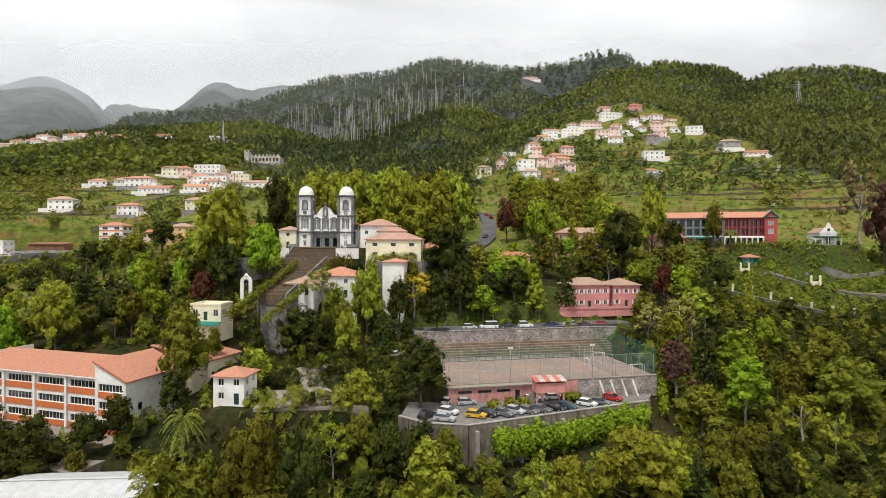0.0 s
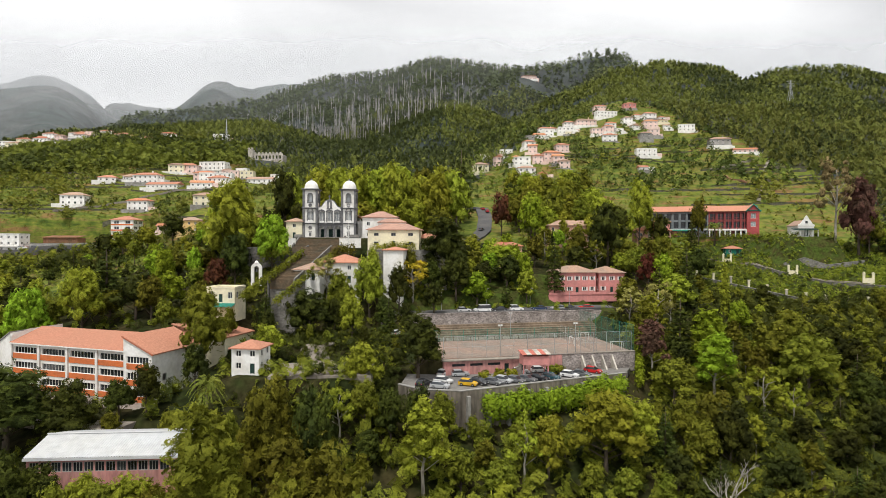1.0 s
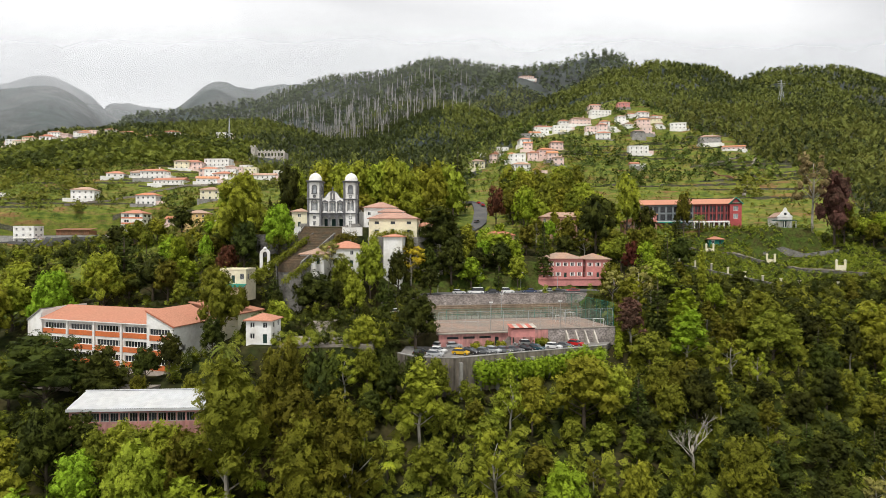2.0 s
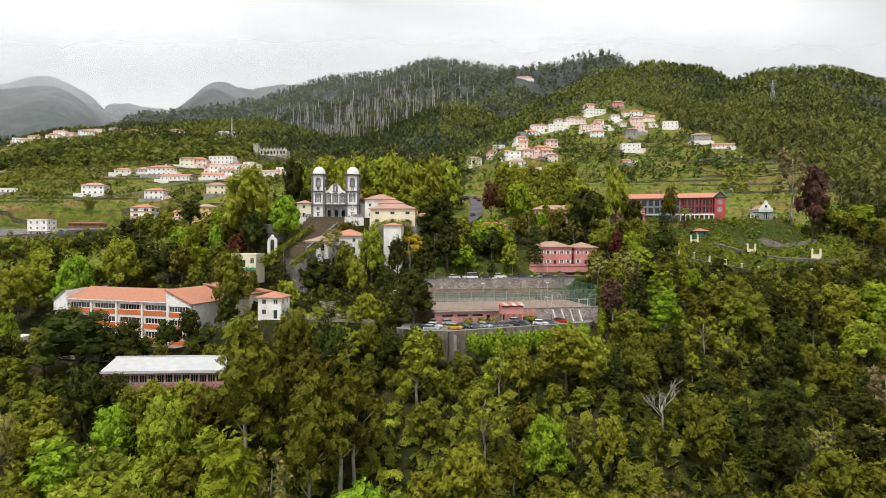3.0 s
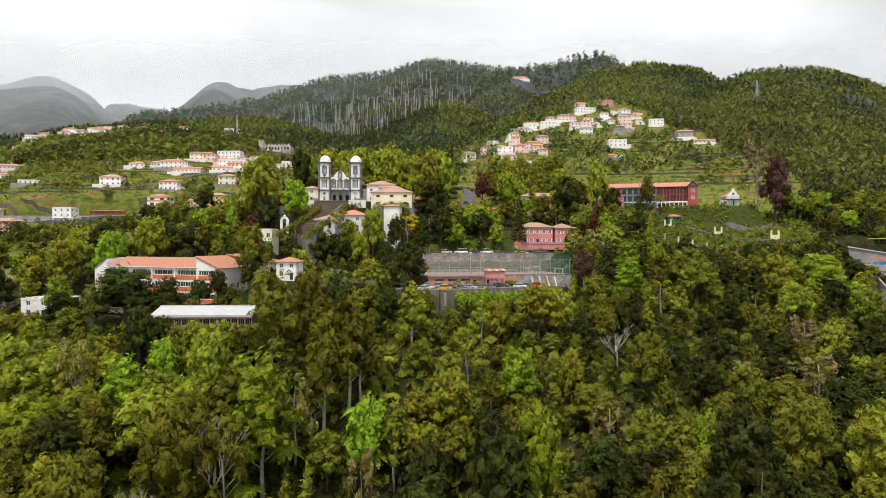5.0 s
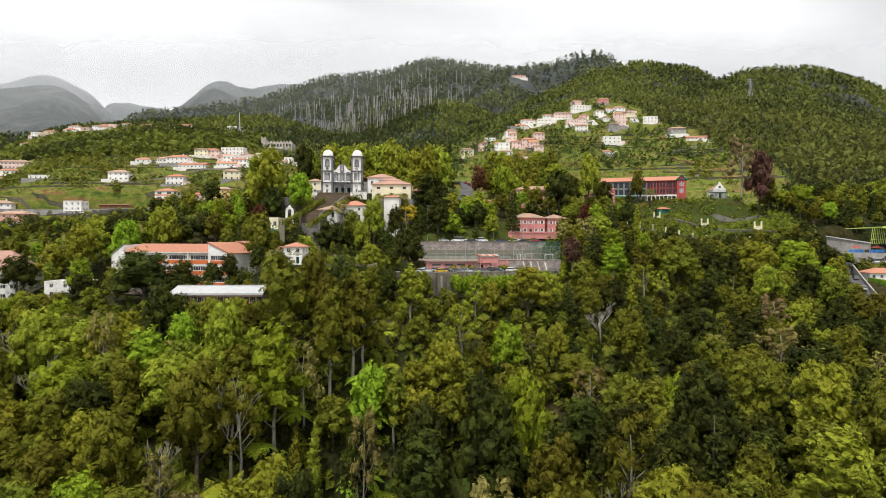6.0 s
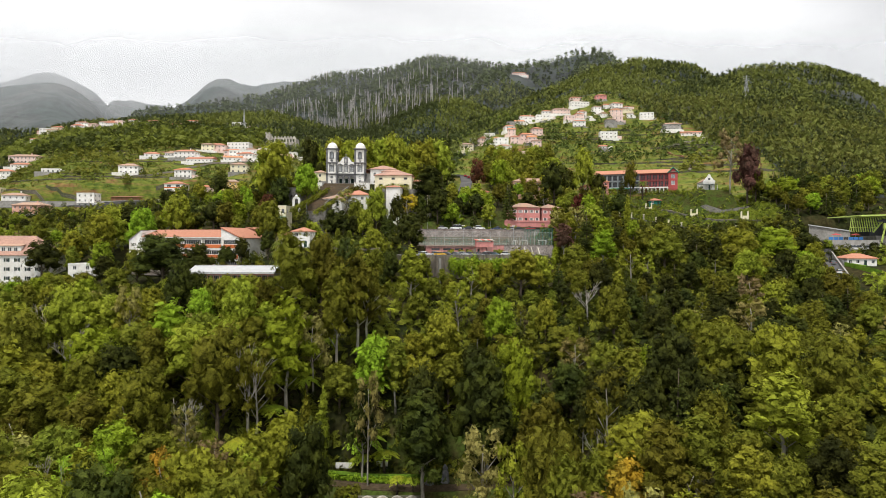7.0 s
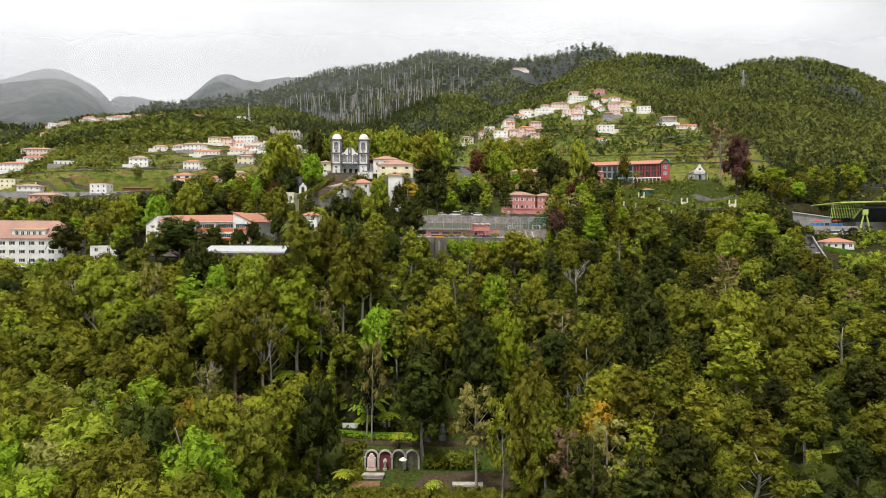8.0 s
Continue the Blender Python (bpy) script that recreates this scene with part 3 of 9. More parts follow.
def wooded_hill(x, y):
    """Where the far slopes are covered by forest rather than fields."""
    u = x / (y + 100)
    edge = np.interp(u, (-0.8, -0.5, -0.38, -0.3, -0.22, -0.15, 0.0, 0.1, 0.16, 0.24, 0.3, 0.38, 0.45, 0.5, 0.56, 0.62), (340, 500, 580, 460, 370, 320, 300, 420, 530, 570, 560, 440, 400, 345, 300, 215))
    return y > edge + ripple(x, y, 30, 5) * 20


ground = ground_sheet()


# ---- trees ----


def leaves(lobes, n, size, droop=0.25, up=0.35, fill=0.35, seed=0, flat=1.0):
    """Leaf clumps as small bent kites on and in a set of lobes (x, y, z, rx, rz): an array (n, 4, 3)."""
    r = np.random.default_rng(seed)
    L = np.array(lobes, float)
    w = L[:, 3] ** 2
    k = r.choice(len(L), n, p=w / w.sum())
    d = r.normal(size=(n, 3))
    d /= np.linalg.norm(d, axis=1)[:, None]
    d[:, 2] = np.where((d[:, 2] < -0.25) & (r.random(n) < 0.7), -d[:, 2], d[:, 2])
    rad = 1 - fill * r.random(n) ** 1.6
    rad *= 1 + 0.16 * np.sin(d[:, 0] * 5 + k) * np.cos(d[:, 1] * 6 - k * 2) + 0.1 * r.normal(size=n)
    c = L[k, :3] + d * rad[:, None] * np.stack([L[k, 3], L[k, 3], L[k, 4]], 1)
    nrm = d * 0.8 + r.normal(size=(n, 3)) * 0.62
    nrm[:, 2] += up
    nrm /= np.linalg.norm(nrm, axis=1)[:, None]
    t = np.cross(nrm, r.normal(size=(n, 3)))
    t /= np.linalg.norm(t, axis=1)[:, None]
    b = np.cross(nrm, t)
    s = size * (0.6 + 0.8 * r.random(n))[:, None]
    tip = c + t * s * (0.8 + 0.4 * r.random(n)[:, None]) - nrm * s * droop
    base = c - t * s * 0.7 - nrm * s * droop * 0.5
    wide = 0.36 + 0.3 * r.random(n)[:, None]
    soft = d * 1.25 + nrm * 0.35 + np.array((0, 0, 0.35))
    soft /= np.linalg.norm(soft, axis=1)[:, None]
    V = np.stack([base, c - b * s * wide + t * s * 0.15, tip, c + b * s * wide + t * s * 0.1], 1)
    face = np.cross(V[:, 1] - V[:, 0], V[:, 2] - V[:, 0])
    flip = (face * soft).sum(1) < 0
    V[flip] = V[flip][:, ::-1]
    return V, soft


GOLD = (1 + 5 ** 0.5) / 2
ICO_V = np.array([(a, b * GOLD, 0) for a in (-1, 1) for b in (-1, 1)] + [(0, a, b * GOLD) for a in (-1, 1) for b in (-1, 1)] + [(b * GOLD, 0, a) for a in (-1, 1) for b in (-1, 1)]) / math.hypot(1, GOLD)
ICO_F = np.array([f for f in itertools.combinations(range(12), 3) if all(np.linalg.norm(ICO_V[i] - ICO_V[j]) < 1.1 for i, j in itertools.combinations(f, 2))])
ICO_F = np.array([f if np.dot(np.cross(ICO_V[f[1]] - ICO_V[f[0]], ICO_V[f[2]] - ICO_V[f[0]]), ICO_V[f[0]]) > 0 else f[::-1] for f in ICO_F])


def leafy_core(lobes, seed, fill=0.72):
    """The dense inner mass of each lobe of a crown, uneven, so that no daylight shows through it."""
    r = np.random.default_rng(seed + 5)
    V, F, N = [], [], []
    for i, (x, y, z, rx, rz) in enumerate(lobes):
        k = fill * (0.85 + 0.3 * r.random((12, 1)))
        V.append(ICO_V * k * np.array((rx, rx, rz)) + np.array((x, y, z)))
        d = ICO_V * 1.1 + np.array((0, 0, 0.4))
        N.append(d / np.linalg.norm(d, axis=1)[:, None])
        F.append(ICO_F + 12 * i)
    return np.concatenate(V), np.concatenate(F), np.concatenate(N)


def lobed(r, height, radius, low, count, top_narrow=0.5):
    """Lobes for a rounded uneven crown."""
    out = [(0, 0, low + (height - low) * 0.52, radius * 0.72, (height - low) * 0.46)]
    for i in range(count):
        f = (i + 0.5) / count
        z = low + (height - low) * (0.18 + 0.72 * f)
        spread = radius * (0.72 - top_narrow * 0.75 * max(0, f - 0.35) / 0.65)
        a = i * 2.4 + r.uniform(-0.5, 0.5)
        rr = radius * r.uniform(0.27, 0.42) * (1 - 0.2 * f)
        out.append((math.cos(a) * spread * r.uniform(0.7, 1.05), math.sin(a) * spread * r.uniform(0.7, 1.05), z, rr, rr * r.uniform(0.7, 1.0)))
    return out


def trunk_geo(r, height, lobes, thick, lean=0.3, sides=5):
    g = Geo()
    top = height * 0.82
    pts = [(lean * math.sin(k * 1.3) * 0.4 * k / 4, lean * math.cos(k * 1.7) * 0.4 * k / 4, -1.2 + (top + 1.2) * k / 5) for k in range(6)]
    g.tube(pts, [thick * (1.25 - 0.2 * k) for k in range(6)], sides)
    for x, y, z, rr, rz in lobes[1:9]:
        z0 = max(height * 0.18, z - rr * 1.6)
        g.tube([(0, 0, z0), (x * 0.55, y * 0.55, z0 + (z - z0) * 0.55), (x, y, z)], [thick * 0.42, thick * 0.28, thick * 0.1], 3)
    return g


def bare_branches(g, r, base, direction, length, thick, depth):
    """A branch that forks."""
    p = Vector(base)
    d = Vector(direction).normalized()
    q = p + d * length
    mid = p + d * length * 0.5 + Vector((r.uniform(-1, 1), r.uniform(-1, 1), r.uniform(-0.3, 0.6))) * length * 0.08
    g.tube([p, mid, q], [thick, thick * 0.8, thick * 0.55], 4)
    if depth:
        for _ in range(3 if depth > 1 else 4):
            nd = d + Vector((r.uniform(-1, 1), r.uniform(-1, 1), r.uniform(-0.2, 0.9))) * 0.75
            bare_branches(g, r, mid.lerp(q, r.uniform(0.3, 1)), nd, length * r.uniform(0.5, 0.75), thick * 0.5, depth - 1)


TREE_LABEL = {
    "broadleaf": "rounded broadleaf tree with {} foliage on the wooded slope",
    "tall": "tall slender tree with {} foliage and a pale trunk",
    "conifer": "dark conifer with layered {} branches",
    "cypress": "narrow upright cypress with {} foliage",
    "ragged": "old ragged tree with sparse {} leaves",
    "bare": "leafless tree with pale forked branches",
    "fern": "tree fern with a crown of {} fronds",
    "palm": "palm with arching {} fronds",
    "bush": "low rounded bush with {} leaves",
}
TONE = {"light": "fresh green", "lime": "bright lime green", "mid": "green", "dark": "dark green", "olive": "olive green", "grey": "grey-green", "copper": "dark purple-red",
        "rust": "reddish brown", "mauve": "dull brownish red", "gold": "golden yellow", "conifer": "deep green", "fern": "light green", "palm": "grey-green"}
PROTO = {}


def make_tree(kind, tone, variant, detail):
    """One tree of height 1 (scaled when it is copied), with a trunk and a crown."""
    seed = (variant * 131 + len(kind) * 17 + len(tone) * 7 + ord(tone[0]) * 3 + ord(kind[0])) % 9973
    r = random.Random(seed)
    H = 14.0
    n = {3: 1200, 2: 860, 1: 520}[detail]
    size = {3: 0.62, 2: 0.72, 1: 0.8}[detail]
    bark = BARK
    cards = core = None
    if kind == "broadleaf":
        lobes = lobed(r, H, 5.6, 2.4, 17 if detail > 1 else 11)
        cards, core = leaves(lobes, n, size, seed=seed, fill=0.22), leafy_core(lobes, seed)
        g = trunk_geo(r, H, lobes, 0.34)
    elif kind == "tall":
        lobes = lobed(r, H, 3.2, 3.0, 13 if detail else 7, 0.75)
        cards = leaves(lobes, int(n * 0.75), size * 0.82, seed=seed, droop=0.5, fill=0.35)
        core = leafy_core(lobes, seed, 0.66)
        g, bark = trunk_geo(r, H, lobes, 0.22, 0.8), PALE_BARK
    elif kind == "ragged":
        lobes = [l for i, l in enumerate(lobed(r, H, 4.4, 3.5, 13 if detail else 8, 0.35)) if i]
        cards = leaves(lobes, int(n * 0.6), size * 0.8, seed=seed, droop=0.4, fill=0.6)
        core = leafy_core(lobes, seed, 0.5)
        g, bark = trunk_geo(r, H, lobes, 0.26, 1.0), PALE_BARK
    elif kind == "conifer":
        lobes, g = [], Geo()
        tiers = 13 if detail else 8
        for i in range(tiers):
            f = i / (tiers - 1)
            rad = 3.3 * (1 - f) ** 0.8 + 0.35
            for k in range(5 if f < 0.8 else 2):
                a = k * 1.2566 + i * 0.9 + r.uniform(-0.3, 0.3)
                q = rad * r.uniform(0.45, 0.8)
                lobes.append((math.cos(a) * q, math.sin(a) * q, 1.6 + (H - 2.2) * f - q * 0.18, rad * 0.42 + 0.2, 0.55))
        cards = leaves(lobes, int(n * 1.05), size * 0.8, seed=seed, droop=0.7, up=0.1, fill=0.6)
        core = leafy_core(lobes, seed, 0.5)
        g.tube([(0, 0, -1.2), (0.1, 0, H * 0.5), (0, 0, H * 0.98)], [0.34, 0.2, 0.04], 6)
    elif kind == "cypress":
        lobes = [(r.uniform(-0.2, 0.2), r.uniform(-0.2, 0.2), 1.2 + (H - 1.6) * i / 9, 1.35 * (math.sin(math.pi * (0.18 + 0.78 * i / 9)) ** 0.7), 1.3) for i in range(10)]
        cards = leaves(lobes, int(n * 0.7), size * 0.7, seed=seed, droop=0.1, up=0.8, fill=0.3)
        core = leafy_core(lobes, seed, 0.72)
        g = Geo().tube([(0, 0, -1.2), (0, 0, H * 0.9)], [0.25, 0.05], 6)
    elif kind == "bush":
        H = 3.0
        lobes = lobed(r, H, 2.2, 0.0, 6)
        cards, core = leaves(lobes, max(120, int(n * 0.28)), size * 0.75, seed=seed), leafy_core(lobes, seed)
        g = Geo().tube([(0, 0, -0.5), (0, 0, 1.6)], [0.12, 0.05], 5)
    elif kind == "bare":
        g, bark = Geo(), PALE_BARK
        g.tube([(0, 0, -1.2), (0.2, 0.1, H * 0.3), (0.1, 0.3, H * 0.5)], [0.26, 0.2, 0.16], 6)
        for k in range(6):
            a = k * 1.05 + r.uniform(-0.3, 0.3)
            bare_branches(g, r, (0.1, 0.2, H * (0.28 + 0.04 * k)), (math.cos(a), math.sin(a), r.uniform(0.9, 1.9)), H * r.uniform(0.18, 0.28), 0.12, 2)
    else:
        palm = kind == "palm"
        H = 8.0 if palm else 5.0
        g = Geo().tube([(0, 0, -1.0), (0.15, 0.1, H * 0.5), (0, 0, H * 0.93)], [0.3, 0.2, 0.2], 6)
        fr, out = 34 if palm else 16, []
        for k in range(fr):
            a, lift = k * 2.4, r.uniform(-0.3, 0.9) if palm else r.uniform(0.05, 0.5)
            ln = r.uniform(2.6, 3.4) if palm else r.uniform(2.2, 2.8)
            ca, sa = math.cos(a), math.sin(a)
            spine = [np.array((ca * ln * t * math.cos(lift * 0.7), sa * ln * t * math.cos(lift * 0.7), H * 0.93 + ln * (lift * t - 0.75 * t * t))) for t in np.linspace(0, 1, 7)]
            side = np.array((-sa, ca, 0))
            for i in range(6):
                w0, w1 = (0.36 if not palm else 0.17) * math.sin(0.35 + 2.6 * i / 6), (0.36 if not palm else 0.17) * math.sin(0.35 + 2.6 * (i + 1) / 6)
                p, q = spine[i], spine[i + 1]
                drop = np.array((0, 0, -0.12))
                out.append([p, p + side * w0 * 1.6 + drop, q + side * w1 * 1.6 + drop, q])
                out.append([p, q, q - side * w1 * 1.6 + drop, p - side * w0 * 1.6 + drop])
        cards = np.array(out)
    names = {"bush": "bush", "fern": "tree_fern", "palm": "palm_tree", "conifer": "conifer_tree", "cypress": "cypress_tree", "bare": "bare_tree"}
    broad = {"light": "plane_tree", "lime": "lime_tree", "dark": "laurel_tree", "olive": "heath_tree", "copper": "copper_beech", "mauve": "copper_beech"}
    name = names.get(kind, broad.get(tone, "broadleaf_tree") if kind == "broadleaf" else kind + "_tree")
    trunk_mesh = to_mesh("trunk", g, [bark], True)
    crown_mesh = cards_mesh("crown", cards, [LEAF[tone] if detail > 1 else LEAF_FAR[tone], LEAF_CORE_SHADE[tone]], core) if cards is not None else None
    return name, H, trunk_mesh, crown_mesh


TREE_XY = []
TREE_TOP = []


def tree(kind, tone, x, y, height=None, top=None, detail=2, spin=None, wide=1.0):
    """Plants a tree on the ground: of a height, or with its top at a level."""
    z = float(land(x, y))
    h = height if height else max(3.0, top - z)
    i = len(TREE_XY)
    key = (kind, tone, i % 3, detail)
    if key not in PROTO:
        PROTO[key] = make_tree(*key)
    name, H, trunk_mesh, crown_mesh = PROTO[key]
    k = h / H
    s = k if kind in ("bush", "fern", "palm") else min(k, 0.35 * k + 0.7)
    ob = thing(name, pose(x, y, z, 0, 0, spin if spin is not None else (i * 137.5) % 360) @ Matrix.Diagonal((s * wide, s * wide, k, 1)),
               TREE_LABEL[kind].format(TONE[tone]), "tree" if kind != "bush" else "bush", "trees of the valley slope")
    part("trunk", trunk_mesh, [], ob)
    if crown_mesh:
        part("crown", crown_mesh, [], ob)
    TREE_XY.append((x, y, 3.2 * s))
    TREE_TOP.append((x, y, z + h))
    return ob


# ---- houses ----
WINDOWS = {}


def welded(me):
    """Joins the corners that lie together, so that the piece is one shell."""
    bm = bmesh.new()
    bm.from_mesh(me)
    bmesh.ops.remove_doubles(bm, verts=bm.verts, dist=0.0005)
    bm.to_mesh(me)
    bm.free()
    return me


def window_mesh(w, h, frame=None, bars=1, pane=None):
    """A window that sits in a reveal: a frame round a dark pane with glazing bars; it faces -y, its sill's middle at 0."""
    frame, pane = frame or WHITE, pane or GLASS
    key = (round(w, 2), round(h, 2), frame.name, bars, pane.name)
    if key not in WINDOWS:
        t, n = 0.09, bars + 1
        pw = (w - t * (n + 1) * 0.8) / n
        holes = [(t * 0.8 + k * (pw + t * 0.8), t * 0.8 + k * (pw + t * 0.8) + pw, t, h - t) for k in range(n)]
        g = Geo().wall((-w / 2, -0.05), (w / 2, -0.05), 0, h, holes, 0.07)
        for a0, a1, z0, z1 in holes:
            g.add([(a0 - w / 2, 0.02, z0), (a1 - w / 2, 0.02, z0), (a1 - w / 2, 0.02, z1), (a0 - w / 2, 0.02, z1)], [(0, 1, 2, 3)], 1)
        WINDOWS[key] = welded(to_mesh("window", g, [frame, pane]))
    return WINDOWS[key]


def place_on(p0, p1, a, z, inset):
    """The pose of something a metres along the wall from p0 to p1 at height z, set back into it."""
    (x0, y0), (x1, y1) = p0, p1
    ln = math.hypot(x1 - x0, y1 - y0)
    dx, dy = (x1 - x0) / ln, (y1 - y0) / ln
    return pose(x0 + dx * a - dy * inset, y0 + dy * a + dx * inset, z, 0, 0, math.degrees(math.atan2(dy, dx)))


def roof_geo(w, d, z, kind="hip", over=0.5, rise=None, mat=0):
    """A roof with thick eaves over a body w by d, its eaves at z."""
    g = Geo()
    hw, hd = w / 2 + over, d / 2 + over
    rise = rise if rise is not None else min(hw, hd) * 0.4
    t = 0.22
    along_x = hw >= hd
    if kind == "hip":
        r = (hw - hd) if along_x else 0
        q = 0 if along_x else (hd - hw)
        ridge = [(-r, -q, z + rise + t), (r, q, z + rise + t)]
    else:
        ridge = [(-hw, 0, z + rise + t), (hw, 0, z + rise + t)] if along_x else [(0, -hd, z + rise + t), (0, hd, z + rise + t)]
    base = [(-hw, -hd, z), (hw, -hd, z), (hw, hd, z), (-hw, hd, z)]
    up = [(x, y, z + t) for x, y, _ in base]
    v = base + up + ridge
    f = [(3, 2, 1, 0), (0, 1, 5, 4), (1, 2, 6, 5), (2, 3, 7, 6), (3, 0, 4, 7)]
    f += [(4, 5, 9, 8), (5, 6, 9), (6, 7, 8, 9), (7, 4, 8)] if along_x else [(4, 5, 8), (5, 6, 9, 8), (6, 7, 9), (7, 4, 8, 9)]
    return g.add(v, f, mat)


def house(x, y, z, turn, w, d, storeys=2, wall=None, roof=None, style="hip", label="", frame=None, group="houses on the hillside", win=(1.1, 1.3), every=3.0, storey=2.9, bands=None, balcony=False, name="house", chimney=False, deep=5.0, shutters=None, category="house", rise=None):
    """A rendered house on a plinth: walls with openings, windows, a door and a tiled or flat roof. It faces -y before its turn."""
    wall, roof = wall or WHITE, roof or ROOF
    ob = thing(name, pose(x, y, z, 0, 0, turn), label or "white rendered house with a red tiled roof on the hillside", category, group)
    h = storeys * storey
    hw, hd = w / 2, d / 2
    sides = [((-hw, -hd), (hw, -hd)), ((hw, -hd), (hw, hd)), ((hw, hd), (-hw, hd)), ((-hw, hd), (-hw, -hd))]
    for k, (p0, p1) in enumerate(sides):
        ln = math.hypot(p1[0] - p0[0], p1[1] - p0[1])
        n = max(1, int(ln / every)) if k != 2 else 0
        holes = []
        for s in range(storeys):
            for i in range(n):
                a = ln * (i + 0.5) / n
                door = k == 0 and s == 0 and i == n // 2
                ww, hh, z0 = (1.0, 2.1, 0.02) if door else (win[0], win[1], s * storey + 0.95)
                holes.append((a - ww / 2, a + ww / 2, z0, z0 + hh, door))
        g = Geo().wall(p0, p1, -deep, h, [q[:4] for q in holes], 0.25)
        wob = part("wall", g, [wall], ob)
        for a0, a1, z0, z1, door in holes:
            at = place_on(p0, p1, (a0 + a1) / 2, z0, 0.16)
            if door:
                part("door", Geo().box(-0.5, -0.03, 0, 0.5, 0.05, 2.1).box(0.34, -0.08, 1.0, 0.4, -0.03, 1.1), [SHUTTER], ob, at=at)
            else:
                part("window", window_mesh(a1 - a0, z1 - z0, frame), [], ob, at=at)
                if shutters and k == 0:
                    for sx in (-1, 1):
                        part("shutter", Geo().box(sx * (a1 - a0) * 0.5 + (0.02 if sx > 0 else -0.42), -0.22, 0, sx * (a1 - a0) * 0.5 + (0.42 if sx > 0 else -0.02), -0.18, z1 - z0), [shutters], ob, at=at)
    if bands:
        for s in range(1, storeys + 1):
            part("band", Geo().box(-hw - 0.06, -hd - 0.06, s * storey - 1.95 - 0.1, hw + 0.06, -hd - 0.003, s * storey - 2.0 - 0.75), [bands], ob)
    if balcony:
        g = Geo().box(-hw * 0.95, -hd - 1.2, storey - 0.15, hw * 0.95, -hd - 0.002, storey)
        b = part("balcony", g, [wall], ob)
        g = Geo().box(-hw * 0.95, -hd - 1.2, storey + 0.9, hw * 0.95, -hd - 1.13, storey + 0.98)
        for i in range(int(w / 0.5)):
            xx = -hw * 0.95 + i * 0.5
            g.box(xx, -hd - 1.18, storey, xx + 0.05, -hd - 1.14, storey + 0.9)
        part("railing", g, [STEEL], b)
    if style == "flat":
        g = Geo().box(-hw, -hd, h - 0.25, hw, hd, h - 0.05)
        for x0, y0, x1, y1 in ((-hw, -hd, hw, -hd + 0.2), (-hw, hd - 0.2, hw, hd), (-hw, -hd + 0.2, -hw + 0.2, hd - 0.2), (hw - 0.2, -hd + 0.2, hw, hd - 0.2)):
            g.box(x0 - 0.03, y0 - 0.03, h, x1 + 0.03, y1 + 0.03, h + 0.45)
        part("roof", g, [wall if style == "flat" else roof], ob)
    else:
        if style == "gable":
            rise = min(hw, hd) * 0.5 + 0.2
            if w >= d:
                part("gable", Geo().add([(hw - 0.01, -hd, h), (hw - 0.01, hd, h), (hw - 0.01, 0, h + rise)], [(0, 1, 2)]), [wall], ob)
                part("gable", Geo().add([(-hw + 0.01, -hd, h), (-hw + 0.01, hd, h), (-hw + 0.01, 0, h + rise)], [(0, 2, 1)]), [wall], ob)
            else:
                part("gable", Geo().add([(-hw, -hd + 0.01, h), (hw, -hd + 0.01, h), (0, -hd + 0.01, h + rise)], [(0, 1, 2)]), [wall], ob)
        part("roof", roof_geo(w, d, h, style, rise=rise if style == "hip" else min(hw, hd) * 0.5), [roof], ob)
    if chimney:
        part("chimney", Geo().box(hw * 0.3, -0.3, h, hw * 0.3 + 0.6, 0.3, h + min(hw, hd) * 0.5 + 0.9).box(hw * 0.3 - 0.08, -0.38, h + min(hw, hd) * 0.5 + 0.9, hw * 0.3 + 0.68, 0.38, h + min(hw, hd) * 0.5 + 1.05), [wall], ob)
    return ob


WHITE_HOUSE = "white rendered house with a red tiled roof on the hillside"
PINK_HOUSE = "pink rendered house with a tiled roof on the hillside"
FLAT_HOUSE = "white flat-roofed house stepped into the hillside"
CREAM_HOUSE = "cream rendered house with an old tiled roof"


HOUSE_XY = []


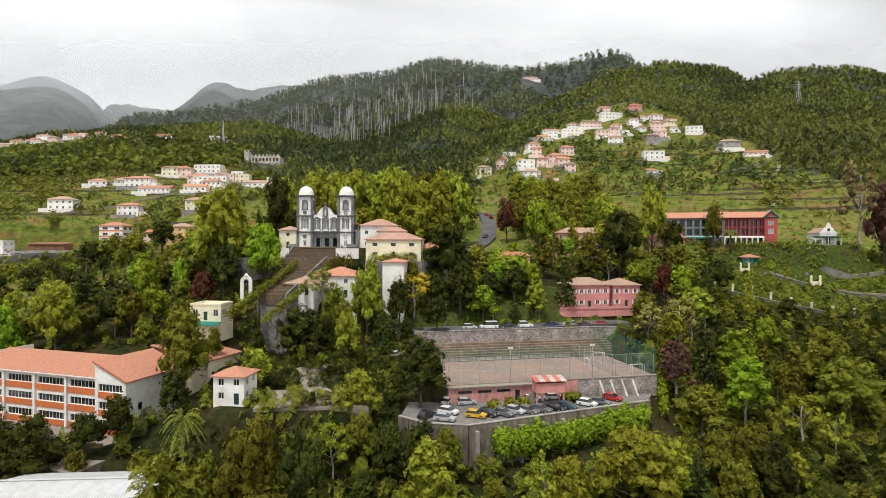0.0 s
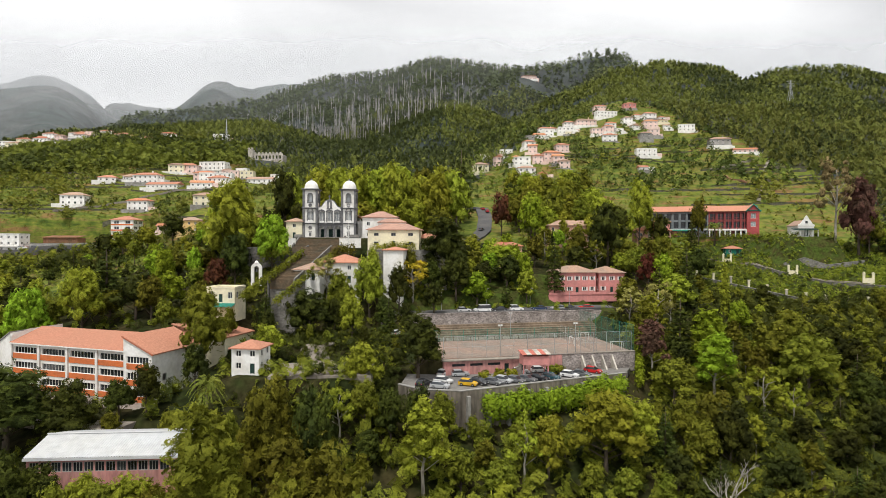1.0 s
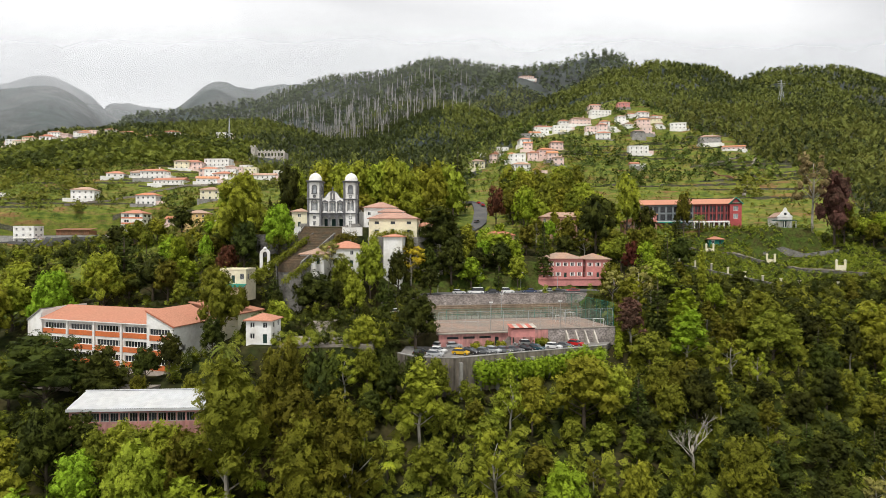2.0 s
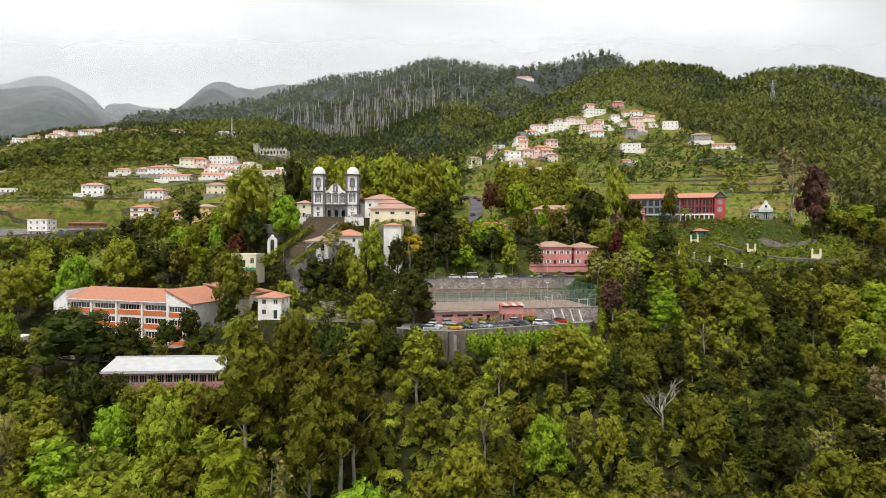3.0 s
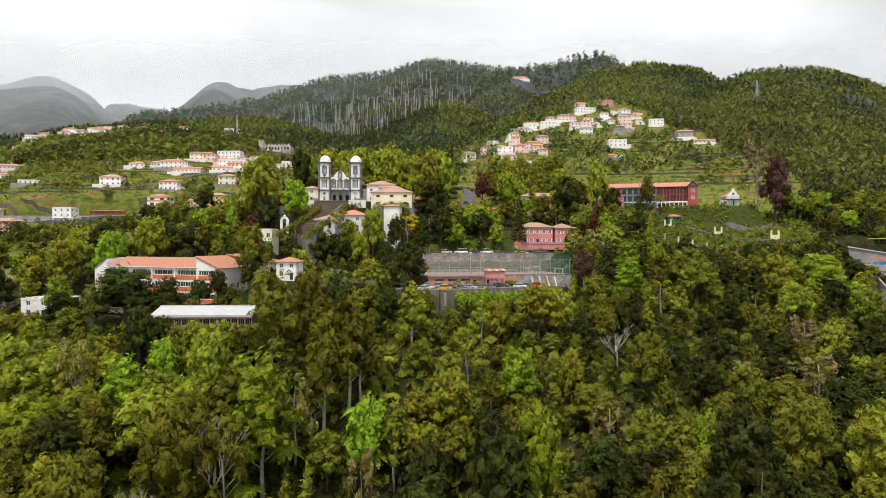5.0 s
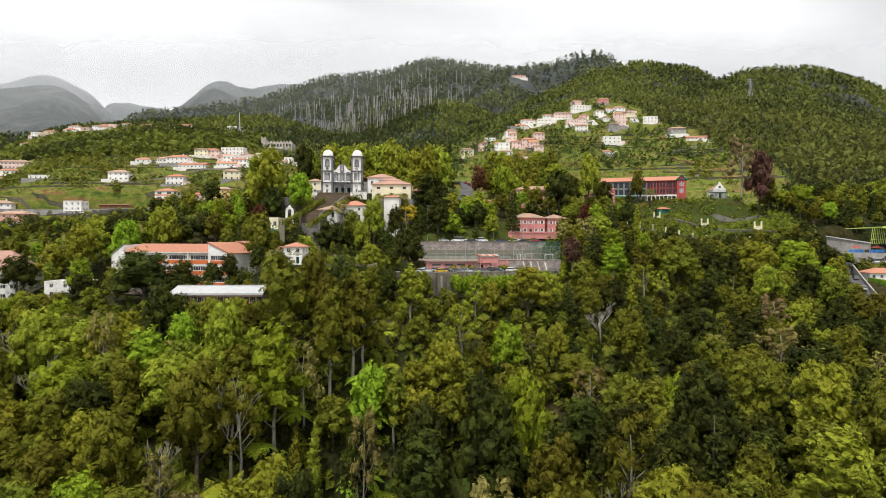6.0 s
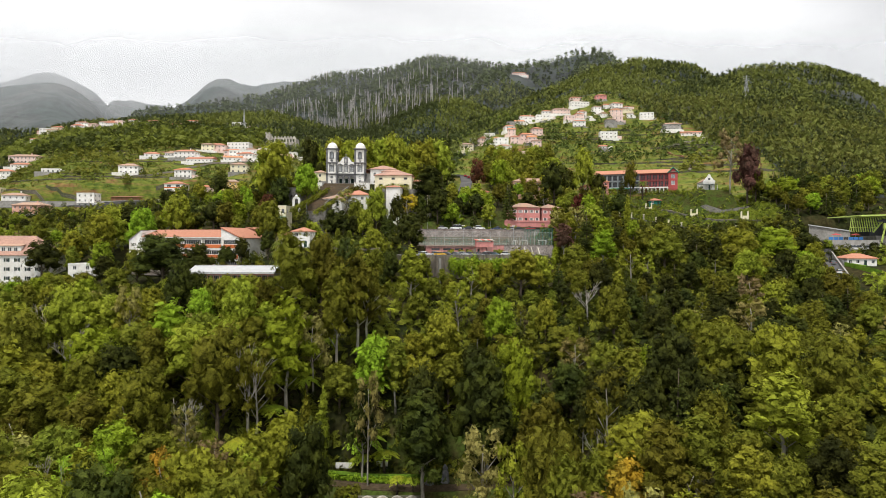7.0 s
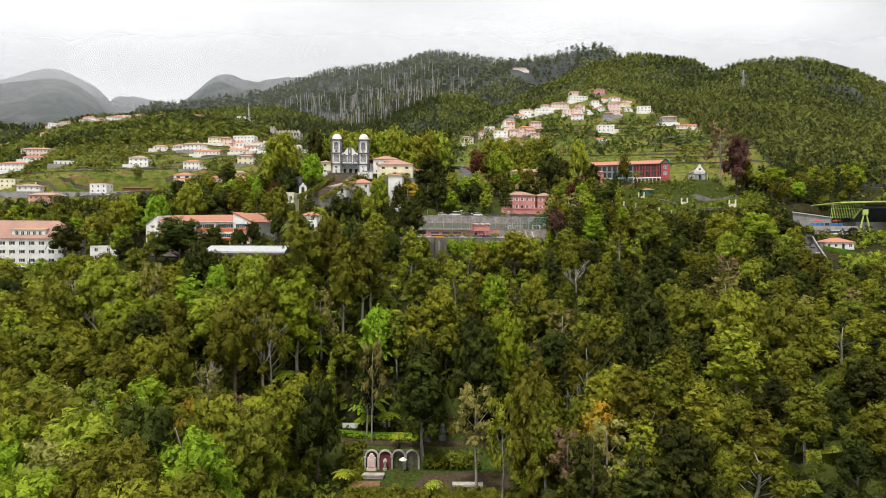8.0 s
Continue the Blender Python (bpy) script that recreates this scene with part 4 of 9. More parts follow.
def hillside_houses():
    W, P, C, F = (WHITE, WHITE_HOUSE), (PALE_PINK, PINK_HOUSE), (CREAM, CREAM_HOUSE), (WHITE, FLAT_HOUSE)
    # x, y, turn, width, depth, storeys, wall and label, roof, style
    rows_west = [
        (-212, 315, 8, 13, 10, 2, W, ROOF_OLD, "hip"), (-191, 291, -14, 17, 8, 1, F, ROOF, "flat"), (-170, 307, -4, 12, 8, 2, W, ROOF, "hip"),
        (-127, 292, 5, 10.5, 9, 2, C, ROOF_OLD, "hip"), (-218, 358, 10, 11, 9, 1, W, ROOF_NEW, "hip"), (-190, 354, -5, 17, 9, 2, W, ROOF_NEW, "hip"),
        (-174, 343, -8, 21, 8, 1, W, ROOF_NEW, "gable"), (-205, 362, 0, 9, 8, 1, W, ROOF_OLD, "hip"), (-180, 390, 6, 13, 9, 2, P, ROOF_NEW, "hip"),
        (-165, 398, -6, 19, 9, 3, F, ROOF, "flat"), (-160, 370, 4, 13, 9, 2, P, ROOF, "hip"), (-150, 342, 8, 13, 8, 1, W, ROOF, "gable"),
        (-142, 349, -4, 12, 9, 2, W, ROOF_NEW, "hip"), (-147, 386, 0, 10, 8, 2, P, ROOF, "flat"), (-134, 378, 3, 9, 8, 2, C, ROOF_OLD, "flat"),
    ]
    rows_west_far = [
        (-122, 369, -3, 17, 8, 1, W, ROOF_OLD, "gable"), (-113, 373, 0, 6, 7, 2, W, ROOF_NEW, "flat"), (-393, 482, -4, 17, 10, 2, W, ROOF_NEW, "hip"), (-172, 415, -3, 23, 8, 1, F, ROOF, "flat"), (-150, 365, 3, 21, 8, 2, F, ROOF, "flat"), (-203, 361, 2, 9, 8, 1, W, ROOF_OLD, "hip"), (-300, 520, 4, 13, 9, 2, P, ROOF_NEW, "hip"), (-272, 515, -6, 16, 9, 1, W, ROOF_NEW, "hip"),
        (-262, 530, 10, 13, 9, 2, W, ROOF, "hip"), (-385, 590, 0, 13, 10, 2, W, ROOF_NEW, "hip"), (-395, 610, 12, 15, 10, 2, P, ROOF, "hip"),
        (-370, 612, 0, 12, 9, 2, W, ROOF_NEW, "hip"), (-432, 560, -4, 16, 10, 2, C, ROOF_OLD, "hip"), (-222, 556, 6, 15, 8, 2, F, ROOF, "flat"),
        (-405, 560, 5, 14, 10, 2, W, ROOF, "hip"), (-450, 575, 10, 16, 10, 3, W, ROOF_NEW, "flat"), (-470, 600, 0, 18, 10, 2, P, ROOF_NEW, "hip"),
        (-445, 630, 0, 14, 10, 2, W, ROOF_NEW, "hip"), (-420, 640, 8, 18, 10, 2, W, ROOF_OLD, "hip"), (-482, 640, 8, 14, 10, 2, C, ROOF, "hip"),
    ]
    rows_west_road = [
        (-336, 385, 4, 24, 10, 2, P, ROOF_OLD, "hip"), (-317, 334, -3, 19, 10, 2, W, ROOF_NEW, "hip"), (-291, 293, 2, 14, 9, 2, C, ROOF_OLD, "flat"),
        (-267, 282, 10, 14, 10, 3, W, ROOF_OLD, "hip"), (-234, 250, 3, 18, 9, 2, (PEACH, "pink two-storey house with balconies beside the western road"), ROOF_OLD, "hip"), (-250, 285, -4, 18, 8, 1, W, ROOF, "gable"),
        (-271, 322, 3, 13, 8, 1, W, ROOF_OLD, "flat"), (-322, 362, 6, 15, 9, 1, W, ROOF_NEW, "hip"), (-430, 470, -5, 15, 10, 2, C, ROOF_NEW, "hip"),
        (-212, 268, -3, 11, 8, 3, W, ROOF_OLD, "flat"), (-121, 262, 0, 9.5, 8, 2, (OCHRE, "ochre rendered house below the terraces"), ROOF_OLD, "hip"), (-137, 268, 8, 6, 6, 1, P, ROOF, "gable"),
    ]
    rows_village_low = [
        (27, 383, 5, 13, 10, 2, C, ROOF_OLD, "hip"), (56, 374, -4, 11, 9, 2, W, ROOF, "flat"), (76, 381, 6, 15, 9, 2, P, ROOF, "hip"), (66, 378, 0, 9, 8, 2, P, ROOF_NEW, "hip"),
        (54, 350, 3, 14, 9, 2, W, ROOF_OLD, "hip"), (55, 320, 16, 16, 9, 1, W, ROOF_OLD, "hip"), (63, 344, 0, 7, 7, 1, P, ROOF, "gable"), (88, 405, 5, 12, 9, 2, P, ROOF_NEW, "hip"),
        (66, 418, 8, 11, 9, 2, W, ROOF_NEW, "hip"), (49, 422, 0, 12, 9, 1, F, ROOF, "flat"), (36, 432, -5, 14, 9, 1, F, ROOF, "flat"), (148, 398, -2, 18, 7, 2, F, ROOF, "flat"),
        (134, 365, 0, 7, 6, 1, W, ROOF_NEW, "gable"), (206, 408, -10, 18, 9, 2, (GREY, "grey house with a long terrace"), ROOF_OLD, "hip"), (214, 388, -12, 20, 6, 1, P, ROOF, "gable"),
    ]
    rows_village_high = [
        (152, 535, 0, 15, 9, 2, P, ROOF_NEW, "hip"), (174, 515, -5, 14, 10, 3, (PINK, "red house with white window frames on the hilltop"), ROOF_NEW, "hip"), (180, 482, 4, 14, 10, 2, W, ROOF_NEW, "hip"),
        (174, 462, -3, 14, 9, 2, P, ROOF, "hip"), (148, 500, 8, 24, 8, 2, F, ROOF, "flat"), (200, 452, -12, 16, 9, 2, F, ROOF, "flat"), (169, 440, 0, 10, 8, 2, P, ROOF_NEW, "flat"),
        (125, 482, 3, 22, 10, 2, P, ROOF_OLD, "hip"), (104, 465, -2, 16, 9, 2, F, ROOF, "flat"), (92, 482, 5, 21, 8, 1, W, ROOF_NEW, "hip"), (132, 434, -8, 14, 9, 3, W, ROOF_NEW, "hip"),
        (127, 452, 0, 12, 8, 2, P, ROOF, "flat"), (158, 472, 6, 10, 8, 2, W, ROOF_OLD, "hip"), (160, 434, 0, 11, 8, 2, (GREY, "grey rendered house among the village roofs"), ROOF_OLD, "hip"), (186, 470, 8, 12, 9, 1, C, ROOF_OLD, "hip"),
        (112, 490, 0, 12, 8, 2, W, ROOF_NEW, "hip"), (141, 462, -6, 11, 8, 2, W, ROOF, "hip"), (80, 455, 3, 11, 8, 1, W, ROOF, "gable"), (70, 440, 0, 9, 8, 2, (GREY, "unfinished grey house below the village"), ROOF_OLD, "flat"),
    ]
    infill = random.Random(5)
    rows_infill = []
    for cx, cy, sx, sy, n in ((165, 475, 26, 22, 5), (112, 465, 26, 12, 4), (60, 385, 24, 26, 6), (-165, 392, 26, 14, 6), (-410, 590, 60, 30, 7)):
        for _ in range(n):
            rows_infill.append((cx + infill.uniform(-sx, sx), cy + infill.uniform(-sy, sy), infill.uniform(-14, 14), infill.uniform(6, 11), infill.uniform(6, 8), infill.choice((1, 1, 2, 2)), infill.choice((W, W, P, F, C)), infill.choice((ROOF, ROOF_NEW, ROOF_OLD)), infill.choice(("hip", "hip", "flat", "gable"))))
    rows_ridge = [(152, 990, 0, 26, 14, 2, P, ROOF_NEW, "hip"), (282, 868, -8, 34, 10, 2, F, ROOF, "flat")]
    for row in (*rows_west, *rows_west_far, *rows_west_road, *rows_village_low, *rows_village_high, *rows_infill, *rows_ridge):
        x, y, turn, w, d, storeys, (wall, label), roof, style = row
        w, d = w * (0.8 if 0 < x < 230 and y < 600 else 1.0), d * 0.85
        storeys = min(storeys, 3 if x < 0 else 2)
        HOUSE_XY.append((x, y, w * 0.7))
        z = float(land(x, y - d * 0.5)) + 0.1
        ob = house(x, y, z, turn, w, d, storeys, wall, roof, style, label, chimney=(style == "hip" and w > 13), balcony=(storeys == 3))
        r = random.Random(int(x * 7 + y))
        e, f = r.uniform(0.5, 3.5), r.uniform(1.8, 4.0)
        part("terrace", Geo().box(-w / 2 - e, -d / 2 - f, -3.2, w / 2 + r.uniform(0.3, 3), -d / 2 - 0.004, -0.05).box(-w / 2 - e, -d / 2 - f - 0.05, -0.05, w / 2, -d / 2 - f + 0.15, 0.8), [r.choice((GREY, WHITE, wall, wall))], ob)
        if r.random() < 0.5:
            part("outbuilding", Geo().box(w / 2 + 0.01, -d / 2 + 0.5, -4, w / 2 + r.uniform(2.5, 5), d / 2 - 0.5, r.uniform(2.2, 3.2)), [r.choice((WHITE, wall, PALE_PINK))], ob)


hillside_houses()
house(-166.5, 287, 59.5, -2, 12, 9, 3, WHITE, ROOF_NEW, "hip", "three-storey white house with orange bands and terraces", bands=ORANGE, balcony=True, win=(2.6, 1.5), every=4.2)


# ---- the church on its plaza ----
def church():
    ob = thing("church", pose(-38.8, 185.5, CHURCH_Z, 0, 0, 2), "white baroque church with twin domed bell towers and dark stone trim", "church")
    T = 4.5

    def tower(cx, kind):
        t = part("tower", Geo(), [WHITE], ob, at=pose(cx, T / 2, 0))
        h = T / 2
        corners = [(-h, -h), (h, -h), (h, h), (-h, h)]
        holes_front = [(1.35, 3.15, 5.9, 9.0), (1.55, 2.95, 12.3, 15.2)]
        holes_side = [(1.55, 2.95, 12.3, 15.2)]
        g = Geo()
        for k in range(4):
            g.wall(corners[k], corners[(k + 1) % 4], -1.5, 16.4, holes_front if k == 0 else holes_side, 0.45)
        part("shaft", g, [WHITE], t)
        for sx in (-1, 1):
            for sy in (-1, 1):
                part("pilaster", Geo().box(sx * h - 0.36, sy * h - 0.36, -1.5, sx * h + 0.36, sy * h + 0.36, 16.4).box(sx * h - 0.44, sy * h - 0.44, -1.5, sx * h + 0.44, sy * h + 0.44, 0.5), [BASALT], t)
        for z, e, k in ((4.6, 0.42, 0.4), (9.9, 0.45, 0.45), (16.4, 0.6, 0.55)):
            part("cornice", Geo().box(-h - e, -h - e, z, h + e, h + e, z + k * 0.55).box(-h - e - 0.16, -h - e - 0.16, z + k * 0.55, h + e + 0.16, h + e + 0.16, z + k), [BASALT], t)
        # belfry and first-floor openings
        for k, (p0, p1) in enumerate(zip(corners, corners[1:] + corners[:1])):
            at = place_on(p0, p1, T / 2, 12.3, -0.06)
            g = Geo().arch(0, -0.1, 0.3, 2.2, 0.7, 0.3).box(-1.0, -0.1, 0, -0.7, 0.3, 2.2).box(0.7, -0.1, 0, 1.0, 0.3, 2.2).box(-1.1, -0.16, -0.25, 1.1, 0.3, 0)
            part("window_surround", g, [BASALT], t, at=at)
            part("louvre", Geo().box(-0.7, 0.38, 0, 0.7, 0.42, 2.9), [PALE_GLASS], t, at=at)
            part("spandrel", Geo().prism([(-0.72, 0.12), (-0.35, 0.12), (-0.35, 0.3), (-0.72, 0.3)], 2.75, 2.95).prism([(0.35, 0.12), (0.72, 0.12), (0.72, 0.3), (0.35, 0.3)], 2.75, 2.95), [WHITE], t, at=at)
        at = place_on(corners[0], corners[1], T / 2, 5.9, -0.06)
        part("window_surround", Geo().box(-1.15, -0.1, -0.1, -0.9, 0.2, 3.1).box(0.9, -0.1, -0.1, 1.15, 0.2, 3.1).box(-1.2, -0.14, 3.1, 1.2, 0.2, 3.35).arch(0, -0.14, 0.2, 3.3, 0.75, 0.25), [BASALT], t, at=at)
        part("window", window_mesh(1.8, 3.1, WHITE, 3, PALE_GLASS), [], t, at=place_on(corners[0], corners[1], T / 2, 5.9, 0.3))
        g = Geo()
        for i in range(16):
            a0, a1 = 2 * math.pi * i / 16, 2 * math.pi * (i + 1) / 16
            g.add([(0, 0, 0), (0.42 * math.cos(a0), 0, 0.42 * math.sin(a0)), (0.42 * math.cos(a1), 0, 0.42 * math.sin(a1))], [(0, 1, 2)], 1)
            g.add([(r * math.cos(a), y, r * math.sin(a)) for a in (a0, a1) for r in (0.42, 0.62) for y in (-0.1, 0.05)], [(0, 4, 6, 2), (2, 6, 7, 3), (0, 1, 5, 4)], 0)
        disc = to_mesh("oculus", g, [BASALT, LINE if kind == "clock" else BASALT])
        part("clock" if kind == "clock" else "oculus", disc, [], t, at=pose(0, -h - 0.05, 11.2))
        part("oculus", disc, [], t, at=pose(0, -h - 0.05, 3.35))
        part("plaque", Geo().box(-0.6, -h - 0.12, 1.7, 0.6, -h - 0.004, 2.0).box(-0.4, -h - 0.1, 0.4, 0.4, -h - 0.004, 1.55), [BASALT], t)
        dome = part("dome", Geo().lathe(0, 0, [(2.55, 16.95), (2.55, 17.25), (2.42, 17.3)] + [(2.42 * math.cos(a), 17.3 + 2.75 * math.sin(a)) for a in np.linspace(0.12, 1.5, 8)], 24), [WHITE], t, smooth=False)
        part("lantern", Geo().lathe(0, 0, [(0.3, 20.0), (0.24, 20.3), (0.3, 20.35), (0.02, 20.8)], 10), [BASALT], dome)
        return t

    tower(-6.65, "oculus")
    tower(6.65, "clock")
    # the middle front, with its arcade, three tall windows and scrolled gable
    bays = (-2.75, 0.0, 2.75)
    holes = [(b + 4.4 - 0.8, b + 4.4 + 0.8, 5.75, 8.9) for b in bays] + [(4.4 - 0.55, 4.4 + 0.55, 10.6, 12.4)]
    g = Geo().wall((-4.4, 0.35), (4.4, 0.35), 4.6, 9.7, holes[:3], 0.4)
    g.box(-4.4, 3.2, -1.5, 4.4, 3.4, 9.7)
    front = part("front", g, [WHITE], ob)
    curve = []
    for k in range(13):
        f = k / 12
        x = 4.4 * (1 - f)
        z = 10.0 + 0.5 * math.cos(f * math.pi * 1.1) * (1 - f) + 3.0 / (1 + math.exp(-(f - 0.5) * 11))
        curve.append((x, z))
    pts = [(4.4, 9.7)] + curve + [(-x, z) for x, z in curve[::-1][1:]] + [(-4.4, 9.7)]
    n = len(pts)
    g = Geo().add([(x, 0.35, z) for x, z in pts] + [(x, 0.95, z) for x, z in pts], [tuple(range(n - 1, -1, -1)), tuple(range(n, 2 * n))] + [(i, (i + 1) % n, n + (i + 1) % n, n + i) for i in range(n)])
    gable = part("gable", g, [WHITE], ob)
    part("coping", Geo().tube([(x, 0.6, z + 0.05) for x, z in pts[1:-1]], [0.26] * (n - 2), 5), [BASALT], gable)
    part("cross", Geo().box(-0.1, 0.55, 13.1, 0.1, 0.75, 14.9).box(-0.45, 0.56, 14.1, 0.45, 0.74, 14.3).lathe(0, 0.65, [(0.4, 13.0), (0.3, 13.3), (0.1, 13.5)], 8), [BASALT], gable)
    part("niche", Geo().box(-0.85, 0.1, 10.1, -0.55, 0.34, 12.3).box(0.55, 0.1, 10.1, 0.85, 0.34, 12.3).arch(0, 0.1, 0.34, 12.3, 0.55, 0.3).box(-1.0, 0.05, 9.95, 1.0, 0.34, 10.15).box(-0.55, 0.3, 10.15, 0.55, 0.34, 12.6), [BASALT], gable)
    part("statue", Geo().lathe(0, 0.2, [(0.25, 10.2), (0.2, 10.5), (0.28, 10.9), (0.22, 11.5), (0.27, 11.7), (0.1, 11.85), (0.16, 12.05), (0.04, 12.25)], 10), [WHITE], gable)
    for b in bays:
        g = Geo().box(b - 1.12, 0.2, 5.5, b - 0.8, 0.5, 9.0).box(b + 0.8, 0.2, 5.5, b + 1.12, 0.5, 9.0).box(b - 1.2, 0.15, 9.0, b + 1.2, 0.5, 9.25)
        g.add([(b - 1.2, 0.15, 9.25), (b + 1.2, 0.15, 9.25), (b, 0.15, 9.85), (b - 1.2, 0.34, 9.25), (b + 1.2, 0.34, 9.25), (b, 0.34, 9.85)], [(0, 1, 2), (0, 2, 5, 3), (1, 4, 5, 2)])
        part("window_surround", g, [BASALT], front)
        part("window", window_mesh(1.6, 3.15, WHITE, 2, PALE_GLASS), [], front, at=pose(b, 0.62, 5.75))
        part("balcony_rail", Geo().box(b - 1.2, -0.15, 4.98, b + 1.2, 0.34, 5.08).box(b - 1.2, -0.15, 5.75, b + 1.2, -0.1, 5.82).box(b - 1.2, -0.15, 5.08, b - 1.15, -0.1, 5.75).box(b + 1.15, -0.15, 5.08, b + 1.2, -0.1, 5.75).box(b - 0.05, -0.14, 5.08, b, -0.1, 5.75), [DARK_STEEL], front)
    arcade = part("arcade", Geo().box(-4.4, 0.2, 4.35, 4.4, 0.9, 4.6).box(-4.4, 0.05, 4.6, 4.4, 0.34, 4.95), [BASALT], ob)
    for cx, r in ((-2.75, 0.85), (0, 1.1), (2.75, 0.85)):
        part("arch", Geo().arch(cx, 0.25, 0.85, 4.2 - r - 0.3, r, 0.3), [BASALT], arcade)
    g = Geo()
    xs = np.linspace(-4.4, 4.4, 45)
    for a, b in zip(xs, xs[1:]):
        m = (a + b) / 2
        low = -0.2
        for cx, r in ((-2.75, 1.0), (0, 1.25), (2.75, 1.0)):
            if abs(m - cx) < r:
                low = 4.05 - r + math.sqrt(max(0, r * r - (m - cx) ** 2))
        g.box(a, 0.3, min(low, 4.34), b, 0.8, 4.35)
    part("arch_wall", g, [BASALT], arcade)
    for cx in (-2.75, 0, 2.75):
        part("door", Geo().box(cx - 0.7, 3.12, 0, cx + 0.7, 3.19, 2.9).box(cx - 0.03, 3.08, 0, cx + 0.03, 3.12, 2.9), [SHUTTER], arcade)
    part("porch_floor", Geo().box(-4.4, 0.0, -0.6, 4.4, 3.2, 0.02), [BASALT], arcade)
    # nave and side rooms
    g = Geo()
    W = [((8.2, 3), (8.2, 26)), ((8.2, 26), (-8.2, 26)), ((-8.2, 26), (-8.2, 3)), ((-8.2, 3.4), (8.2, 3.4))]
    for k, (p0, p1) in enumerate(W):
        hs = [(a - 0.6, a + 0.6, 3.2, 5.2) for a in (5, 11, 17)] if k in (0, 2) else []
        g.wall(p0, p1, -3, 7.6, hs, 0.35)
        for h in hs:
            part("window", window_mesh(1.2, 2.0), [], ob, at=place_on(p0, p1, (h[0] + h[1]) / 2, 3.2, 0.2))
    part("nave", g, [WHITE], ob)
    part("aisle", Geo().wall((9.0, 5), (14.5, 5), -3, 5.8, [(2, 3.2, 1.5, 3.4)], 0.3).wall((14.5, 5), (14.5, 20), -3, 5.8), [WHITE], ob)
    part("window", window_mesh(1.2, 1.9), [], ob, at=pose(11.6, 5.2, 1.5))
    part("aisle_roof", Geo().prism([(8.3, 4.6), (15, 4.6), (15, 20.4), (8.3, 20.4)], [8.2, 5.8, 5.8, 8.2], [8.45, 6.05, 6.05, 8.45]), [ROOF_FADED], ob)
    part("nave_roof", roof_geo(16.4, 23, 7.6, "hip", 0.4, 3.2), [ROOF], ob, at=pose(0, 14.6, 0))
    return ob


church()
house(-21, 188, CHURCH_Z - 0.6, 2, 12, 10, 2, WHITE, ROOF_FADED, "hip", "white annex with a faded hipped roof beside the church", every=4, storey=3.7, group="church buildings", name="church_annex")
house(-16.2, 179.6, CHURCH_Z - 0.9, 2, 9, 5, 2, WHITE, ROOF_FADED, "hip", "low white side building stepped down below the annex", every=3.6, storey=2.9, group="church buildings", name="church_annex")
house(-14.5, 172, 55.4, -4, 16.5, 9, 2, CREAM, ROOF_FADED, "hip", "cream parish house with a low hipped roof and paired windows", win=(1.5, 0.95), every=5, storey=2.8, group="church buildings", frame=BASALT, deep=3)
house(-4, 176, 55.5, -4, 8, 7, 1, CREAM, ROOF_NEW, "hip", "small cream house with an open porch below the church", every=3, group="church buildings", deep=13)
house(-51, 189, CHURCH_Z - 0.5, 2, 5.5, 9, 2, CREAM, ROOF_OLD, "hip", "cream house with an old roof beside the church tower", group="church buildings", every=3)
# the white building below the plaza, with bright orange roofs
house(-28.5, 157.5, 45.2, -6, 11, 10, 2, WHITE, ROOF_NEW, "hip", "white building with orange roofs below the church steps", every=4, group="church buildings", deep=14)
house(-13.5, 160, 46.3, -4, 6, 8, 1, WHITE, ROOF_NEW, "hip", "tall plain white house with an orange roof below the church", every=9, storey=8.4, rise=0.9, group="church buildings", deep=14)
house(-37, 152.5, 46.2, -12, 8, 8, 1, WHITE, ROOF_OLD, "hip", "low white house with a faded roof beside the steps", every=3, group="church buildings", deep=14)


def stairs(name, x, y, z, turn, w, steps, rise, run, label):
    """A straight flight that climbs along +y; each step is a piece of its own."""
    ob = thing(name, pose(x, y, z, 0, 0, turn), label, "steps", kind="structure")
    me = to_mesh("step", Geo().box(-w / 2, 0, -2.5, w / 2, run + 0.02, rise), [STEP])
    for i in range(steps):
        part("step", me, [], ob, at=pose(0, i * run, i * rise))
    for s in (-1, 1):
        g = Geo()
        L, Hh = steps * run, steps * rise
        x0, x1 = sorted((s * w / 2, s * (w / 2 + 0.45)))
        g.prism([(x0, -0.5), (x1, -0.5), (x1, L), (x0, L)], [-16, -16, -10, -10], [0.5, 0.5, Hh + 0.5, Hh + 0.5])
        part("side_wall", g, [STONE], ob)
    part("base", Geo().prism([(-w / 2, 0.2), (w / 2, 0.2), (w / 2, steps * run - 0.2), (-w / 2, steps * run - 0.2)], [-16, -16, -10, -10], [-0.4, -0.4, steps * rise - 0.6, steps * rise - 0.6]), [STONE], ob)
    return ob


stairs("church_steps", -40, 171.5, 55.6, 2, 15, 20, 0.16, 0.5, "broad dark stone steps up to the church plaza")
stairs("long_steps", -43.6, 144.2, 46.54, -13, 7.5, 48, 0.19, 0.5, "long weathered flight of steps climbing to the church")
whole("landing", Geo().box(-7.5, -2.5, -7, 9, 4.5, 0), [STEP], pose(-39, 167.5, 55.55, 0, 0, 2), "paved landing at the foot of the church steps", "landing", kind="structure")
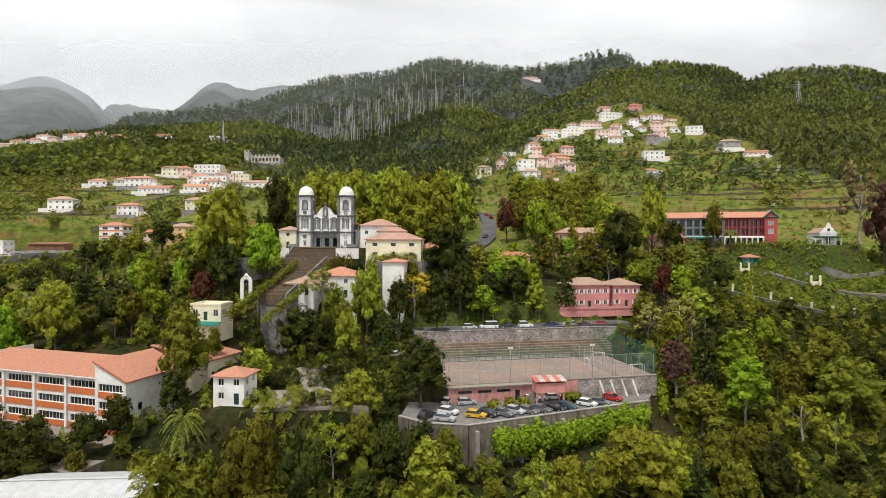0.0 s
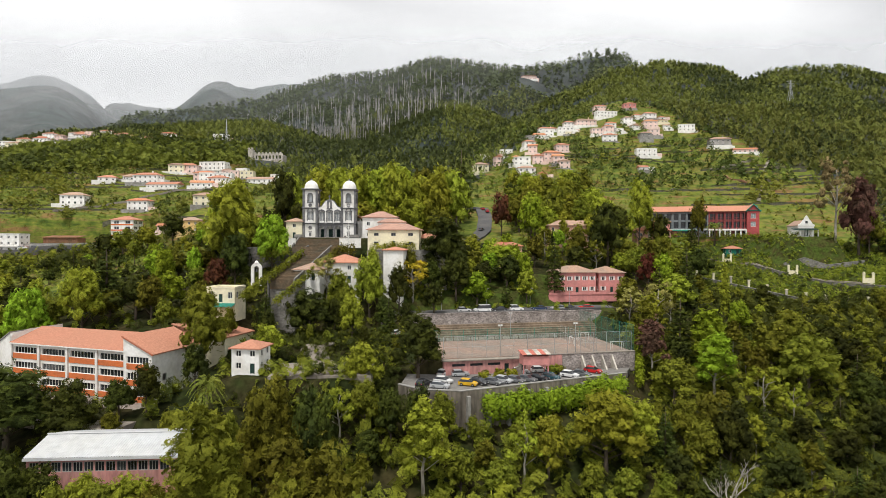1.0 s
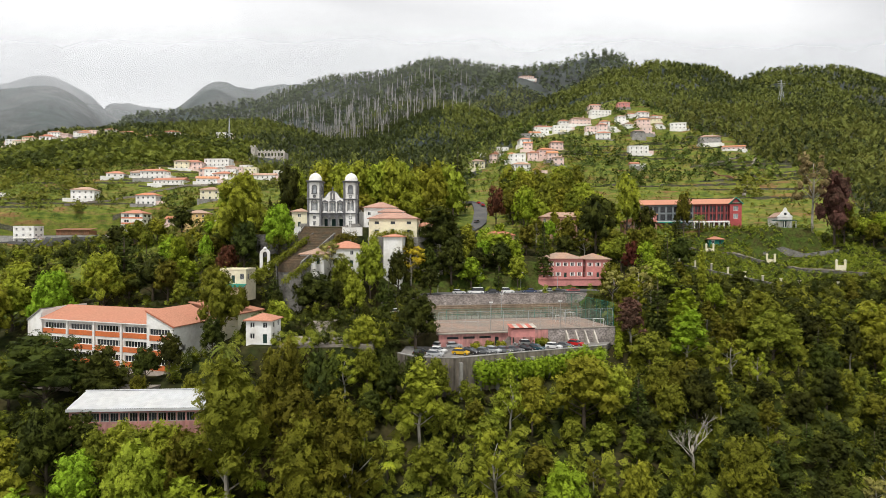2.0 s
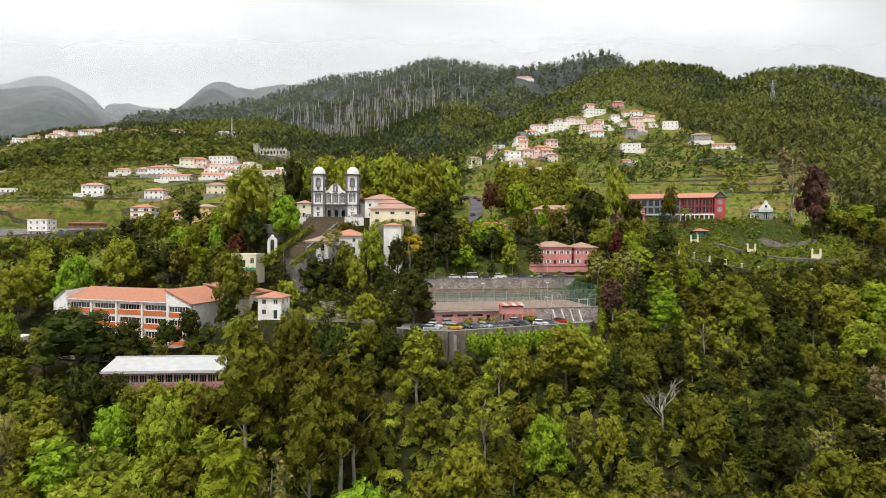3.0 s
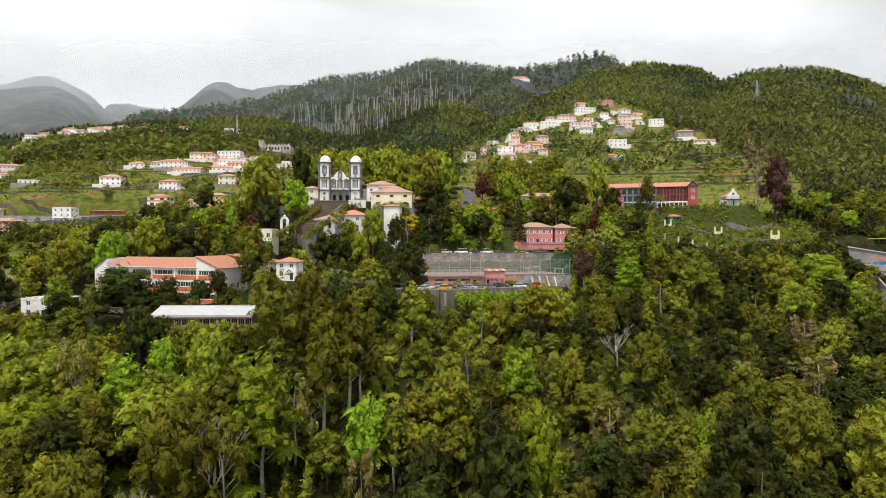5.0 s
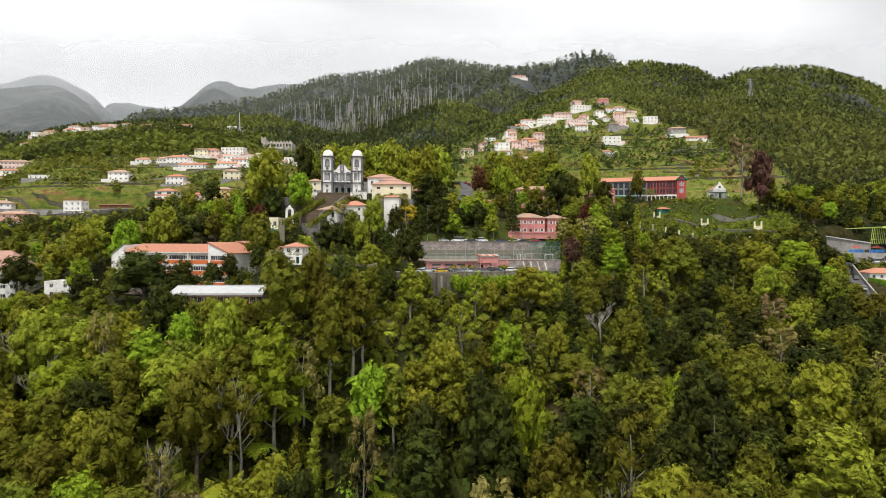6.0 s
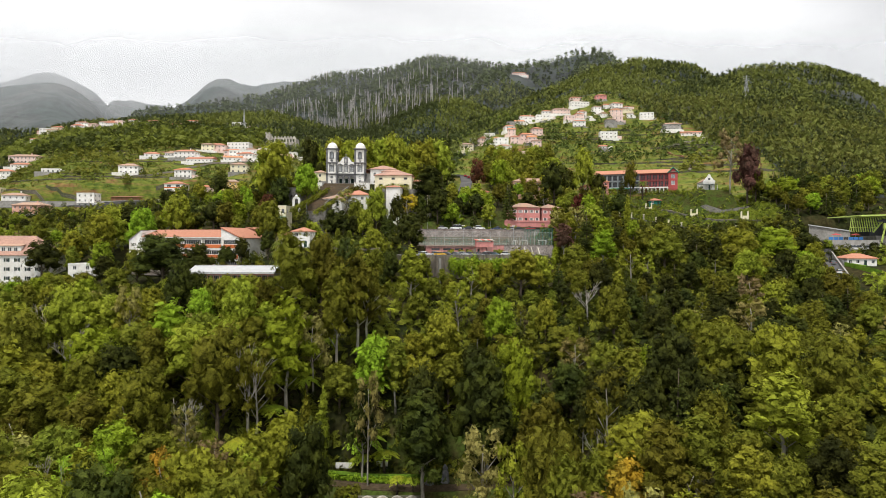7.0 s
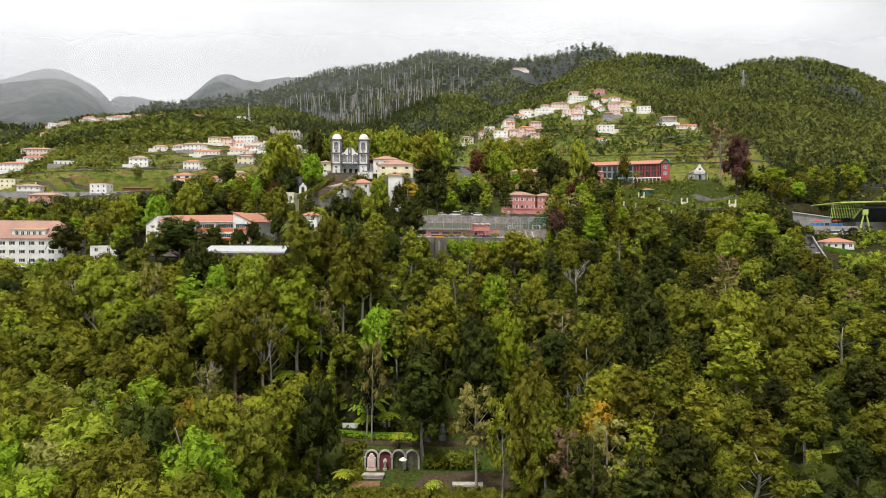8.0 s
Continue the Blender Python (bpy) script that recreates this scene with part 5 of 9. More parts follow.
# plaza wall and its white parapets
whole("plaza", Geo().box(-11, -0.4, -5, 11, 5, -0.05).box(-11, -0.6, -0.05, -7.8, -0.2, 0.9).box(7.8, -0.6, -0.05, 11, -0.2, 0.9), [GREY], pose(-38.8, 181.3, CHURCH_Z, 0, 0, 2), "stone plaza with a low parapet in front of the church", "plaza", kind="structure")
for px, w in ((-50.5, 6), (-29.5, 7)):
    whole("parapet_wall", Geo().box(-w / 2, -0.25, -3.0, w / 2, 0.25, 0).box(-w / 2 - 0.05, -0.32, 0, w / 2 + 0.05, 0.32, 0.18), [WHITE], pose(px, 173.5, CHURCH_Z - 0.6, 0, 0, 2), "white rendered parapet wall beside the church steps", "wall")


# ---- roads and tracks ----
def ribbon(name, points, width, mat, label, category="road", lift=0.22, skirt=1.2, kind="structure"):
    """A strip laid on the ground along a line."""
    pts = []
    for (x0, y0), (x1, y1) in zip(points, points[1:]):
        n = max(2, int(math.hypot(x1 - x0, y1 - y0) / 2.0))
        pts += [(x0 + (x1 - x0) * k / n, y0 + (y1 - y0) * k / n) for k in range(n)]
    pts.append(points[-1])
    v, f = [], []
    for i, (x, y) in enumerate(pts):
        (xa, ya), (xb, yb) = pts[max(i - 1, 0)], pts[min(i + 1, len(pts) - 1)]
        ln = math.hypot(xb - xa, yb - ya)
        nx, ny = -(yb - ya) / ln, (xb - xa) / ln
        zc = float(max(land(x, y), land(x + nx * width / 2, y + ny * width / 2), land(x - nx * width / 2, y - ny * width / 2))) + lift
        for s in (-1, 1):
            v.append((x + nx * s * width / 2, y + ny * s * width / 2, zc))
        for s in (-1, 1):
            v.append((x + nx * s * width / 2, y + ny * s * width / 2, zc - skirt))
    for i in range(len(pts) - 1):
        a, b = 4 * i, 4 * i + 4
        f += [(a, b, b + 1, a + 1), (a + 2, b + 2, b, a), (a + 1, b + 1, b + 3, a + 3)]
    return whole(name, Geo().add(v, f), [mat], pose(0, 0, 0), label, category, kind=kind)


def line_wall(name, points, base, top, thick, mat, label, coping=None, group=""):
    """A free or retaining wall along a line; base and top are levels for each point."""
    g, c = Geo(), Geo()
    for i, ((x0, y0), (x1, y1)) in enumerate(zip(points, points[1:])):
        ln = math.hypot(x1 - x0, y1 - y0)
        nx, ny = -(y1 - y0) / ln * thick / 2, (x1 - x0) / ln * thick / 2
        o = [(x0 - nx, y0 - ny), (x1 - nx, y1 - ny), (x1 + nx, y1 + ny), (x0 + nx, y0 + ny)]
        g.prism(o, [base[i], base[i + 1], base[i + 1], base[i]], [top[i], top[i + 1], top[i + 1], top[i]])
        k = 1.25
        o = [(x0 - nx * k, y0 - ny * k), (x1 - nx * k, y1 - ny * k), (x1 + nx * k, y1 + ny * k), (x0 + nx * k, y0 + ny * k)]
        c.prism(o, [top[i], top[i + 1], top[i + 1], top[i]], [top[i] + 0.16, top[i + 1] + 0.16, top[i + 1] + 0.16, top[i] + 0.16])
    ob = thing(name, pose(0, 0, 0), label, "wall", group, "structure")
    part("masonry", g, [mat], ob)
    part("coping", c, [coping or GREY], ob)
    return ob


# ---- cars ----
CAR_PAINT = {}
CAR_COLOURS = {"white": (0.75, 0.75, 0.74), "silver": (0.42, 0.43, 0.44), "grey": (0.14, 0.145, 0.15), "black": (0.025, 0.026, 0.03), "blue": (0.03, 0.05, 0.11), "red": (0.5, 0.02, 0.02), "yellow": (0.72, 0.42, 0.02), "teal": (0.03, 0.08, 0.1)}
CAR_MESH = {}


def car(colour, x, y, z, turn, kind="hatchback"):
    if colour not in CAR_PAINT:
        CAR_PAINT[colour] = material("paint_" + colour, CAR_COLOURS[colour], rough=0.25, vary=0.06, grain=1.0, bump=0, spec=0.6)
    L, W, Ht = {"hatchback": (4.0, 1.72, 1.48), "van": (4.9, 1.9, 2.0), "saloon": (4.5, 1.76, 1.45), "jeep": (3.9, 1.7, 1.8)}[kind]
    key = (colour, kind)
    if key not in CAR_MESH:
        h = L / 2
        if kind == "van":
            low, roof_pts = 0.95, [(-h + 0.12, Ht), (h - 1.5, Ht), (h - 0.75, 1.05), (-h + 0.02, 1.0)]
        elif kind == "saloon":
            low, roof_pts = 0.85, [(-h + 1.15, Ht), (h - 1.95, Ht), (h - 1.15, 0.9), (-h + 0.6, 0.92)]
        elif kind == "jeep":
            low, roof_pts = 1.0, [(-h + 0.12, Ht), (h - 1.75, Ht), (h - 1.3, 1.05), (-h + 0.04, 1.0)]
        else:
            low, roof_pts = 0.88, [(-h + 0.5, Ht), (h - 1.75, Ht), (h - 0.95, 0.93), (-h + 0.1, 0.93)]
        g = Geo()
        side = [(-h, 0.3), (-h + 0.02, low), (h - 0.9, low + 0.04), (h - 0.08, low - 0.16), (h, 0.55), (h - 0.05, 0.28), (-h + 0.1, 0.25)]
        n = len(side)
        v = [(px, s * W / 2 * (0.96 if pz > 0.8 else 1.0), pz) for s in (-1, 1) for px, pz in side]
        g.add(v, [tuple(range(n)), tuple(range(2 * n - 1, n - 1, -1))] + [(i, n + i, n + (i + 1) % n, (i + 1) % n) for i in range(n)])
        body = to_mesh("body", g, [CAR_PAINT[colour]])
        (rx0, rz), (rx1, _), (bx1, bz1), (bx0, bz0) = roof_pts
        wt, wb = W / 2 * 0.76, W / 2 * 0.93
        lo = [(bx0, -wb, low - 0.02), (bx1, -wb, low - 0.02), (bx1, wb, low - 0.02), (bx0, wb, low - 0.02)]
        hi = [(rx0, -wt, rz - 0.08), (rx1, -wt, rz - 0.08), (rx1, wt, rz - 0.08), (rx0, wt, rz - 0.08)]
        cabin = to_mesh("glazing", Geo().add(lo + hi, [(0, 1, 5, 4), (1, 2, 6, 5), (2, 3, 7, 6), (3, 0, 4, 7)]), [GLASS])
        rf = Geo().add([(p[0], p[1] * 1.03, p[2]) for p in hi] + [(p[0] + (0.1 if p[0] == rx0 else -0.1), p[1] * 0.92, rz) for p in hi], [(3, 2, 1, 0), (4, 5, 6, 7), (0, 1, 5, 4), (1, 2, 6, 5), (2, 3, 7, 6), (3, 0, 4, 7)])
        CAR_MESH[key] = (body, cabin, to_mesh("roof", rf, [CAR_PAINT[colour]]))
    if "wheel" not in CAR_MESH:
        w = Geo().lathe(0, 0, [(0.2, -0.1), (0.3, -0.1), (0.32, -0.06), (0.32, 0.06), (0.3, 0.1), (0.2, 0.1)], 14)
        rim = Geo().lathe(0, 0, [(0.2, -0.09), (0.2, 0.085), (0.08, 0.1)], 12)
        CAR_MESH["wheel"] = (to_mesh("tyre", w, [TYRE]), to_mesh("rim", rim, [STEEL]))
        CAR_MESH["lamp"] = to_mesh("headlight", Geo().box(-0.04, -0.17, -0.07, 0.04, 0.17, 0.07), [LAMP_GLASS])
        CAR_MESH["tail"] = to_mesh("tail_light", Geo().box(-0.03, -0.1, -0.14, 0.03, 0.1, 0.14), [RED])
    ob = thing("car", pose(x, y, z, 0, 0, turn), "{} {} parked on the asphalt".format(colour, {"van": "delivery van", "jeep": "off-road car", "saloon": "saloon car"}.get(kind, "small hatchback car")), "car", "parked cars")
    for nm, me in zip(("body", "glazing", "roof"), CAR_MESH[key]):
        part(nm, me, [], ob)
    for sx in (-1, 1):
        for sy in (-1, 1):
            t = part("wheel", CAR_MESH["wheel"][0], [], ob, at=pose(sx * (L / 2 - 0.78), sy * (W / 2 - 0.08), 0.32, 90, 0, 0))
            part("rim", CAR_MESH["wheel"][1], [], t, at=pose(0, 0, 0.012 if sy < 0 else -0.012))
    for sy in (-1, 1):
        part("headlight", CAR_MESH["lamp"], [], ob, at=pose(L / 2 - 0.06, sy * (W / 2 - 0.26), 0.66))
        part("tail_light", CAR_MESH["tail"], [], ob, at=pose(-L / 2, sy * (W / 2 - 0.16), 0.74))
    return ob


# ---- the car park, the sports court above it and the road behind ----
C12, S12 = math.cos(radians(12)), math.sin(radians(12))
OX, OY = 1.0, 116.5


def on_court(a, b):
    return OX + a * C12 - b * S12, OY + a * S12 + b * C12


def court_pose(a, b, z, turn=0):
    x, y = on_court(a, b)
    return pose(x, y, z, 0, 0, 12 + turn)


park_edge = [(-8, 106.5), (-3, 102.4), (4.7, 101), (24, 109.3), (43, 117.6), (46.5, 124.5), (1.2, 116.2), (-7, 117)]
whole("car_park", Geo().prism(park_edge, CARPARK_Z - 1.5, CARPARK_Z), [CARPARK], pose(0, 0, 0), "worn grey asphalt car park below the sports court", "car park", kind="structure")
line_wall("retaining_wall", [(-8.2, 106.2), (-3.2, 102), (4.7, 100.6), (24, 108.9), (43.3, 117.2)], [14, 14, 14, 15, 16], [27.35, 27.35, 27.4, 27.4, 27.4], 0.5, STAINED, "stained grey concrete retaining wall below the car park")
for k in range(9):
    f = k / 8
    whole("buttress", Geo().box(-0.35, -1.0, -9, 0.35, 0.2, -0.6), [GREY], pose(6 + 34 * f, 101 + 14.8 * f, CARPARK_Z, 0, 0, 23.5), "concrete buttress on the car park wall", "buttress", "buttresses of the car park wall")
front_row = [("yellow", "van"), ("black", "hatchback"), ("grey", "saloon"), ("silver", "hatchback"), ("grey", "hatchback"), ("grey", "saloon"), ("black", "saloon"), ("teal", "hatchback"), ("white", "hatchback"), ("grey", "saloon"), ("red", "hatchback")]
front_xy = [(6.4, 106.6), (8.8, 107.6), (11.7, 108.0), (14.2, 109.4), (16.8, 109.4), (19.4, 110.6), (22.2, 111.6), (25.0, 112.4), (29.6, 114.6), (32.4, 115.8), (36.0, 118.8)]
for (colour, kind), (x, y) in zip(front_row, front_xy):
    car(colour, x, y, CARPARK_Z, -38 if colour != "yellow" else -20, "hatchback" if kind == "van" else kind)
for colour, x, y, turn in (("silver", 5.0, 115.2, 8), ("white", 19.0, 117.6, 15), ("white", 23.6, 119.3, 12), ("white", 1.2, 108.7, -28), ("white", 1.1, 116.0, 70), ("black", -3.0, 106.5, 60), ("silver", 0.5, 104.5, -20)):
    car(colour, x, y, CARPARK_Z, turn)
for i, (colour, kind) in enumerate((("white", "hatchback"), ("white", "van"), ("black", "saloon"), ("white", "jeep"), ("blue", "saloon"), ("silver", "hatchback"), ("black", "hatchback"), ("red", "saloon"))):
    a = (13.5, 19.0, 24.2, 29.6, 36.8, 42.6, 46.8, 51.8)[i]
    x, y = on_court(a, 33.6)
    car(colour, x, y, ROAD_Z + 0.12, 12 + (180 if i % 3 else 0), kind)

court = whole("sports_court", Geo().prism([on_court(0.2, 0.3), on_court(48, 0.3), on_court(48, 22.5), on_court(0.2, 22.5)], COURT_Z - 1, COURT_Z), [COURT], pose(0, 0, 0), "worn reddish-grey sports court with faded lines", "sports court", kind="structure")
g = Geo()
for a0, b0, a1, b1 in ((1, 1.2, 38, 1.3), (1, 21.5, 38, 21.6), (1, 1.3, 1.1, 21.5), (37.9, 1.3, 38, 21.5), (19.4, 1.3, 19.5, 21.5), (33, 6, 33.1, 17), (6, 6, 6.1, 17)):
    g.box(a0, b0, COURT_Z + 0.004, a1, b1, COURT_Z + 0.012)
whole("court_lines", g, [FADED_LINE], pose(OX, OY, 0, 0, 0, 12), "faded white line markings on the court", "markings", kind="structure")
# spectator steps behind the court and the rubble wall that carries the road
stand = thing("spectator_stand", pose(OX, OY, 0, 0, 0, 12), "low concrete spectator steps behind the sports court", "stand", kind="structure")
for k in range(7):
    part("step", Geo().box(-2 + 0.2 * k, 22.6 + k * 1.1, COURT_Z - 1, 52, 23.7 + k * 1.1 if k < 6 else 30.6, COURT_Z + 0.47 * (k + 1)), [EARTH_STEP], stand)
line_wall("rubble_wall", [on_court(-11, 30.9), on_court(-2, 30.9), on_court(52, 30.9), on_court(56, 29)], [31, 31, 31, 31], [36.7, 36.85, 36.9, 36.8], 0.7, RUBBLE, "mottled rubble stone wall holding up the road", RUBBLE)
ribbon("upper_road", [on_court(-7, 35.3), on_court(62, 35.3)], 7.4, ASPHALT, "narrow asphalt road along the top of the stone wall", lift=0.3, skirt=7)
for a in (8, 22, 36, 49):
    lamp = thing("street_lamp", court_pose(a, 39.3, ROAD_Z), "slender grey street lamp beside the road", "street lamp", "street lamps")
    part("pole", Geo().tube([(0, 0, -0.3), (0, 0, 5.6), (0, -0.4, 6.2), (0, -1.3, 6.4)], [0.09, 0.06, 0.05, 0.05], 6), [STEEL], lamp)
    part("lamp_head", Geo().box(-0.12, -1.85, 6.33, 0.12, -1.25, 6.47), [LAMP_GLASS], lamp)


def fence(a0, b0, a1, b1, z, height, posts, net, label, rails=2):
    ob = thing("court_fence", pose(OX, OY, z, 0, 0, 12), label, "fence", "court fences")
    post = to_mesh("post", Geo().tube([(0, 0, -0.3), (0, 0, height)], [0.045, 0.045], 6), [STEEL if net == NET else TEAL])
    for k in range(posts):
        f = k / (posts - 1)
        part("post", post, [], ob, at=pose(a0 + (a1 - a0) * f, b0 + (b1 - b0) * f, 0))
    for k in range(rails):
        h = height * (k + 1) / rails - 0.03
        part("rail", Geo().tube([(a0, b0, h), (a1, b1, h)], [0.03, 0.03], 5), [STEEL if net == NET else TEAL], ob)
    part("net", Geo().add([(a0, b0, 0.05), (a1, b1, 0.05), (a1, b1, height), (a0, b0, height)], [(0, 1, 2, 3)]), [net], ob, "fine wire net")


fence(0.3, 0.5, 47.8, 0.5, COURT_Z, 5.0, 15, NET, "tall wire fence on grey posts along the court front")
fence(0.3, 22.3, 47.8, 22.3, COURT_Z, 3.0, 15, GREEN_NET, "wire fence with a faded green band behind the court")
fence(38.6, 0.8, 38.6, 22, COURT_Z, 3.6, 8, NET, "wire fence across the end of the court")
fence(48.2, 0.5, 48.2, 30, COURT_Z, 6.5, 10, GREEN_NET, "tall green netting at the end of the court")
g = Geo()
for k in range(16):
    g.box(1 + k * 2.3, 22.36, COURT_Z + 0.1, 3.1 + k * 2.3, 22.4, COURT_Z + 1.0)
whole("hoarding", g, [RUIN], pose(OX, OY, 0, 0, 0, 12), "row of pale boards along the back of the court", "hoarding", kind="structure")


def goal(a, b, turn):
    ob = thing("goal", court_pose(a, b, COURT_Z, turn), "white metal football goal frame", "goal", "football goals")
    for s in (-1.5, 1.5):
        part("post", Geo().tube([(s, 0, 0), (s, 0, 2.0)], [0.07, 0.07], 6), [LINE], ob)
        part("stay", Geo().tube([(s, 0, 2.0), (s, 0.9, 1.9), (s, 1.2, 0.0)], [0.035, 0.035, 0.035], 5), [LINE], ob)
    part("crossbar", Geo().tube([(-1.57, 0, 2.0), (1.57, 0, 2.0)], [0.07, 0.07], 6), [LINE], ob)


goal(36.8, 11, -90)
goal(43, 17, 0)
goal(45, 3, 180)
for a, b in ((14, 0.9), (33, 0.9), (24, 22.8)):
    mast = thing("floodlight_mast", court_pose(a, b, COURT_Z), "thin grey floodlight mast beside the court", "floodlight", "floodlight masts")
    part("pole", Geo().tube([(0, 0, -0.3), (0, 0, 7.2)], [0.1, 0.06], 6), [STEEL], mast)
    part("lamp_head", Geo().box(-0.5, -0.2, 7.1, -0.1, 0.15, 7.4).box(0.1, -0.2, 7.1, 0.5, 0.15, 7.4).box(-0.5, -0.03, 7.0, 0.5, 0.03, 7.08), [LAMP_GLASS], mast)

# changing rooms set into the court's front wall
rooms = thing("changing_rooms", pose(OX, OY, CARPARK_Z, 0, 0, 12), "low faded pink changing rooms below the court", "building")
holes = [(2 + 4.2 * k, 5 + 4.2 * k, 1.9, 2.5) for k in range(3)] + [(14.4, 15.5, 0.02, 2.2), (18.6, 19.6, 0.02, 2.2)]
part("wall", Geo().wall((0, -1.2), (22, -1.2), -0.5, 3.2, holes, 0.3).box(0, -0.85, -0.5, 22, 0.1, 3.15), [DIRTY_PINK], rooms)
for h in holes:
    part("window" if h[2] > 1 else "door", Geo().box(h[0], -0.95, h[2], h[1], -0.9, h[3]), [GLASS if h[2] > 1 else SHUTTER], rooms)
part("roof", Geo().box(-0.3, -1.7, 3.2, 22.3, 0.15, 3.42), [PAVED], rooms)
line_wall("court_wall", [on_court(22.4, -0.3), on_court(29, -0.3)], [26, 26], [30.6, 30.6], 0.6, DIRTY_PINK, "stained pink masonry wall below the court", PAVED)
line_wall("court_wall", [on_court(29, -0.35), on_court(48, -0.35)], [26, 26], [30.6, 30.7], 0.7, RUBBLE, "mottled stone wall below the court", PAVED)
for k in range(4):
    whole("buttress", Geo().prism([(-0.2, -2.6), (0.2, -2.6), (0.2, 0), (-0.2, 0)], -1, [0.1, 0.1, 3.2, 3.2]), [RUIN], court_pose(34 + 2.6 * k, -0.72, CARPARK_Z), "sloping stone buttress against the court wall", "buttress", "buttresses of the court wall")
hut = thing("spectator_cabin", pose(21.6, 114.6, CARPARK_Z, 0, 0, 8), "pink cabin on posts with a striped red and white roof", "cabin")
part("body", Geo().box(-3, -1.5, 3.0, 3, 1.5, 4.9).box(-3, -1.3, 4.9, -2.85, 1.3, 5.4).box(2.85, -1.3, 4.9, 3, 1.3, 5.4), [PINK], hut)
for k in range(6):
    part("roof_panel", Geo().prism([(-3.3 + 1.1 * k, -1.9), (-2.2 + 1.1 * k, -1.9), (-2.2 + 1.1 * k, 1.7), (-3.3 + 1.1 * k, 1.7)], [5.3, 5.3, 5.75, 5.75], [5.4, 5.4, 5.85, 5.85]), [CABIN_RED if k % 2 == 0 else RUIN], hut)
for sx in (-2.8, 2.8):
    for sy in (-1.3, 1.3):
        part("post", Geo().box(sx - 0.12, sy - 0.12, -0.2, sx + 0.12, sy + 0.12, 3.0), [PINK], hut)
stair = thing("cabin_stair", pose(16.2, 115.4, CARPARK_Z, 0, 0, 8), "narrow concrete stair up to the cabin", "stair")
for k in range(10):
    part("step", Geo().box(k * 0.28, -0.5, 0, k * 0.28 + 0.3, 0.5, 0.3 + k * 0.3), [PAVED], stair)
# the lane that climbs past the car park
ribbon("lane", [(-24, 112), (-30, 122), (-28, 134)], 5.5, PAVED, "worn lane climbing past the car park", lift=0.25)
car("white", -11.2, 134, float(land(-11.2, 134)) + 0.3, 75)
ribbon("church_road", [(6, 198), (11, 225), (20, 252), (22.5, 275), (22, 292), (8, 300)], 7, ASPHALT, "asphalt road and parking beside the plane trees", lift=0.25)
for i, (x, y, t, c) in enumerate(((12, 226, 70, "white"), (19, 252, 65, "grey"), (13, 299, -20, "silver"), (22, 289, 100, "red"), (24, 283, 95, "red"))):
    car(c, x, y, float(land(x, y)) + 0.35, t)


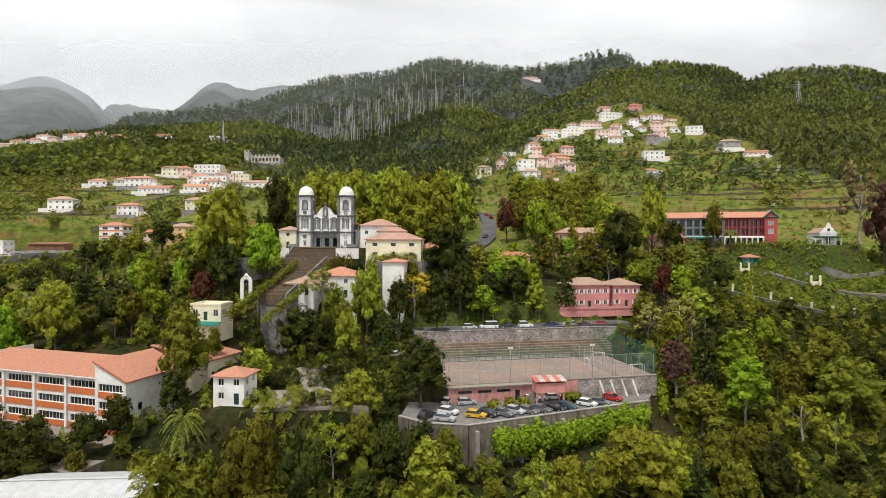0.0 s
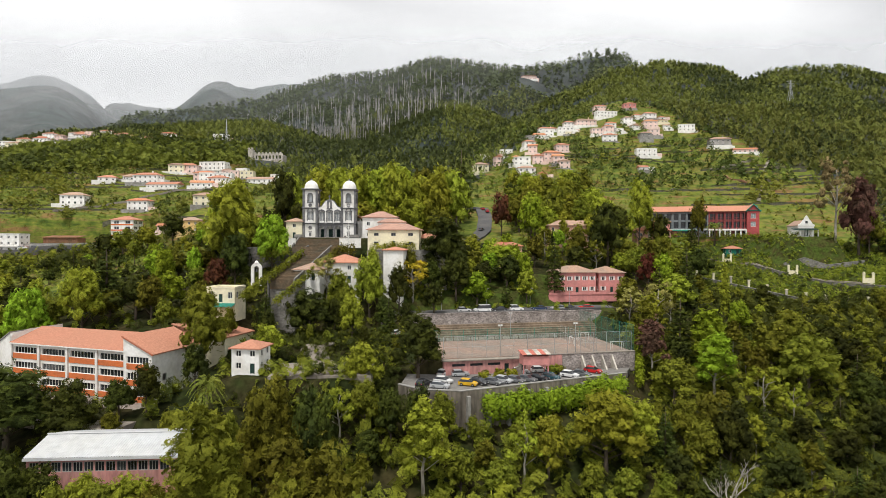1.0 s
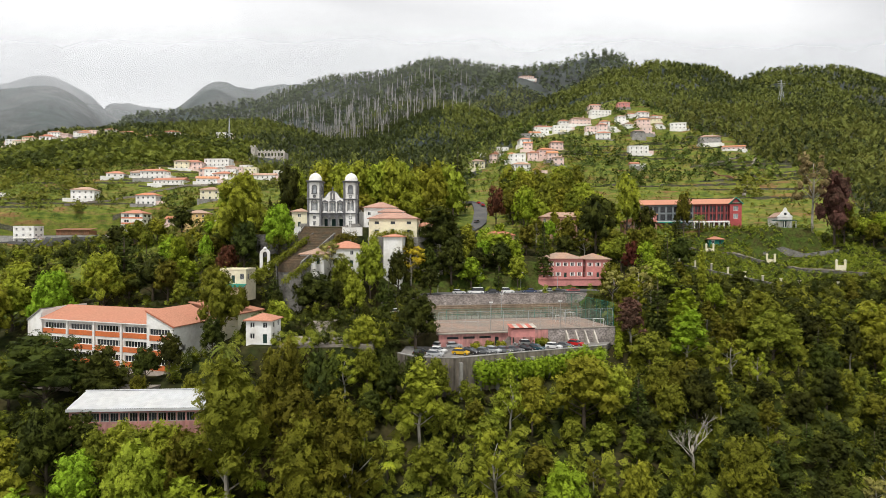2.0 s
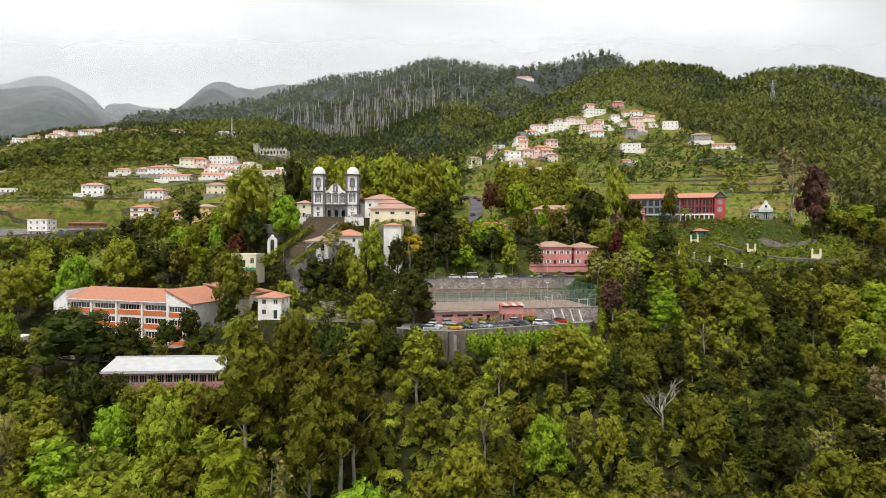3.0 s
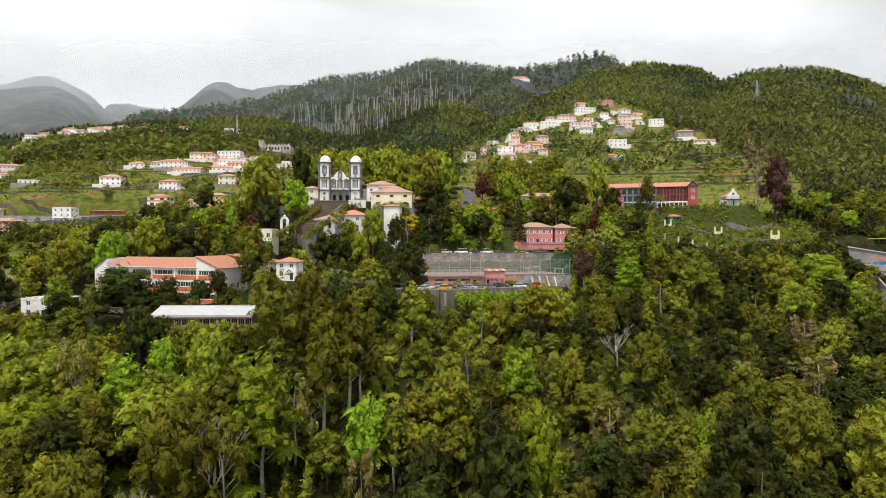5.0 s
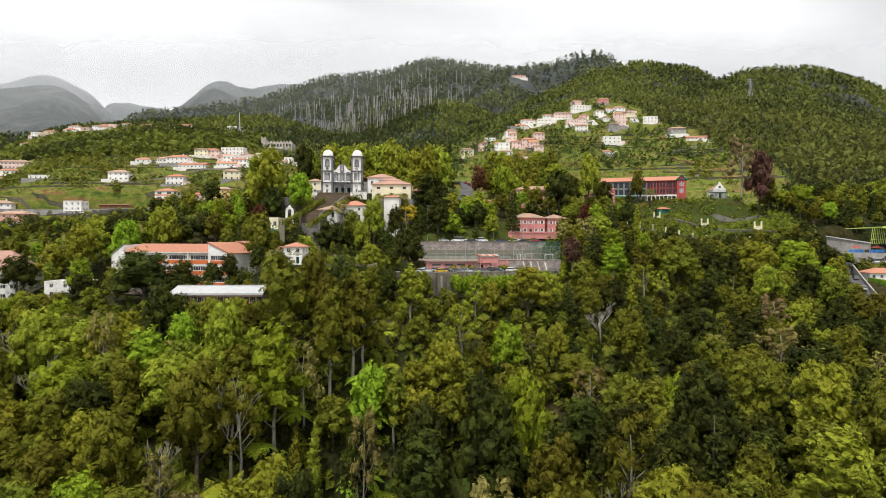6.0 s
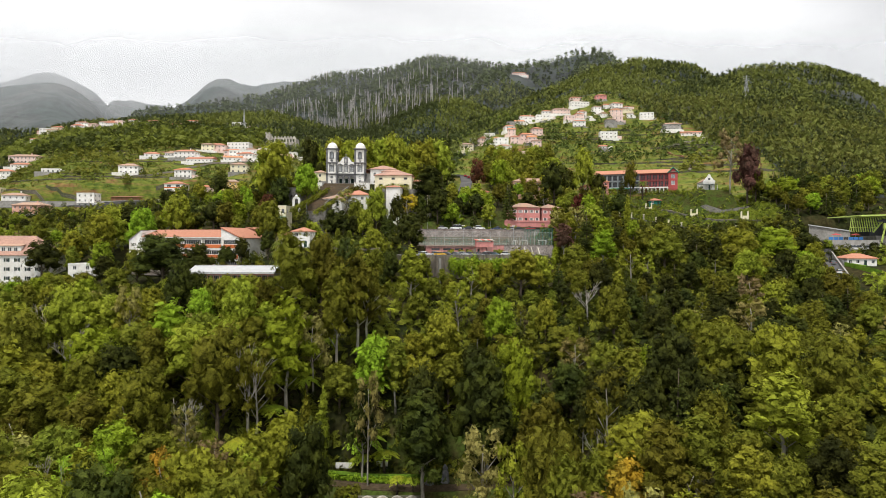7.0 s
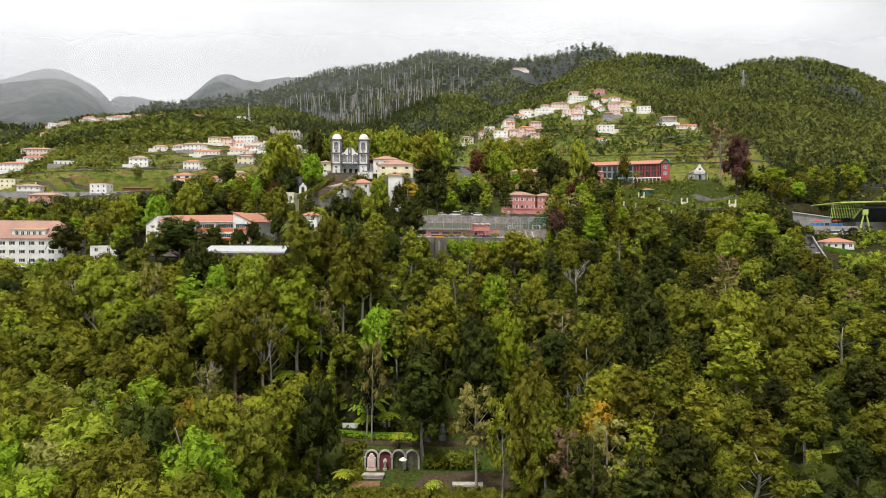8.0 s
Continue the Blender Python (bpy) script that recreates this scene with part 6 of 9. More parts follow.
# ---- the school ----
def school():
    ob = thing("school", pose(-61.5, 109, SCHOOL_Z, 0, 0, -17), "white and orange school block with strip windows and tiled roofs", "school")
    # main wing, its front at y = 1.2
    st, n, x0, x1 = 3.55, 4, -42.5, -7.7
    bay = (x1 - x0) / n
    holes = []
    for s in range(3):
        for k in range(n):
            holes.append((k * bay + 0.75, (k + 1) * bay - 0.35, s * st + 1.45, s * st + 2.95))
    front = part("front_wall", welded(to_mesh("front_wall", Geo().wall((x0, 1.2), (x1, 1.2), -3, 10.8, holes, 0.35), [WHITE])), [], ob)
    body = Geo().wall((x1, 1.2), (x1, 14), -3, 10.8).wall((x1, 14), (x0, 14), -3, 10.8)
    part("end_wall", body, [WHITE], ob)
    part("end_wall", Geo().add([(x0, 14, -3), (x0, 1.2, -3), (x0, 1.2, 12.6), (x0, 5, 13.6), (x0, 14, 13.6)], [(0, 1, 2, 3, 4)]).add([(x0 - 0.4, 1.0, 10.8), (x0 + 0.0, 1.0, 10.8), (x0, 1.0, 12.9), (x0 - 0.4, 1.0, 12.9)], [(0, 1, 2, 3)]).box(x0 - 0.4, 1.0, -3, x0 - 0.01, 14, 12.6), [WHITE], ob)
    for k in range(n + 1):
        part("pier", Geo().box(x0 + k * bay - 0.3, 0.75, -3, x0 + k * bay + 0.3, 1.19, 10.7), [WHITE], front)
    for s in range(3):
        for k in range(n):
            a, b = x0 + k * bay + 0.3, x0 + (k + 1) * bay - 0.3
            part("panel", Geo().box(a, 1.08, s * st + 0.15, b, 1.195, s * st + 1.4), [ORANGE], front)
            w = b - a - 0.5
            part("window", window_mesh(bay - 1.1, 1.5, WHITE, 7), [], front, at=pose(x0 + k * bay + 0.2 + bay / 2, 1.42, s * st + 1.45))
    part("roof", Geo().prism([(x0 - 0.2, 0.5), (x1 + 0.1, 0.5), (x1 + 0.1, 8.6), (x0 - 0.2, 8.6)], [10.8, 10.8, 13.5, 13.5], [11.05, 11.05, 13.8, 13.8]).prism([(x0 - 0.2, 8.6), (x1 + 0.1, 8.6), (x1 + 0.1, 15), (x0 - 0.2, 15)], [13.5, 13.5, 11.2, 11.2], [13.8, 13.8, 11.45, 11.45]), [ROOF_NEW], ob)
    part("gutter", Geo().box(x0, 0.38, 10.78, x1, 0.5, 11.0), [WHITE], ob)
    # end wing with its one-way sloping roof
    w0, w1 = -7.7, 0.0
    hs = [(0.9, 6.8, s * st + 1.45, s * st + 2.95) for s in range(3)]
    g = Geo().wall((w0, 0), (w1, 0), -3, 10.4, hs, 0.35)
    g.add([(w0, 0, 10.4), (w1, 0, 10.4), (w1, 0, 10.7), (w0, 0, 14.2)], [(0, 1, 2, 3)])
    wing = part("wing_wall", g, [WHITE], ob)
    part("side_wall", Geo().wall((w1, 0), (w1, 14.5), -3, 10.7, [(3, 4.2, 4.5, 6), (9, 10.2, 4.5, 6)], 0.3).wall((w1, 14.5), (w0, 14.5), -3, 10.5).add([(w0, 14.5, 10.5), (w0, 0, 10.5), (w0, 0, 14.2), (w0, 14.5, 14.2)], [(0, 1, 2, 3)]), [WHITE], ob)
    for s in range(3):
        part("window", window_mesh(5.9, 1.5, WHITE, 6), [], wing, at=pose(w0 + 3.85, 0.2, s * st + 1.45))
        part("panel", Geo().box(w0 + 0.9, -0.1, s * st + 0.15, w1 - 0.9, -0.004, s * st + 1.4), [ORANGE], wing)
    part("wing_roof", Geo().prism([(w0 - 0.2, -0.15), (w1 + 0.4, -0.15), (w1 + 0.4, 14.9), (w0 - 0.2, 14.9)], [14.2, 10.6, 10.6, 14.2], [14.45, 10.85, 10.85, 14.45]), [ROOF_NEW], ob)
    part("verge", Geo().prism([(w0 - 0.25, -0.3), (w1 + 0.5, -0.3), (w1 + 0.5, -0.152), (w0 - 0.25, -0.152)], [14.15, 10.5, 10.5, 14.15], [14.5, 10.9, 10.9, 14.5]), [ROOF], ob)
    # rear wing
    part("rear_wall", Geo().box(-9, 16, -3, 6, 27, 12.2), [CREAM], ob)
    part("rear_roof", Geo().prism([(-9.3, 15.6), (6.4, 15.6), (6.4, 27.3), (-9.3, 27.3)], [14.6, 12.0, 12.0, 14.6], [14.9, 12.3, 12.3, 14.9]).add([(-9, 16, 12.2), (6, 16, 12.2), (-9, 16, 14.7)], [(0, 1, 2)]), [ROOF_NEW], ob)
    part("flat_wing", Geo().prism([(x0 - 9, 4), (x0 - 0.42, 1.0), (x0 - 0.42, 14), (x0 - 9, 17)], -3, [9.6, 13.2, 13.2, 9.6]), [WHITE], ob)
    part("flat_roof", Geo().prism([(x0 - 9.2, 3.8), (x0 - 0.42, 0.8), (x0 - 0.42, 14.2), (x0 - 9.2, 17.2)], [9.6, 13.2, 13.2, 9.6], [9.9, 13.5, 13.5, 9.9]), [GREY], ob)
    return ob


school()
whole("school_yard", Geo().box(-30, -16, -1.5, 6, 0.7, 0.02), [PAVED], pose(-61.5, 109, SCHOOL_Z, 0, 0, -17), "grey paved yard in front of the school", "yard", kind="structure")

# ---- long shed with a corrugated roof ----
shed = thing("workshop", pose(-53.5, 84, 15.5, 0, 0, 4) @ Matrix.Diagonal((0.76, 0.92, 1, 1)), "long workshop with a white corrugated roof and pink base", "workshop")
g = Geo()
n = 60
for k in range(n):
    a, b = -16 + 32 * k / n, -16 + 32 * (k + 1) / n
    m = (a + b) / 2
    g.prism([(a, -7.2), (m, -7.2), (m, 0), (a, 0)], [7.3, 7.42, 9.02, 8.9], [7.36, 7.48, 9.08, 8.96])
    g.prism([(m, -7.2), (b, -7.2), (b, 0), (m, 0)], [7.42, 7.3, 8.9, 9.02], [7.48, 7.36, 8.96, 9.08])
    g.prism([(a, 0), (m, 0), (m, 7.2), (a, 7.2)], [8.9, 9.02, 7.42, 7.3], [8.96, 9.08, 7.48, 7.36])
    g.prism([(m, 0), (b, 0), (b, 7.2), (m, 7.2)], [9.02, 8.9, 7.3, 7.42], [9.08, 8.96, 7.36, 7.48])
part("roof", g, [METAL_ROOF], shed)
part("ridge_cap", Geo().box(-16.1, -0.25, 9.06, 16.1, 0.25, 9.14), [METAL_ROOF], shed)
part("fascia", Geo().box(-16, -7.25, 6.9, 16, -7.1, 7.32), [METAL_ROOF], shed)
holes = [(0.6 + 2.2 * k, 2.5 + 2.2 * k, 4.9, 6.5) for k in range(14)]
part("front_wall", Geo().wall((-15.6, -6.7), (15.6, -6.7), -5, 7.2, holes, 0.2), [DIRTY_PINK], shed)
for h in holes:
    part("window", window_mesh(1.9, 1.6, GREY, 2), [], shed, at=pose(-15.6 + (h[0] + h[1]) / 2, -6.6, 4.9))
part("end_wall", Geo().wall((15.6, -6.7), (15.6, 6.7), -5, 7.2).add([(15.6, -6.7, 7.2), (15.6, 6.7, 7.2), (15.6, 0, 8.8)], [(0, 1, 2)]), [STAINED], shed)
part("end_wall", Geo().wall((-15.6, 6.7), (-15.6, -6.7), -5, 7.2).add([(-15.6, 6.7, 7.2), (-15.6, -6.7, 7.2), (-15.6, 0, 8.8)], [(0, 1, 2)]), [WHITE], shed)

house(-39.6, 107.5, 29.8, -6, 6.0, 5.6, 2, WHITE, ROOF_NEW, "hip", "small white house with green doors and an orange roof", storey=2.55, every=2.3, group="town houses", shutters=None, deep=7)
whole("lower_yard", Geo().box(-7, -5, -2, 14, 8, 0), [PAVED], pose(-28, 108, 29.7, 0, 0, 4), "brown paved yard beside the white house", "yard", kind="structure")
# cream pavilion with a green awning under the trees
pav = house(-56.4, 137.5, 41.4, -5, 7.6, 6.4, 1, CREAM, ROOF_OLD, "flat", "cream pavilion with a green awning under the trees", every=2.4, group="town houses", win=(1.2, 1.7), storey=3.6)
part("awning", Geo().prism([(-2.0, -5.4), (4.0, -5.4), (4.0, -3.22), (-2.0, -3.22)], [-1.0, -1.0, -0.3, -0.3], [-0.92, -0.92, -0.22, -0.22]), [TEAL], pav)
# the white bell gable beside the long steps
bell = thing("bell_gable", pose(-55, 157.5, 45.6, 0, 0, 5) @ Matrix.Scale(0.85, 4), "small white bell gable with an arched opening", "bell gable")
part("pier", Geo().box(-1.9, -0.4, -2, -0.8, 0.4, 4.2), [WHITE], bell)
part("pier", Geo().box(0.8, -0.4, -2, 1.9, 0.4, 4.2), [WHITE], bell)
part("arch", Geo().arch(0, -0.4, 0.4, 4.2, 0.8, 1.1), [WHITE], bell)
part("finial", Geo().lathe(0, 0, [(0.7, 6.0), (0.75, 6.2), (0.5, 6.6), (0.1, 6.9)], 10), [WHITE], bell)
part("bell", Geo().lathe(0, 0, [(0.5, 3.0), (0.36, 3.3), (0.25, 3.8), (0.05, 3.95)], 10), [DARK_STEEL], bell)
# statue on the terrace left of the church
whole("statue", Geo().lathe(0, 0, [(0.9, 0), (0.9, 1.2), (0.6, 1.3), (0.45, 2.2), (0.5, 2.9), (0.3, 3.5), (0.12, 3.6), (0.2, 3.9), (0.05, 4.15)], 10), [GREY], pose(-57, 170, 55.2), "grey stone statue on a round pedestal", "statue")
line_wall("terrace_wall", [(-66, 168), (-54, 169.5), (-48, 170)], [48, 49, 50], [55.2, 55.4, 55.4], 0.6, STONE, "mossy stone terrace wall beside the church steps")
line_wall("terrace_wall", [(-23, 166.6), (-6, 165.6), (0, 171)], [42, 42, 44], [54.6, 54.6, 54.8], 0.7, STONE, "dark stone terrace wall below the parish house")
pole = thing("flagpole", pose(-29.5, 170, 52.5), "tall white flagpole on the terrace", "flagpole")
part("pole", Geo().tube([(0, 0, 0), (0, 0, 14)], [0.12, 0.06], 8), [LINE], pole)
part("ball", Geo().lathe(0, 0, [(0.02, 13.95), (0.14, 14.1), (0.02, 14.25)], 8), [LINE], pole)

# ---- pink house above the road ----
house(44, 176, 40.6, 10, 13, 9, 2, PINK, ROOF_OLD, "hip", "pink two-storey house with white window frames above the road", storey=3.4, every=2.6, group="town houses", shutters=WHITE)
house(56, 178.5, 40.6, 10, 9, 9, 2, PINK, ROOF_OLD, "hip", "pink wing with white window frames above the road", storey=3.3, every=2.8, group="town houses", shutters=WHITE)
whole("front_terrace", Geo().box(-15, -7, -2, 13, -4.6, 0.3).box(-15, -7.2, 0.3, 13, -7.0, 1.0), [PINK], pose(48, 175, 40.4, 0, 0, 10), "low pink terrace wall before the pink house", "terrace", kind="structure")
house(23.5, 192, 53.0, 6, 11, 6, 1, PEACH, ROOF, "hip", "low peach gatehouse with a tiled roof under the trees", group="town houses", every=3, storey=2.8)
house(55, 226, 57.0, 4, 21, 10, 2, PEACH, ROOF_OLD, "hip", "peach villa half hidden behind tall trees", group="town houses", every=3, storey=3.6, win=(1.1, 2.0))
house(91, 232, 56.0, -6, 14, 9, 2, PEACH, ROOF, "hip", "pink garden house below the hotel", group="town houses", every=3, storey=3.2)


# ---- the hotel on the hillside ----
def hotel():
    ob = thing("hotel", pose(121, 247, 60.0, 0, 0, -17), "long red and grey hotel with deep balconies and a tiled roof", "hotel")
    st = 3.7
    for nm, xa, xb, wall, post in (("west_wing", -23, 1, SLATE_PAINT, DARK_STEEL), ("east_wing", 1, 21, DARK_RED, DARK_RED)):
        n = int((xb - xa) / 3.0)
        bay = (xb - xa) / n
        holes = [(k * bay + 0.45, (k + 1) * bay - 0.45, s * st + 0.35, s * st + 3.2) for s in (1, 2) for k in range(n)]
        holes += [(k * bay + 0.7, (k + 1) * bay - 0.7, 0.3, 2.8) for k in range(n)]
        w = part(nm, welded(to_mesh(nm, Geo().wall((xa, -5), (xb, -5), -4, 3 * st + 0.3, holes, 1.3), [wall])), [], ob)
        for h in holes:
            part("window", window_mesh(h[1] - h[0], h[3] - h[2], WHITE if h[2] < 1 else post, 2), [], w, at=pose(xa + (h[0] + h[1]) / 2, -3.8, h[2]))
            if h[2] > 1:
                part("balcony_rail", Geo().box(xa + h[0], -4.98, h[2] + 0.9, xa + h[1], -4.9, h[2] + 1.0).box(xa + h[0], -4.97, h[2], xa + h[1], -4.93, h[2] + 0.12), [post], w)
        part("base_course", Geo().box(xa, -5.25, 3.35, xb, -5.0, 3.65), [WHITE], w)
    part("end_wall", Geo().wall((21, -5), (21, 5), -4, 11.4, [(4, 6, 5, 8)], 0.3).add([(21, -5, 11.4), (21, 5, 11.4), (21, 0, 13.8)], [(0, 1, 2)]), [RED], ob)
    part("gable_trim", Geo().tube([(21.3, -5.6, 11.2), (21.3, 0, 14.2), (21.3, 5.6, 11.2)], [0.3, 0.3, 0.3], 4), [TEAL], ob)
    part("back_wall", Geo().wall((21, 5), (-23, 5), -4, 11.4).wall((-23, 5), (-23, -5), -4, 11.4), [GREY], ob)
    part("roof", roof_geo(44, 10, 11.4, "gable", 0.6, 2.6), [ROOF_NEW], ob, at=pose(-1, 0, 0))
    cross = part("gable_wing", Geo().wall((16.4, -6.4), (21.2, -6.4), -4, 11.6, [(1.4, 3.4, 8.2, 10.4), (1.4, 3.4, 4.6, 6.8)], 0.3).wall((21.2, -6.4), (21.2, 5), -4, 11.6).wall((16.4, 5), (16.4, -6.4), -4, 11.6).add([(16.4, -6.4, 11.6), (21.2, -6.4, 11.6), (18.8, -6.4, 13.9)], [(0, 1, 2)]), [RED], ob, "red rendered end wing with a turquoise gable")
    for z in (4.6, 8.2):
        part("window", window_mesh(2.0, 2.2, WHITE, 1, PALE_GLASS), [], cross, at=pose(18.8, -6.2, z))
    part("gable_board", Geo().tube([(15.8, -6.7, 11.2), (18.8, -6.7, 14.3), (21.8, -6.7, 11.2)], [0.32, 0.32, 0.32], 4).tube([(16.2, -6.62, 11.7), (21.4, -6.62, 11.7)], [0.22, 0.22], 4), [TEAL], cross)
    part("wing_roof", Geo().prism([(15.9, -6.8), (18.8, -6.8), (18.8, 0), (15.9, 0)], [11.5, 14.3, 14.3, 11.5], [11.7, 14.5, 14.5, 11.7]).prism([(18.8, -6.8), (21.7, -6.8), (21.7, 0), (18.8, 0)], [14.3, 11.5, 11.5, 14.3], [14.5, 11.7, 11.7, 14.5]), [ROOF_NEW], cross)
    arcade = part("ground_arcade", Geo().box(1, -6.6, 2.9, 16.4, -5.02, 3.3), [WHITE], ob, "white arcade along the ground floor")
    for k in range(8):
        part("column", Geo().box(1.1 + 2.1 * k, -6.5, 0, 1.6 + 2.1 * k, -6.0, 2.9), [WHITE], arcade)
    for k in range(10):
        part("balcony_post", Geo().box(1.2 + 1.6 * k, -5.2, 3.7, 1.4 + 1.6 * k, -5.0, 11.3), [RED], ob)
    part("pink_base", Geo().wall((-23.2, -5.6), (-12, -5.6), -4, 3.2, [(1.5 + 3 * k, 2.9 + 3 * k, 0.6, 2.4) for k in range(3)], 0.4).box(-23.2, -5.15, -4, -12, -5.05, 3.2), [PINK], ob)
    part("awning", Geo().prism([(-12, -8), (-4, -8), (-4, -5.3), (-20, -5.3)], [2.6, 2.6, 3.3, 3.3], [2.7, 2.7, 3.4, 3.4]), [TEAL], ob)
    part("terrace", Geo().box(-22, -9, -3, 20, -5.3, 0), [PAVED], ob)


hotel()
house(99, 244, 60.5, -10, 8, 7, 2, PINK, ROOF, "hip", "pink wing attached to the hotel", group="town houses", every=3, storey=3.0)
kiosk = house(124, 228, float(land(124, 226)) + 0.2, -10, 6, 5, 1, TEAL, ROOF_NEW, "hip", "small green kiosk with a red roof in the hotel garden", group="town houses", every=2.4, storey=2.6)
# ---- white chapel in the garden ----
chapel = thing("chapel", pose(149.5, 221, 60.2, 0, 0, -6), "small white chapel with a stepped gable and green porch", "chapel")
part("body", Geo().wall((-3, -3), (3, -3), -2, 4.2, [(2.3, 3.7, 0.02, 2.6)], 0.3).wall((3, -3), (3, 6), -2, 4.2, [(3, 4, 1.6, 3)], 0.3).wall((3, 6), (-3, 6), -2, 4.2).wall((-3, 6), (-3, -3), -2, 4.2), [WHITE], chapel)
g = Geo()
pts = [(-3.2, 4.2), (3.2, 4.2), (3.0, 4.8), (2.2, 5.2), (1.6, 6.3), (0.9, 6.9), (0.6, 7.9), (0, 8.5), (-0.6, 7.9), (-0.9, 6.9), (-1.6, 6.3), (-2.2, 5.2), (-3.0, 4.8)]
n = len(pts)
g.add([(x, -3.2, z) for x, z in pts] + [(x, -2.8, z) for x, z in pts], [tuple(range(n)), tuple(range(2 * n - 1, n - 1, -1))] + [(i, n + i, n + (i + 1) % n, (i + 1) % n) for i in range(n)])
part("gable", g, [WHITE], chapel)
part("oculus", Geo().box(-0.5, -3.26, 5.2, 0.5, -3.21, 6.2), [GLASS], chapel)
part("door", Geo().box(-0.7, -2.8, 0, 0.7, -2.72, 2.6), [SHUTTER], chapel)
part("roof", roof_geo(6, 8.6, 4.2, "gable", 0.3, 2.2), [ROOF_OLD], chapel, at=pose(0, 1.8, 0))
porch = part("porch", Geo().prism([(-6, -5.4), (3.6, -5.4), (3.6, -3.25), (-6, -3.25)], [2.5, 2.5, 3.1, 3.1], [2.62, 2.62, 3.22, 3.22]), [SHUTTER], chapel)
for x in (-5.8, -3.4, -1.2, 1.2, 3.4):
    part("post", Geo().box(x - 0.1, -5.3, -0.5, x + 0.1, -5.1, 2.52), [LINE], porch)


def portal(x, y, z, turn):
    ob = thing("garden_portal", pose(x, y, z, 0, 0, turn) @ Matrix.Scale(0.82, 4), "cream garden gateway with two square pillars", "gateway", "garden gateways")
    for s in (-1.7, 1.7):
        p = part("pillar", Geo().box(s - 0.4, -0.4, -3.5, s + 0.4, 0.4, 3.2), [CREAM], ob)
        part("cap", Geo().box(s - 0.55, -0.55, 3.2, s + 0.55, 0.55, 3.45).lathe(s, 0, [(0.3, 3.45), (0.32, 3.7), (0.05, 3.95)], 8), [CREAM], p)
    part("parapet", Geo().box(-1.3, -0.25, -3.5, 1.3, 0.25, 1.0).box(-1.5, -0.35, 1.0, 1.5, 0.35, 1.2), [CREAM], ob)


portal(117.5, 219, 49.9, -20)
portal(134.9, 203.6, 45.9, -20)
portal(152.5, 188.5, float(land(152.5, 188.5)) + 1.4, -20)
line_wall("garden_wall", [(98, 226), (107, 223), (115, 221), (125, 212.5), (134, 205), (142, 195), (150, 186), (160, 178)], [float(land(x, y)) - 2.5 for x, y in ((98, 226), (107, 223), (115, 221), (125, 212.5), (134, 205), (142, 195), (150, 186), (160, 178))], [float(land(x, y)) + 1.1 for x, y in ((98, 226), (107, 223), (115, 221), (125, 212.5), (134, 205), (142, 195), (150, 186), (160, 178))], 0.7, STONE, "long stone retaining wall across the garden", PAVED)
ribbon("garden_path", [(98, 229), (117, 223.5), (136, 207.5), (153, 188)], 3.2, PAVED, "pale garden path above the stone wall", "path")
line_wall("garden_wall", [(137, 213), (144, 211), (152, 209), (164, 206)], [float(land(x, y)) - 2 for x, y in ((137, 213), (144, 211), (152, 209), (164, 206))], [float(land(x, y)) + 1.6 for x, y in ((137, 213), (144, 211), (152, 209), (164, 206))], 0.8, STONE, "rough grey stone wall below the chapel lawn", STONE)
line_wall("garden_wall", [(88, 200), (100, 193), (112, 186), (126, 178), (140, 170)], [float(land(x, y)) - 2 for x, y in ((88, 200), (100, 193), (112, 186), (126, 178), (140, 170))], [float(land(x, y)) + 1.0 for x, y in ((88, 200), (100, 193), (112, 186), (126, 178), (140, 170))], 0.6, STONE, "low stone wall of a garden terrace", GREY)
for k in range(11):
    x, y = 90 + 4.9 * k, 199.5 - 2.9 * k
    p = thing("terrace_pillar", pose(x, y, float(land(x, y)) + 1.0), "small cream terrace pillar among the shrubs", "pillar", "terrace pillars")
    part("shaft", Geo().box(-0.28, -0.28, -1.2, 0.28, 0.28, 2.2), [CREAM if k % 3 else RUIN], p)
    part("cap", Geo().box(-0.4, -0.4, 2.2, 0.4, 0.4, 2.4), [CREAM], p)
# ---- ruin, mast and pylon ----
ruin = thing("stone_ruin", pose(-148, 464, float(land(-148, 462)) - 0.3, 0, 0, -4), "roofless pale stone ruin with a row of empty windows", "ruin")
holes = [(1.5 + 2.9 * k, 3.1 + 2.9 * k, 2.6, 5.4) for k in range(9)]
part("front_wall", Geo().wall((-14, 0), (14, 0), -3, 7.0, holes, 0.7).wall((14, 0.7), (-14, 0.7), -3, 7.0, [(28 - b, 28 - a, c, d) for a, b, c, d in holes], 0.1), [RUIN], ruin)
for k in range(9):
    part("merlon", Geo().box(-13.5 + 3.1 * k, 0, 7.0, -12.2 + 3.1 * k, 0.7, 8.2), [RUIN], ruin)
part("tower", Geo().box(-15.5, -1.5, -3, -11.5, 3.5, 10.5).box(-15.7, -1.7, 10.5, -14.3, -0.3, 11.8).box(-12.7, -1.7, 10.5, -11.3, -0.3, 11.8), [RUIN], ruin)
part("side_wall", Geo().box(13.3, 0.7, -3, 14, 9, 6), [RUIN], ruin)


